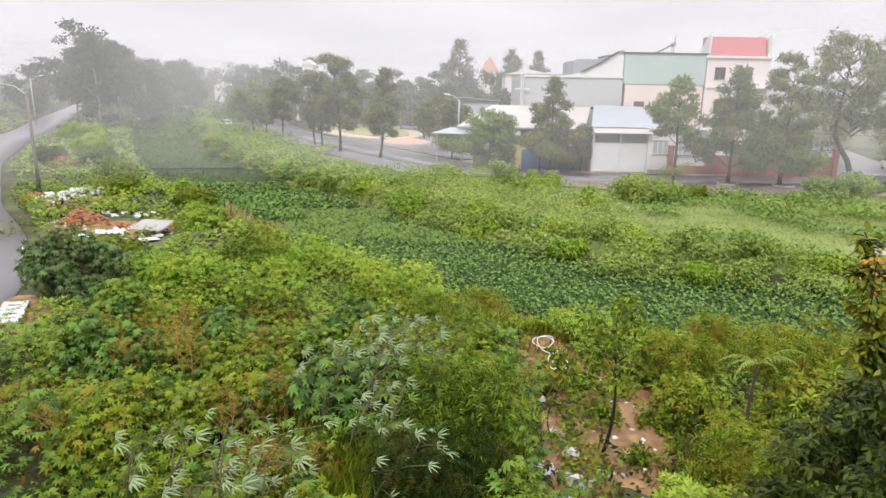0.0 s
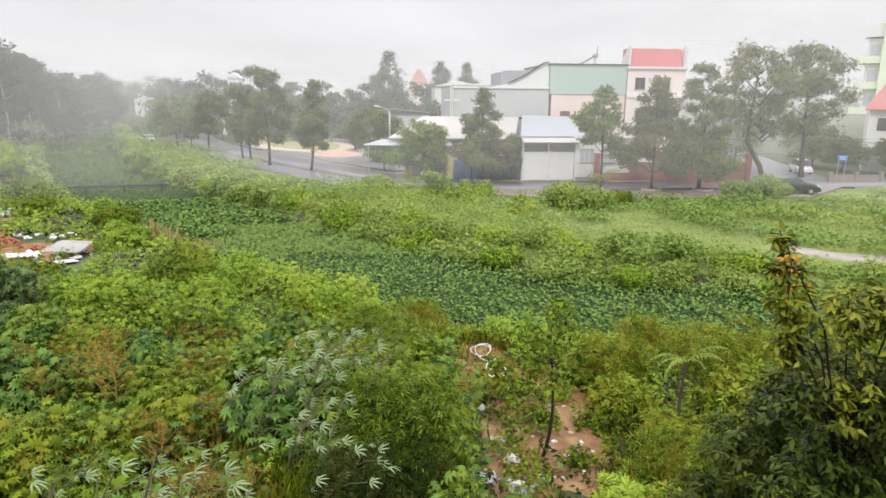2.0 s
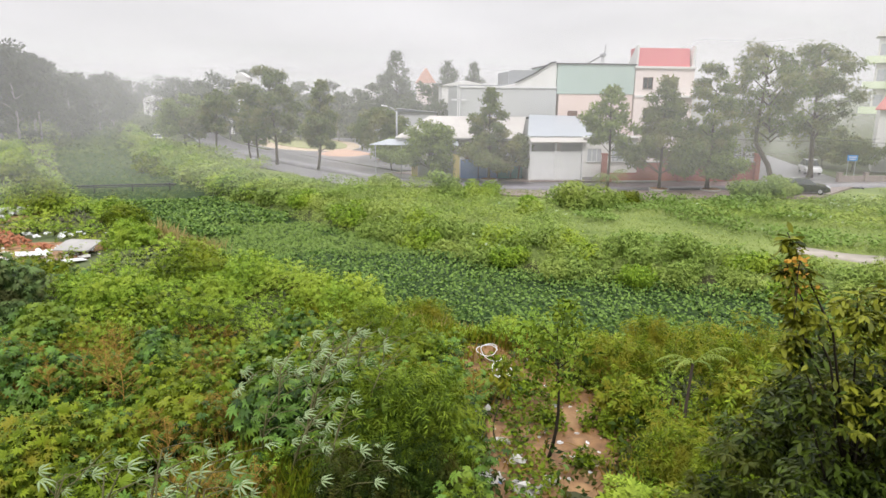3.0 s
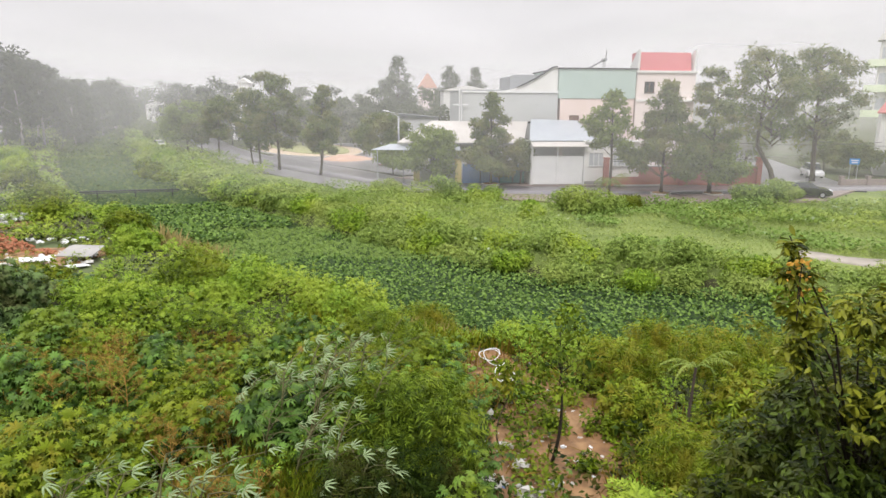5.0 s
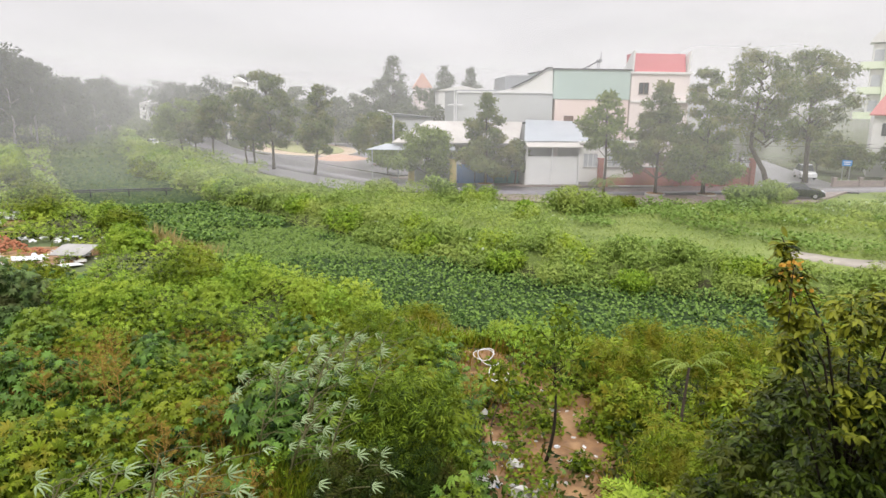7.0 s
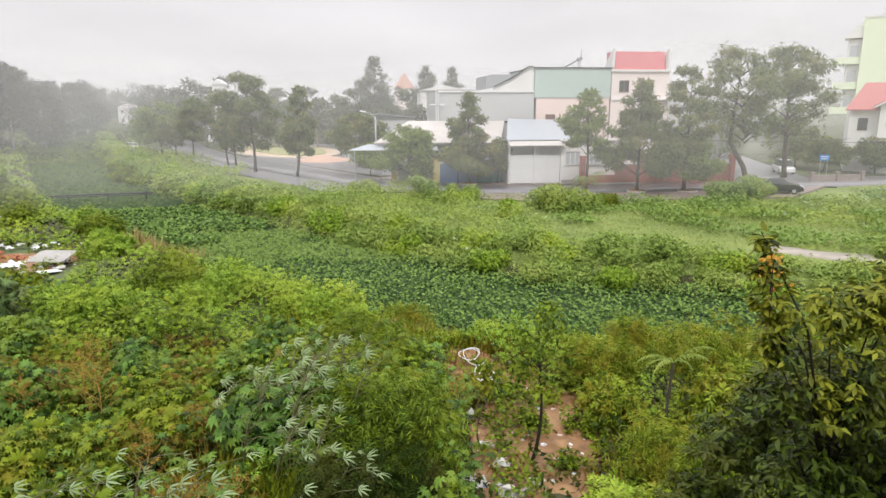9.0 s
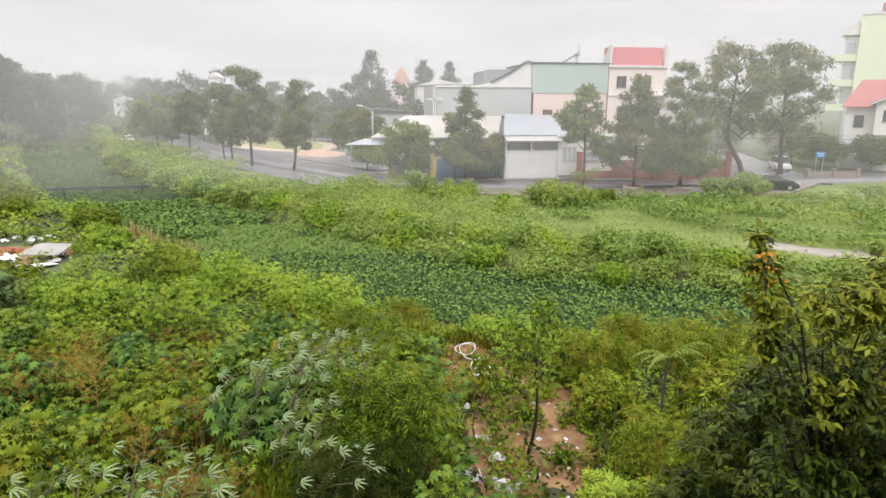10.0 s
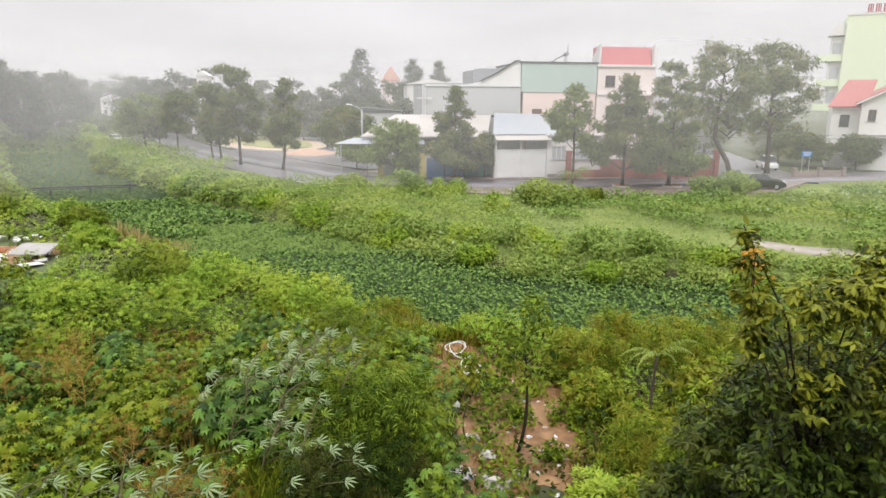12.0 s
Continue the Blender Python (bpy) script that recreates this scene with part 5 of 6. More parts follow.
stuff("weeds", ([carpet(r, 42000, (-120, -24, 60, 230), left_mask, lambda x, y: 0.25 + 1.2 * vnoise(x, y, 5) * vnoise(x, y, 2), "pair", 0.5)], LEAF_BANK), "light green weeds along the far canal bank", "weeds")

stuff("low_weeds", ([carpet(r, 6500, (2.8, 7.2, 12.5, 22), lambda x, y: vnoise(x, y, 0.9) > 0.48, lambda x, y: 0.12 + 0.3 * vnoise(x, y, 1.1), "oval", 0.16),
                    carpet(r, 1600, (-28, -15, 35, 47), lambda x, y: vnoise(x, y, 1.5) > 0.5, lambda x, y: 0.15 + 0.3 * vnoise(x, y, 1.1), "spray", 0.3)], LEAF_MID), "sparse low weeds on the bare earth", "weeds")
stuff("leaf_litter", ([carpet(r, 2600, (2.8, 7.0, 12.5, 22.5), lambda x, y: vnoise(x, y, 0.7) > 0.4, lambda x, y: 0.09 + 0 * x, "kite", 0.13, lean=0.4),
                       carpet(r, 260, (2.8, 7.0, 12.5, 22.5), lambda x, y: vnoise(x, y, 0.7) > 0.4, lambda x, y: 0.2 + 0 * x, "blade", 0.6, lean=0.3)], LEAF_DRY), "fallen brown leaves and twigs on the earth", "leaf litter")

# ---- floating plants on the canal ----
on_water = lambda x, y: line_distance(x, y, CANAL)[0] < CANAL_HALF + 0.35


def float_patch(x, y):
    """Where a mat of floating grass takes the place of the water hyacinth."""
    return (y > 38 + 4 * vnoise(x, y, 5)) & (y < 52) & (vnoise(x, y, 4) < 0.72) | (y > 64)


def floating(n, box, mask, size, lift, kind="disc", lean=0.5):
    x, y = scatter(r, n, *box)
    k = on_water(x, y) & mask(x, y)
    x, y = x[k], y[k]
    z = WATER_Z + lift * (0.3 + 0.7 * r.random(len(x))) * (0.5 + vnoise(x, y, 1.3))
    return leaf_arrays(r, np.stack([x, y, z], 1), np.tile([0.0, -0.15, 1.0], (len(x), 1)), size, kind, lean=lean, droop=-0.4)


stuff("water_hyacinth", ([floating(84000, (-16, 34, 16, 52), lambda x, y: ~float_patch(x, y), 0.16, 0.42),
                          floating(30000, (-30, -8, 46, 70), lambda x, y: ~float_patch(x, y), 0.24, 0.4)], LEAF_HYACINTH), "dense glossy dark water hyacinth on the canal", "water plants")
stuff("floating_grass", ([floating(30000, (-16, 12, 36, 56), float_patch, 0.26, 0.25, "spray"),
                          ], LEAF_FLOAT), "light green floating grass matting the canal", "water plants")
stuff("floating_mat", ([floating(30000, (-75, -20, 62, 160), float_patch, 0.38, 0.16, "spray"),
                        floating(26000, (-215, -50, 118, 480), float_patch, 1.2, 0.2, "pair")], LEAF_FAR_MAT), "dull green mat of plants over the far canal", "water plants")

stuff("reeds", ([carpet(r, 20000, (-220, -40, 130, 480), lambda x, y: near_bank(x, y) | far_bank(x, y) & (x < -40 - 0.3 * (y - 130)), lambda x, y: 0.5 + 1.2 * vnoise(x, y, 6), "pair", 1.5)], LEAF_REED_HAZED), "reeds along the distant canal, greyed for haze", "reeds")

# ---- bushes of the far bank, one by one along the water ----
BANKB = "bushes along the far bank"


def along(line, s):
    for (ax, ay), (bx, by) in zip(line, line[1:]):
        q = math.hypot(bx - ax, by - ay)
        if s <= q:
            return ax + (bx - ax) * s / q, ay + (by - ay) * s / q, (by - ay) / q, -(bx - ax) / q
        s -= q
    return (*line[-1], 0, 0)


rb = np.random.default_rng(21)
s = 24.0
k = 0
while s < 240:
    x, y, nx, ny = along(CANAL, s)
    for off in ((6.4, 8.6) if s < 78 else (7.6, 9.6) if s < 130 else (9.0,)):
        o = off + rb.uniform(-0.5, 0.5)
        rad = rb.uniform(1.4, 2.2) * (1.0 if s < 90 else 1.15)
        mat = (LEAF_BANK, LEAF_BANK, LEAF_BRIGHT)[k % 3]
        bush("bank_bush", x + nx * o, y + ny * o, rad, rb.uniform(1.2, 1.9) * (0.55 if x > 16 else 1.0 if s < 62 else 0.7 if s < 130 else 1.0), int(1700 if s < 110 else 900), "pair", 0.23 if s < 90 else 0.42, mat,
             "rounded green bush at the water's edge", seed=k, group=BANKB, z=float(height(np.array([x + nx * o]), np.array([y + ny * o]))[0]) - 0.2)
        k += 1
    s += rb.uniform(2.3, 3.4) * (1.0 if s < 100 else 2.2)
for k, (x, y, rad, tall, mat) in enumerate(((15.6, 54.5, 2.6, 2.2, LEAF_BANK), (18.6, 52.8, 2.2, 2.0, LEAF_BANK), (5.5, 62.5, 2.4, 2.2, LEAF_BANK), (9, 60, 2.0, 1.6, LEAF_BRIGHT), (33.8, 57.2, 2.0, 2.0, LEAF_BANK), (36.6, 58.5, 2.2, 2.2, LEAF_BANK), (38.6, 59.6, 1.6, 2.0, LEAF_BANK), (0, 66, 1.8, 1.4, LEAF_GRASS), (30.6, 33.4, 0.9, 1.0, LEAF_BANK), (12, 52, 1.6, 1.2, LEAF_BRIGHT), (22, 56, 1.2, 1.0, LEAF_MID))):
    bush("roadside_bush", x, y, rad, tall, 2600, "pair", 0.25, mat, "dense green bush beside the street", seed=200 + k, group="roadside bushes")

for k, (x, y, rad, tall) in enumerate(((-30.6, 89.5, 2.0, 2.4), (-28.4, 86.5, 2.2, 2.0), (-33.0, 94.0, 2.2, 2.6))):
    bush("roadside_bush", x, y, rad, tall, 1200, "pair", 0.45, LEAF_MID, "dark green bush at the canal bend", seed=230 + k, group="roadside bushes")

# ---- bushes of the near bank ----
NEARB = "bushes on the near bank"
for k, (x, y, rad, tall, n, kind, size, mat, label) in enumerate((
        (5.2, 23.8, 1.6, 1.4, 2600, "spray", 0.22, LEAF_BRIGHT, "fresh green leafy bush by the water"),
        (1.2, 25.8, 1.8, 1.2, 2400, "frond", 0.4, LEAF_YELLOW, "feathery yellow-green bush by the water"),
        (-2.2, 27.6, 2.2, 1.3, 2400, "spray", 0.26, LEAF_BRIGHT, "bright yellow-green bush mound on the canal bank"),
        (-6.5, 29.5, 2.4, 1.5, 2600, "spray", 0.28, LEAF_BRIGHT, "bright yellow-green bush mound on the canal bank"),
        (-9.5, 32.5, 2.2, 1.6, 2400, "spray", 0.28, LEAF_MID, "mid green bush mound on the canal bank"),
        (-4.5, 33.0, 2.0, 1.2, 2200, "spray", 0.28, LEAF_BRIGHT, "bright yellow-green bush mound on the canal bank"),
        (-11.5, 27.0, 2.2, 1.6, 2400, "spray", 0.28, LEAF_BRIGHT, "bright green bush on the bank"),
        (-8.5, 24.5, 1.8, 1.4, 2200, "oval", 0.24, LEAF_MID, "mid green leafy bush on the canal bank"),
        (-12.0, 22.5, 1.8, 1.7, 1710, "palmate", 0.28, LEAF_CASTOR, "dark lobed-leaf shrub on the canal bank"),
        (-7.0, 20.6, 1.7, 1.6, 1710, "palmate", 0.28, LEAF_CASTOR, "dark lobed-leaf shrub on the canal bank"),
        (-10.5, 18.4, 1.9, 1.8, 1710, "palmate", 0.28, LEAF_CASTOR, "dark lobed-leaf shrub on the canal bank"),
        (-3.6, 21.6, 1.9, 1.5, 1900, "palmate", 0.28, LEAF_CASTOR, "dark lobed-leaf shrub on the canal bank"),
        (-0.4, 21.8, 1.9, 1.5, 2200, "frond", 0.42, LEAF_MID, "feathery green bush on the canal bank"),
        (-5.6, 16.2, 1.8, 1.5, 1900, "palmate", 0.28, LEAF_MID, "green lobed-leaf shrub on the canal bank"),
        (-8.0, 14.6, 1.8, 1.6, 1900, "palmate", 0.28, LEAF_YELLOW, "yellow-green lobed-leaf shrub on the canal bank"),
        (-6.0, 12.6, 1.5, 1.5, 1520, "palmate", 0.28, LEAF_MID, "green lobed-leaf shrub on the canal bank"),
        (-16.0, 31.0, 2.0, 1.6, 2200, "spray", 0.3, LEAF_MID, "green bush by the road"),
        (-18.5, 47.0, 2.0, 1.5, 1600, "spray", 0.34, LEAF_MID, "green bush behind the rubbish tip"),
        (-26.5, 52.5, 2.2, 1.9, 1800, "spray", 0.34, LEAF_MID, "dark bush between heaps of rubbish"),
        (-15.5, 40.5, 1.6, 1.2, 1300, "spray", 0.32, LEAF_BRIGHT, "low bright bush by the rubbish tip"),
        (-24, 58, 2.4, 1.6, 1500, "spray", 0.36, LEAF_BRIGHT, "bright bush beside the canal"),
        (-31, 62, 2.4, 1.9, 1500, "spray", 0.38, LEAF_MID, "green bush beside the canal"),
        (-38, 72, 2.8, 2.2, 1500, "spray", 0.45, LEAF_MID, "green bush beside the canal"),
        (-43.5, 71.5, 1.5, 2.4, 900, "spray", 0.4, LEAF_DARK, "dark shrub behind the lamp post"),
        (-47, 86, 3.0, 2.2, 1300, "spray", 0.55, LEAF_BRIGHT, "light green bush far along the canal"),
        (-58, 105, 3.4, 2.4, 1300, "spray", 0.7, LEAF_BRIGHT, "light green bush far along the canal"))):
    bush("bank_shrub", x, y, rad, tall, n, kind, size, mat, label, seed=300 + k, group=NEARB)

for k, (x, y, rad, tall, mat) in enumerate(((4.5, 16.6, 0.55, 0.5, LEAF_MID), (5.5, 18.4, 0.6, 0.5, LEAF_YELLOW), (5.9, 16.2, 0.6, 0.6, LEAF_MID), (4.9, 14.4, 0.5, 0.5, LEAF_MID), (5.0, 19.6, 0.55, 0.5, LEAF_YELLOW), (5.9, 14.4, 0.7, 0.7, LEAF_YELLOW), (4.3, 18.6, 0.45, 0.45, LEAF_MID))):
    bush("weed_tuft", x, y, rad, tall, 420, "oval", 0.14, mat, "low green weed tuft on bare earth", "weed", seed=440 + k, group="weed tufts", count=6)
bush("round_bush", -15.2, 25.8, 2.1, 3.0, 3600, "palmate", 0.3, LEAF_DEEP, "large dark round bush by the road", seed=400, count=14)
bush("castor_bush", -1.6, 15.6, 1.9, 2.9, 3000, "palmate", 0.34, LEAF_CASTOR, "tall castor bush with large lobed leaves", seed=401, count=12, lean=0.5)
bush("feathery_bush", 0.5, 14.6, 1.65, 3.0, 3600, "frond", 0.6, LEAF_FERN, "large feathery bush with drooping fronds", seed=402, count=16)
# this bush takes the same painted-shade leaves as the undergrowth
bush("feathery_bush", 0.2, 12.2, 1.6, 2.2, 2600, "frond", 0.44, LEAF_SHADE, "feathery bush below the balcony, leaves darkened for shade", seed=403, count=10)
bush("feathery_bush", 0.9, 18.6, 1.0, 1.0, 2200, "frond", 0.34, LEAF_YELLOW, "yellowish feathery bush by the bare ground", seed=404, count=9)
for k, (x, y, rad, tall, n, mat) in enumerate(((9.6, 14.8, 1.6, 2.6, 3600, LEAF_YELLOW), (10.6, 16.6, 1.9, 3.4, 3600, LEAF_YELLOW), (6.9, 12.8, 1.3, 1.9, 2600, LEAF_YELLOW), (9.2, 12.6, 1.7, 2.8, 3400, LEAF_YELLOW), (12.2, 14.2, 1.8, 3.4, 3400, LEAF_MID), (7.6, 10.6, 1.5, 2.6, 3000, LEAF_MID), (5.2, 11.2, 1.1, 1.5, 2000, LEAF_BRIGHT), (14, 18, 2.0, 3.0, 3000, LEAF_YELLOW), (11, 20.5, 1.6, 2.2, 2400, LEAF_MID), (5.6, 9.6, 1.3, 2.4, 3000, LEAF_YELLOW), (4.6, 10.4, 0.9, 1.3, 2200, LEAF_MID), (7.4, 18.8, 1.3, 2.1, 3000, LEAF_YELLOW), (6.9, 16.4, 0.9, 1.6, 2400, LEAF_YELLOW), (8.6, 20.4, 1.4, 2.0, 3000, LEAF_YELLOW), (7.2, 9.0, 1.4, 3.0, 3000, LEAF_YELLOW), (9.4, 10.4, 1.5, 3.2, 3000, LEAF_MID))):
    bush("feathery_shrub", x, y, rad, tall, int(n * 0.5), "spray" if k % 3 == 0 else "frond", 0.3 if k % 3 == 0 else 0.55, mat, "olive and yellow feathery shrub with fine leaves", seed=420 + k, group="feathery shrubs", count=12)


def pale_plant(x, y, tall, seed, n=9, size=0.42, mat=LEAF_PALE):
    """A castor stem whose wind-turned leaves show pale undersides."""
    r2 = np.random.default_rng(seed)
    t = thing("castor_plant", pose(x, y, float(height(np.array([x]), np.array([y]))[0])), "castor plant showing pale undersides of its leaves", "plant", "castor plants")
    stem = Solid()
    bx, by = r2.uniform(0.2, 0.7), r2.uniform(-0.2, 0.2)
    pts = [(bx * q * q, by * q, tall * q) for q in (0, 0.35, 0.7, 1.0)]
    stem.tube(pts, [0.04, 0.032, 0.024, 0.014], 6)
    part("stem", stem, STEM, t, smooth=True)
    for k in range(n):
        q = 0.5 + 0.5 * k / (n - 1)
        a = k * 2.4 + r2.uniform(-0.4, 0.4)
        root = Vector((bx * q * q, by * q, tall * q))
        out = Vector((math.cos(a) + 0.5, math.sin(a), r2.uniform(0.1, 0.9))) * r2.uniform(0.3, 0.75)
        tip = root + out
        leaf = part("leaf", leaf_mesh("leaf", mat, r2, np.array([tip]), np.array([(-0.5, -0.6, 0.75)]), size * 1.2, "drooping", lean=0.6, toward=np.array([(1.5 + out.x, 0.5 * out.y, out.z)])), mat, t)
        part("stalk", Solid().tube([root, root + out * 0.5 + Vector((0, 0, 0.05)), tip], [0.012, 0.01, 0.008], 4), STEM, leaf)
    return t


for k, (x, y, tall) in enumerate(((-4.4, 10.7, 2.9), (-5.4, 10.9, 2.5), (-3.6, 10.3, 2.6), (-4.7, 10.0, 2.2), (-2.6, 14.6, 2.9), (-1.9, 14.3, 3.2), (-2.9, 15.3, 2.6), (-1.2, 15.2, 3.3), (-2.2, 13.4, 2.1), (-1.3, 12.9, 2.3), (-0.9, 12.1, 1.8), (-2.4, 16.2, 3.0), (-0.2, 16.0, 3.1), (-3.7, 15.7, 2.2), (-6.4, 11.2, 2.2), (-2.1, 15.0, 2.9), (-1.6, 16.6, 2.7), (-0.7, 14.4, 2.7), (-1.9, 13.6, 2.5), (-2.9, 14.0, 2.2), (-0.9, 15.8, 3.0), (-1.5, 11.6, 1.5), (-4.0, 10.1, 2.8), (-3.2, 9.8, 2.6), (-5.0, 10.4, 2.7), (-4.5, 9.6, 2.5), (-5.9, 10.6, 2.6), (-3.7, 10.9, 2.5))):
    front = y < 12
    pale_plant(x, y, tall, 500 + k, n=6 if front else 13, size=0.23 if front else 0.21, mat=LEAF_CASTOR if k % 5 in (2, 4) and not front else LEAF_PALE)


# ---- the slim sapling, the young palm and the near tree ----
tree("sapling", 4.1, 14.7, 4.5, 2.1, 0.9, 760, 0.17, LEAF_FERN, "slim dark-stemmed sapling on bare ground", 600, "oval", trunk_r=0.05, lean=(0.25, 0), kind="oval", count=14, bark=DARK_STEM)
tree("sapling", 3.0, 15.2, 2.7, 1.9, 0.45, 200, 0.18, LEAF_YELLOW, "thin young sapling with few leaves", 601, "oval", trunk_r=0.025, kind="oval", count=8)


def palm(x, y, z, trunk, length, n, seed, label, mat=LEAF_BRIGHT, leaf_w=0.5):
    r2 = np.random.default_rng(seed)
    t = thing("young_palm", pose(x, y, z), label, "palm")
    part("trunk", Solid().tube([(0, 0, 0), (0.05, 0, trunk * 0.5), (0.12, 0, trunk)], [0.05, 0.04, 0.035], 7), BARK, t)
    for k in range(n):
        a = k * 2.4 + 0.4
        el = 0.35 + 0.9 * (k % 3) / 2
        v, f, blades = [], [], []
        m = 11
        for i in range(m):
            q = i / (m - 1)
            dist = length * (q - 0.25 * q * q * (1.3 - el))
            h = length * (el * q - 0.85 * q * q)
            c = Vector((math.cos(a) * dist + 0.12, math.sin(a) * dist, trunk + h))
            sd = Vector((-math.sin(a), math.cos(a), 0))
            v += [c - sd * 0.014, c + Vector((0, 0, 0.01)), c + sd * 0.014]
            if i > 1:
                w = leaf_w * length * 1.5 * math.sin(math.pi * (0.12 + 0.8 * q))
                fw = Vector((math.cos(a), math.sin(a), -0.3))
                for sg in (-1, 1):
                    for g in (0.0, 0.5):
                        b0 = c + fw * g * length / m
                        tip = b0 + sd * sg * w + fw * w * 0.8 - Vector((0, 0, w * r2.uniform(0.4, 0.9)))
                        blades.append((b0 - fw * 0.018, b0 + fw * 0.018, tip))
        for i in range(m - 1):
            b = 3 * i
            f += [(b, b + 1, b + 4, b + 3), (b + 1, b + 2, b + 5, b + 4)]
        for tri in blades:
            f.append((len(v), len(v) + 1, len(v) + 2))
            v += tri
        part("frond", Solid().add(v, f), mat, t)
    return t


palm(7.7, 14.9, -0.05, 2.5, 1.0, 7, 610, "young palm with arching pale green fronds", LEAF_BANK, leaf_w=0.065)
palm(21.0, 59.4, 0.0, 2.0, 1.5, 8, 611, "small palm on the verge before the gate", LEAF_TREE_LIGHT)


def near_tree(x, y, label, tips, seed, mat, size):
    """A tree close to the balcony, its leaves in whorls at the twig ends; tips: heights and reaches of its shoots."""
    r2 = np.random.default_rng(seed)
    tops = max(q[2] for q in tips)
    t = thing("near_tree", pose(x, y, 0), label, "tree", "trees close to the camera")
    wood = Solid().tube([(0, 0, -0.05), (0.1, 0.05, tops * 0.35), (0.0, 0.1, tops * 0.6), (0.1, 0.1, tops * 0.75)], [0.10, 0.075, 0.05, 0.02], 8)
    P, D = [], []
    for ox, oy, z, rad, m in tips:
        base = Vector((ox * 0.4, oy * 0.4, max(z - 0.9, 1.0)))
        wood.tube([(0.05, 0.05, min(base.z - 0.5, tops * 0.7)), base, (ox, oy, z)], [0.016, 0.011, 0.005], 5)
        for _ in range(int(m * 2.6)):
            d = Vector(r2.normal(size=3))
            d.z = abs(d.z) * 0.9 - 0.25
            d.normalize()
            along_it = r2.uniform(0, 1) ** 1.5
            c = Vector((ox, oy, z - rad * 0.4)).lerp(base, 0.6 * along_it) + d * rad * r2.uniform(0.4, 1.0) * (1 + 0.5 * along_it)
            for j in range(8):
                a = j * 2.4
                e = d.orthogonal().normalized()
                w = (e * math.cos(a) + d.cross(e) * math.sin(a)) + d * 0.6
                P.append(tuple(c - d * 0.02 * j))
                D.append(tuple(w))
    part("trunk", wood, DARK_STEM, t, smooth=True)
    P, D = np.array(P), np.array(D)
    # young: leaves above a set height; those below get shade as darker colour
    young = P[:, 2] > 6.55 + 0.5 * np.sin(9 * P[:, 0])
    for name, k, m in (("crown", young, mat), ("shaded_crown", ~young, LEAF_DARK)):
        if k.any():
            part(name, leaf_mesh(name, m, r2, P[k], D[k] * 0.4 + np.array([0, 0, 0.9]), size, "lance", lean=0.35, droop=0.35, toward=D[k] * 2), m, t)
    return t


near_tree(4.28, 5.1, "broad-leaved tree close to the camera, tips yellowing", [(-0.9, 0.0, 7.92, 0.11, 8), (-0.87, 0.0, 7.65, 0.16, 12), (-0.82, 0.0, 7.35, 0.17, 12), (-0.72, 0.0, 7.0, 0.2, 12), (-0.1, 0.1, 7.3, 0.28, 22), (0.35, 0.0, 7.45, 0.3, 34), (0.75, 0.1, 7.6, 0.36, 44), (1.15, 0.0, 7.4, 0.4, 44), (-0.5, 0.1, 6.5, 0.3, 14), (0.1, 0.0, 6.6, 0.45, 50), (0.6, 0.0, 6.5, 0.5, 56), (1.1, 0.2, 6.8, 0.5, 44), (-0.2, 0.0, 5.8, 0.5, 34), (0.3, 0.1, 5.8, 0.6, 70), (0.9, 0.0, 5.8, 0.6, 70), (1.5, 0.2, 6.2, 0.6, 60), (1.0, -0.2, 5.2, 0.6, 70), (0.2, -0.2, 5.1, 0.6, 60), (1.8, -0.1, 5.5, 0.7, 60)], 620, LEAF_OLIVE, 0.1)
near_tree(5.6, 7.0, "dense tree below the balcony, leaves darkened for shade", [(-0.6, 0.0, 5.6, 0.5, 60), (0.0, 0.2, 5.9, 0.55, 66), (-1.1, 0.1, 4.9, 0.55, 64), (0.6, 0.0, 5.5, 0.6, 70), (-0.3, 0.0, 4.9, 0.6, 80), (0.7, -0.1, 4.7, 0.6, 80), (-1.5, 0.1, 4.2, 0.5, 56), (-0.8, -0.2, 4.0, 0.6, 70), (0.2, -0.2, 4.0, 0.6, 70), (1.4, 0.0, 5.0, 0.7, 80), (1.6, 0.2, 4.0, 0.7, 70), (-0.5, -0.2, 3.2, 0.6, 50), (0.9, -0.2, 3.2, 0.6, 50)], 621, LEAF_DARK, 0.125)


def blossoms(x, y, z, n, seed):
    r2 = np.random.default_rng(seed)
    t = thing("blossom_spray", pose(x, y, z), "orange-yellow flower spray on the near tree", "flowers")
    for k in range(n):
        p = (r2.normal(size=3) * [0.06, 0.05, 0.05])[None]
        part("blossom", leaf_mesh("blossom", PETAL, r2, p, np.array([(0.0, -0.5, 0.8)]), 0.04, "disc", lean=0.8), PETAL, t)
    part("stalk", Solid().tube([(0, 0, -0.25), (0, 0, 0.05)], [0.006, 0.004], 4), DARK_STEM, t)


blossoms(3.42, 4.95, 7.66, 22, 700)
blossoms(3.47, 5.0, 7.45, 8, 701)


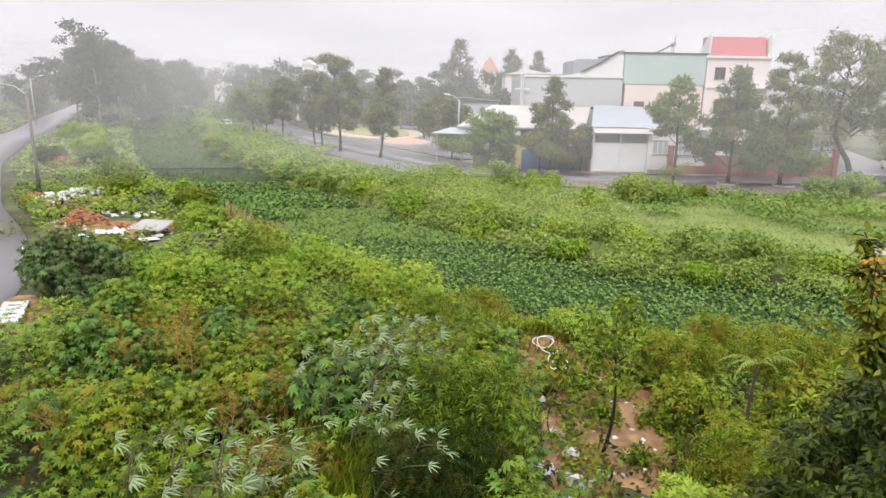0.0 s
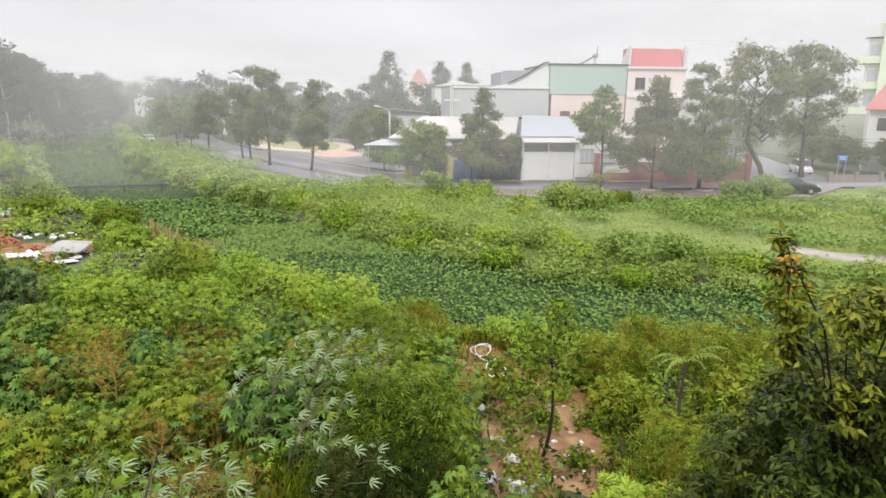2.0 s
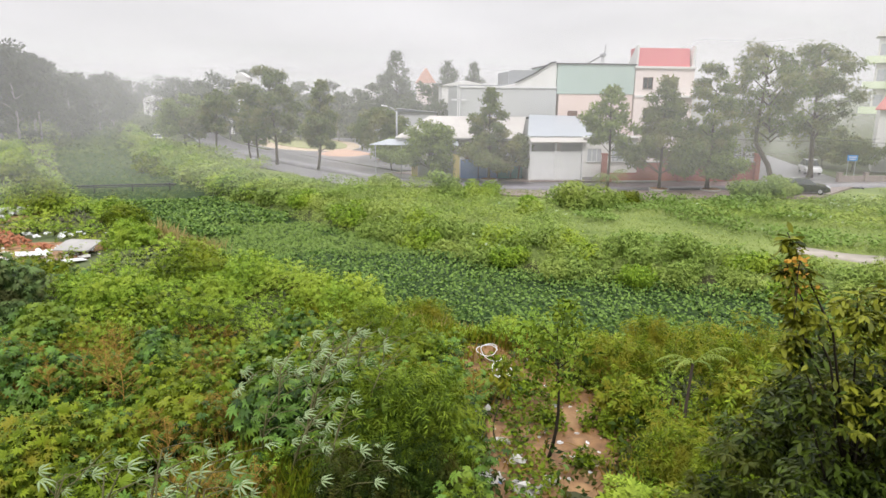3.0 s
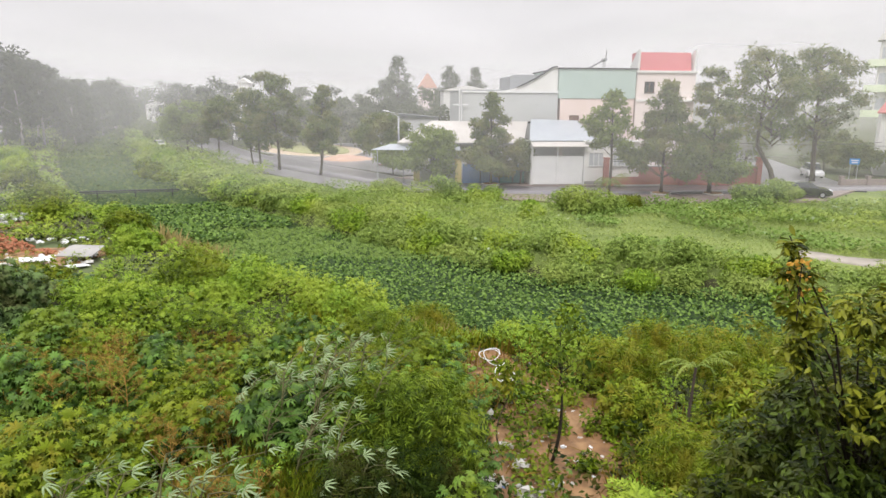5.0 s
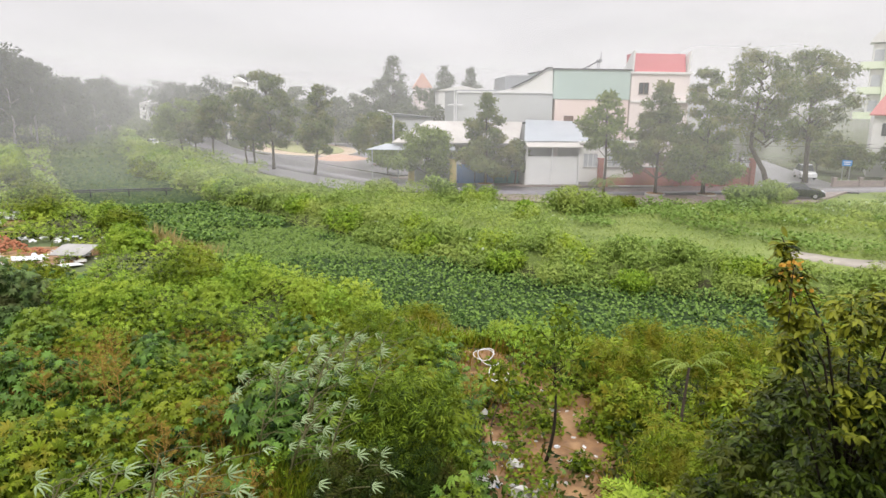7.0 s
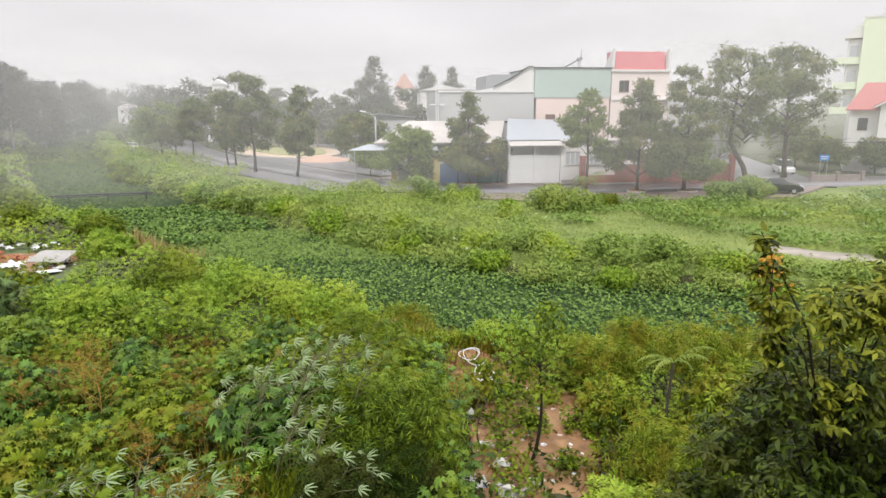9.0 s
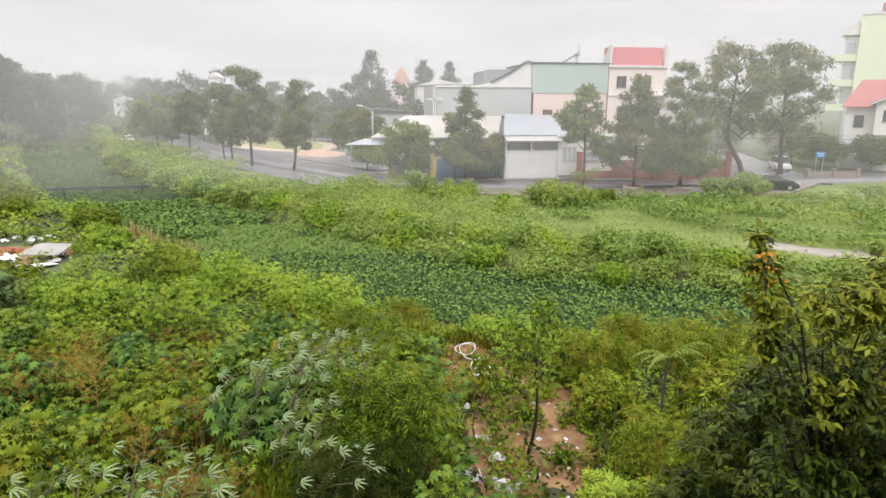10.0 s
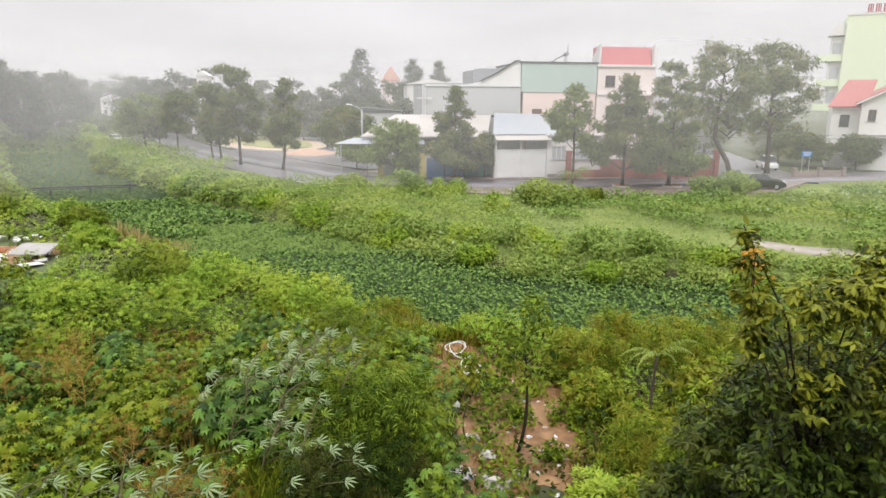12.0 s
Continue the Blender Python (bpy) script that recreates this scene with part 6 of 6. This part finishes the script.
def dried_weed(x, y, tall, seed):
    """A dead weed: a bare stem with rising side stalks and shrivelled heads."""
    r2 = np.random.default_rng(seed)
    t = thing("dried_weed", pose(x, y, float(height(np.array([x]), np.array([y]))[0]) - 0.03), "dried orange-brown weed with branching seed stalks", "weed", "dried weeds")
    s2, P, D = Solid().tube([(0, 0, 0), (0.05, 0, tall * 0.5), (0.02, 0.03, tall)], [0.016, 0.012, 0.005], 5), [], []
    for k in range(16):
        q = 0.35 + 0.6 * k / 16
        a = k * 2.4 + r2.uniform(-0.3, 0.3)
        ln = tall * 0.42 * (1.15 - q)
        root = Vector((0.04, 0.01, tall * q))
        tip = root + Vector((math.cos(a) * ln, math.sin(a) * ln, ln * r2.uniform(0.5, 1.0)))
        part("stalk", Solid().tube([root, root.lerp(tip, 0.5) - Vector((0, 0, 0.02)), tip], [0.008, 0.007, 0.004], 4), DRY_STALK, t)
        for j in range(4):
            P.append(tuple(root.lerp(tip, 0.4 + 0.18 * j)))
            D.append((r2.normal(), r2.normal(), 0.8))
    part("stem", s2, DRY_STALK, t)
    part("foliage", leaf_mesh("foliage", LEAF_DRY, r2, np.array(P), np.array(D), 0.13, "spray", lean=0.8), LEAF_DRY, t)


for k, (x, y, tall) in enumerate(((-8.0, 19.0, 2.3), (-8.6, 18.2, 2.1), (-7.3, 17.5, 2.2), (-9.3, 17.6, 1.9), (-7.9, 18.0, 2.4), (-3.4, 11.9, 1.9), (-3.9, 12.4, 1.7), (-2.7, 12.3, 1.8), (-8.9, 13.2, 2.0), (-5.0, 14.0, 1.9), (6.6, 17.8, 1.5), (2.4, 16.6, 1.8))):
    dried_weed(x, y, tall, 800 + k)

# ---- bare trodden earth with rubbish ----
def soil_sheet(name, cx, cy, rx, ry, mat, label, seed):
    n, m = 30, 8
    v, f = [(cx, cy, float(height(np.array([cx]), np.array([cy]))[0]) + 0.05)], []
    r2 = np.random.default_rng(seed)
    wob = [1 + 0.16 * math.sin(3 * a + seed) + 0.1 * math.sin(7 * a) for a in np.linspace(0, 2 * math.pi, n, endpoint=False)]
    for i in range(1, m + 1):
        q = i / m
        for k in range(n):
            a = 2 * math.pi * k / n
            x, y = cx + rx * q * wob[k] * math.cos(a), cy + ry * q * wob[k] * math.sin(a)
            v.append((x, y, float(height(np.array([x]), np.array([y]))[0]) + (0.05 + r2.uniform(0, 0.07) if i < m else -0.06)))
    for k in range(n):
        f.append((0, 1 + k, 1 + (k + 1) % n))
    for i in range(m - 1):
        for k in range(n):
            f.append((1 + i * n + k, 1 + (i + 1) * n + k, 1 + (i + 1) * n + (k + 1) % n, 1 + i * n + (k + 1) % n))
    tagged(new(name, Solid().add(v, f).mesh(name, mat, smooth=True)), label, "ground", kind="structure")


soil_sheet("bare_earth", 3.3, 14.8, 0.85, 3.0, SOIL, "narrow strip of bare earth strewn with rubble", 9)
soil_sheet("bare_earth", 5.0, 17.0, 1.9, 4.0, SOIL, "bare reddish trodden earth between bushes", 2)
soil_sheet("tip_earth", -20.2, 39.2, 4.2, 3.0, SOIL, "bare earth under the rubbish tip", 5)
soil_sheet("tip_earth", -28.6, 49.6, 2.2, 2.6, SOIL, "bare earth under the heap by the road", 7)
soil_sheet("tip_earth", -16.8, 23.4, 1.9, 2.7, SOIL, "bare earth at the roadside", 8)


def ground_z(x, y):
    return float(height(np.array([x]), np.array([y]))[0])


def scrap(name, x, y, size, mat, label, seed, flat=0.35, group="", lift=0.0, category="rubbish"):
    """A crumpled bag, lump or sheet: an uneven folded form."""
    r2 = np.random.default_rng(seed)
    bm = bmesh.new()
    bmesh.ops.create_icosphere(bm, subdivisions=2, radius=size / 2)
    sx, sy = r2.uniform(0.5, 1.5), r2.uniform(0.4, 1.0)
    for q in bm.verts:
        n3 = noise.noise(q.co * (3.0 / size) + Vector((seed, 0, 0)))
        q.co *= (1 + 0.6 * n3) * r2.uniform(0.55, 1.35)
        q.co.x *= sx
        q.co.y *= sy
        q.co.z = max(q.co.z * flat, -size * flat * 0.25)
    me = bpy.data.meshes.new(name)
    bm.to_mesh(me)
    bm.free()
    me.materials.append(mat)
    ob = new(name, me)
    ob.matrix_basis = pose(x, y, ground_z(x, y) + 0.06 + lift + size * flat * 0.2, 0, 0, r2.uniform(0, 360))
    tagged(ob, label, category, group)


def sheet(name, x, y, w, d, th, mat, label, rot, tilt=4, group="", lift=0.0, category="board"):
    """A board or slab with broken corners, lying on the ground."""
    cut = 0.12 * min(w, d)
    poly = [(-w / 2 + cut, -d / 2), (w / 2, -d / 2), (w / 2, d / 2 - cut * 1.4), (w / 2 - cut, d / 2), (-w / 2, d / 2), (-w / 2, -d / 2 + cut)]
    ob = new(name, Solid().prism(poly, "z", 0, th).mesh(name, mat, bevel=min(0.008, th / 4)))
    ob.matrix_basis = pose(x, y, ground_z(x, y) + 0.1 + lift + 0.5 * w * abs(math.sin(radians(tilt))), 0, tilt, rot)
    tagged(ob, label, category, group)


rd = np.random.default_rng(31)
TIP = "rubbish on the tip"
for k in range(95):
    q, w = rd.uniform(0, 1), rd.normal(0, 0.55)
    x, y = -29.8 + 2.3 * q + 0.6 * w, 47.6 + 5.0 * q - 0.4 * w
    scrap("plastic_scrap", x, y, rd.uniform(0.25, 0.75), PLASTIC_WHITE if k % 3 else PLASTER_SCRAP, "jagged white scrap of plastic and plaster on the heap", k, 0.6, TIP, lift=rd.uniform(0, 0.7) * max(0, 1 - abs(w)))
for k in range(40):
    x, y = rd.normal(-18.9, 1.5), rd.normal(37.8, 1.1)
    scrap("plaster_lump", x, y, rd.uniform(0.15, 0.5), PLASTIC_WHITE if k % 2 else PLASTER_SCRAP, "white scrap of broken plaster and plastic", 100 + k, 0.5, TIP)
for k in range(16):
    x, y = max(rd.normal(-24.3, 0.5), -25.2), rd.normal(40.6, 0.6)
    scrap("plastic_scrap", x, y, rd.uniform(0.25, 0.55), PLASTIC_WHITE, "crumpled white plastic scrap by the bricks", 140 + k, 0.55, TIP)
for k in range(12):
    x, y = rd.normal(-21.6, 1.5), rd.normal(43.2, 0.4)
    scrap("plastic_scrap", x, y, rd.uniform(0.25, 0.6), PLASTIC_WHITE, "white plastic scrap in the grass by the tip", 160 + k, 0.5, TIP, lift=0.15)
sheet("board", -17.6, 38.3, 1.5, 2.1, 0.06, CONCRETE, "large grey-white board lying on the tip", 80, -13, lift=0.25)
sheet("board", -19.9, 37.8, 1.6, 1.1, 0.05, PLASTIC_WHITE, "white board lying on the tip", 30, 6)
sheet("board", -18.6, 36.8, 1.7, 0.3, 0.04, BROWN_WOOD, "dark plank lying on the tip", -10, 3)
sheet("board", -17.0, 36.4, 1.1, 0.7, 0.04, PLASTIC_WHITE, "small white board on the tip", 50, 5)
sheet("board", -20.8, 36.6, 1.2, 0.5, 0.04, PLASTER_SCRAP, "broken grey board on the tip", -30, 5)
sheet("board", -25.6, 45.9, 3.4, 0.4, 0.06, BROWN_WOOD, "long dark plank beside the bricks", -8, 3)
sheet("board", -14.1, 33.2, 0.9, 0.16, 0.05, LEAF_STRAW, "short pale plank in the weeds", 10, 4, lift=0.5)

def brick_heap(x0, y0, sx, sy, top, n, label, seed):
    """A heap of broken bricks, brick by brick."""
    r2 = np.random.default_rng(seed)
    t = thing("brick_heap", pose(x0, y0, ground_z(x0, y0) + 0.05), label, "brick heap")
    core = Solid()
    m = 14
    core.add([(0, 0, top * 0.8)] + [(sx * 0.9 * math.cos(2 * math.pi * k / m), sy * 0.9 * math.sin(2 * math.pi * k / m), -0.1) for k in range(m)], [(0, 1 + k, 1 + (k + 1) % m) for k in range(m)] + [tuple(range(1, m + 1))[::-1]])
    part("earth_core", core, SOIL, t)
    meshes = [Solid().box(-a / 2, a / 2, -0.05, 0.05, -0.035, 0.035).mesh("brick", BRICK_RUBBLE, bevel=0.006) for a in (0.2, 0.14, 0.1)]
    for k in range(n):
        a, q = r2.uniform(0, 2 * math.pi), math.sqrt(r2.uniform(0, 1))
        ob = new("brick", meshes[k % 3])
        ob.parent = t
        ob.matrix_basis = pose(sx * q * math.cos(a), sy * q * math.sin(a), top * (1 - q) + r2.uniform(-0.03, 0.08), r2.uniform(-40, 40), r2.uniform(-40, 40), r2.uniform(0, 360)) @ Matrix.Scale(1.25, 4)


brick_heap(-23.2, 40.9, 1.6, 1.5, 0.95, 190, "heap of broken orange bricks by the road", 41)
brick_heap(-31.3, 49.0, 1.2, 1.0, 0.5, 80, "small heap of broken red bricks", 42)
brick_heap(-42.5, 71.5, 2.0, 1.2, 1.3, 90, "orange brick heap behind the lamp post", 43)
brick_heap(-20.6, 40.0, 0.8, 0.6, 0.25, 50, "scattered broken bricks on the tip", 44)

def door_frame():
    """A discarded white slatted frame on the roadside."""
    t = thing("door_frame", pose(-16.5, 23.5, ground_z(-16.5, 23.5) + 0.25, 3, 3, 117), "discarded white slatted frame lying at the roadside", "frame")
    for yy in (-0.34, 0.34):
        part("stile", Solid().box(-1.55, 1.55, yy - 0.1, yy + 0.1, 0, 0.07), PLASTIC_WHITE, t, bevel=0.006)
    for k in range(5):
        x = -1.3 + k * 0.65
        part("rail", Solid().box(x - 0.2, x + 0.2, -0.24, 0.24, 0.01, 0.06), PLASTIC_WHITE, t, bevel=0.006)


door_frame()
for k in range(9):
    scrap("rubble_stone", rd.normal(-18.4, 0.8), rd.normal(24.6, 0.8), rd.uniform(0.15, 0.4), BRICK_RUBBLE if k % 2 else PLASTER_SCRAP, "lump of rubble beside the white frame", 180 + k, 0.6, "roadside rubble")
for k in range(96):
    x, y = (rd.normal(3.35, 0.4), rd.normal(14.6, 1.4)) if k % 2 else (rd.normal(5.0, 0.8), rd.normal(16.4, 2.0))
    scrap("litter", x, y, rd.uniform(0.06, 0.2), BLUE_PANEL if k == 3 else (PLASTIC_WHITE if k % 3 == 0 else PLASTER_SCRAP), "crumpled litter on the bare earth", 200 + k, 0.4, "litter on the earth")
for k, (x, y, q) in enumerate(((2.9, 17.2, 0.5), (3.3, 14.6, 0.5), (3.2, 13.3, 0.6), (2.8, 12.6, 0.55), (3.9, 13.6, 0.5), (3.1, 15.6, 0.4), (2.6, 13.8, 0.4), (3.5, 12.3, 0.45))):
    scrap("stone", x, y, q, PLASTER_SCRAP, "pale stone block on the bare earth", 250 + k, 0.6, "stones", category="stone")


def rope_coil():
    c = bpy.data.curves.new("rope_coil", "CURVE")
    c.dimensions, c.bevel_depth, c.bevel_resolution, c.resolution_u = "3D", 0.013, 1, 4
    sp = c.splines.new("NURBS")
    pts = []
    for k in range(44):
        a, q = k * 0.6, k / 43
        rad = (0.36 - 0.1 * q) * (1 - 0.25 * math.sin(k * 0.9))
        run = min(max((q - 0.4) / 0.2, 0), 1)
        # lifted and tipped up above the bare earth to fit the camera's view
        pts.append((3.55 + 0.2 * run + rad * math.cos(a), 21.0 - 1.9 * run + rad * 0.9 * math.sin(a), 0.48 + 0.05 * math.sin(k * 1.3) + 0.05 * run + 0.35 * rad * math.sin(a), 1))
    sp.points.add(len(pts) - 1)
    for p, q in zip(sp.points, pts):
        p.co = q
    sp.use_endpoint_u = True
    c.materials.append(PLASTIC_WHITE)
    tagged(new("rope_coil", c), "loose coil of white rope, raised to show from camera", "rope")


rope_coil()
soil_sheet("bare_earth", 3.5, 20.8, 0.95, 2.1, SOIL, "bare reddish earth under the white rope", 12)

# ---- street furniture ----
def lamp_post(x, y, tall, arm, label, turn=0.0, pole_mat=DARK_CONCRETE):
    t = thing("street_lamp", pose(x, y, 0, 0, 0, turn), label, "street lamp", "street lamps")
    part("pole", Solid().tube([(0, 0, -0.1), (0, 0, tall * 0.5), (0, 0, tall)], [0.16, 0.13, 0.1], 10), pole_mat, t, smooth=True)
    a = part("arm", Solid().tube([(0, 0, tall - 0.3), (arm * 0.4, 0, tall + 0.35), (arm, 0, tall + 0.55)], [0.05, 0.045, 0.04], 6), GREY_METAL, t)
    part("lamp_head", Solid().prism([(arm - 0.1, tall + 0.5), (arm + 0.75, tall + 0.62), (arm + 0.7, tall + 0.76), (arm, tall + 0.68)], "y", -0.14, 0.14), WHITE_METAL, a, bevel=0.02)
    return t


lamp_post(-32.5, 51.6, 8.1, 2.2, "grey concrete lamp post by the road", 180)
lamp_post(1.8, 89.0, 7.3, 1.3, "white-headed street lamp above a tree", 180, GREY_METAL)
lamp_post(-82, 132, 9.0, 2.0, "thin lamp post among roadside trees", 0, GREY_METAL)


def footbridge():
    """The dark pipe that crosses the canal."""
    t = thing("pipe_bridge", O, "dark pipe bridge low across the canal", "bridge")
    part("pipe", Solid().tube([(-34.4, 70.0, -0.3), (-28, 71.3, -0.24), (-22.4, 72.5, -0.3)], [0.085, 0.085, 0.085], 8), DARK_METAL, t, smooth=True)
    part("pipe", Solid().tube([(-34.4, 69.6, -0.44), (-28, 70.9, -0.38), (-22.4, 72.1, -0.44)], [0.05, 0.05, 0.05], 8), DARK_METAL, t, smooth=True)
    for q in (0.05, 0.35, 0.65, 0.95):
        x, y = -34.4 + 12 * q, 69.8 + 2.5 * q
        part("post", Solid().tube([(x, y, -1.4), (x, y, -0.12)], [0.07, 0.06], 6), DARK_METAL, t)


footbridge()


def canal_bridge():
    """The low bridge far up the canal with its white railing."""
    t = thing("canal_bridge", pose(-100, 236, 0, 0, 0, 12), "low concrete bridge with white railing over the canal", "bridge")
    part("deck", Solid().box(-13, 9, -1.5, 1.5, 0.1, 0.5), CONCRETE, t)
    for k in range(12):
        part("post", Solid().box(-12 + 1.7 * k, -11.6 + 1.7 * k, -1.4, -1.1, 0.5, 2.0), WHITE_METAL, t)
    for z in (1.1, 1.8):
        part("rail", Solid().box(-12, 8, -1.42, -1.3, z, z + 0.14), WHITE_METAL, t)


canal_bridge()


def car(x, y, turn, paint, label, tall=1.46, long=4.5, glass=DARK_GLASS, name="car"):
    """A saloon car, its nose towards its own +x."""
    t = thing(name, pose(x, y, 0.16, 0, 0, turn), label, "car")
    h, w = long / 2, 0.88
    side = [(-h, 0.35), (-h + 0.05, 0.75), (-h + 0.15, 0.95), (-h + 0.8, 1.0), (h - 1.25, 0.98), (h - 0.4, 0.86), (h - 0.05, 0.7), (h, 0.35), (h - 0.3, 0.22), (-h + 0.3, 0.22)]
    part("body", Solid().prism(side, "y", -w, w), paint, t, bevel=0.05, smooth=False)
    cab = [(-h + 0.55, 0.99), (-h + 1.15, tall - 0.06), (-h + 1.5, tall), (0.15, tall), (0.45, tall - 0.06), (h - 1.2, 0.98)]
    v = [(p[0], s * (w - 0.06 - 0.18 * (p[1] - 0.98) / (tall - 0.98)), p[1]) for s in (-1, 1) for p in cab]
    m = len(cab)
    f = [tuple(range(m)), tuple(range(m, 2 * m))[::-1]] + [(i, m + i, m + (i + 1) % m, (i + 1) % m) for i in range(m)]
    part("cabin", Solid().add(v, f), glass, t, bevel=0.03)
    part("roof", Solid().prism([(-h + 1.1, tall - 0.05), (-h + 1.5, tall + 0.015), (0.15, tall + 0.015), (0.48, tall - 0.06)], "y", -w + 0.24, w - 0.24), paint, t, bevel=0.02)
    for sx in (-1, 1):
        for sy in (-1, 1):
            wx = sx * (h - 0.85)
            wheel = part("wheel", Solid().tube([(wx, sy * (w - 0.2), 0.3), (wx, sy * (w + 0.02), 0.3)], [0.31, 0.31], 18), RUBBER, t)
            part("rim", Solid().tube([(wx, sy * (w + 0.0), 0.3), (wx, sy * (w + 0.03), 0.3)], [0.2, 0.18], 12), GREY_METAL, wheel)
    for sy in (-0.62, 0.62):
        part("headlight", Solid().box(h - 0.2, h - 0.02, sy - 0.18, sy + 0.18, 0.62, 0.78), LAMP_LENS, t, bevel=0.02)
        part("tail_light", Solid().box(-h - 0.01, -h + 0.1, sy - 0.16, sy + 0.16, 0.68, 0.84), RED_PAINT, t, bevel=0.02)
    part("bumper", Solid().box(h - 0.12, h + 0.04, -w + 0.1, w - 0.1, 0.3, 0.48), paint, t, bevel=0.03)
    part("number_plate", Solid().box(h + 0.042, h + 0.055, -0.24, 0.24, 0.36, 0.46), PLASTIC_WHITE, t)
    return t


car(41.2, 60.4, -28, BLACK_PAINT, "black saloon car parked at the kerb")
car(53.4, 77.5, -110, WHITE_PAINT, "white car with red lamps in the side street", tall=1.75, long=4.4)
car(-44.5, 134, -60, WHITE_PAINT, "white car parked beyond the trees")


def road_sign():
    t = thing("road_sign", pose(56.4, 74.2, 0, 0, 0, -20), "small blue road sign on a thin post", "road sign")
    part("post", Solid().tube([(-0.4, 0, 0), (-0.4, 0, 2.7)], [0.04, 0.04], 6).tube([(0.4, 0, 0), (0.4, 0, 2.7)], [0.04, 0.04], 6), GREY_METAL, t)
    part("panel", Solid().box(-0.55, 0.55, -0.06, -0.03, 2.0, 2.7), BLUE_SIGN, t, bevel=0.01)
    part("lettering", Solid().box(-0.42, 0.42, -0.072, -0.06, 2.42, 2.52).box(-0.34, 0.34, -0.072, -0.06, 2.17, 2.27), PLASTIC_WHITE, t, "white bars of lettering")


road_sign()


def garden_wall():
    t = thing("garden_wall", O, "low weathered plaster wall with short pillars", "wall")
    part("panel", Solid().box(51.5, 57.6, 69.2, 69.4, 0, 0.8), PAVING, t)
    for x in (51.4, 54.6, 57.7):
        part("pillar", Solid().box(x - 0.2, x + 0.2, 69.08, 69.52, 0, 1.1).box(x - 0.25, x + 0.25, 69.03, 69.57, 1.1, 1.18), PAVING, t)


garden_wall()


def tree_ring(x, y, rad):
    t = thing("tree_ring", pose(x, y, 0.1), "round kerbed bed of earth at a street tree", "planter", "tree beds")
    ring = lambda q: [(q * math.cos(2 * math.pi * k / 20), q * math.sin(2 * math.pi * k / 20)) for k in range(20)]
    part("kerb", Solid().prism(ring(rad), "z", -0.1, 0.2), KERB, t)
    part("earth", Solid().prism(ring(rad - 0.14), "z", 0.0, 0.23), SOIL, t)


for x, y in ((27.6, 63.0), (32.8, 62.5), (-0.4, 94.5), (11.6, 71.4)):
    tree_ring(x, y, 1.0)


def cable(a, b, sag, label, z=None):
    t = Solid()
    pts = [Vector(a).lerp(Vector(b), q / 14) - Vector((0, 0, sag * 4 * (q / 14) * (1 - q / 14))) for q in range(15)]
    ob = new("cable", t.tube(pts, [0.035] * 15, 4).mesh("cable", DARK_METAL))
    tagged(ob, label, "cable", "overhead cables")


cable((40.5, 66.5, 5.9), (76, 74.6, 4.6), 0.9, "dark overhead cable slung along the street")
cable((31.2, 79.6, 5.5), (60, 74.8, 4.6), 0.8, "dark overhead cable slung to the villa")
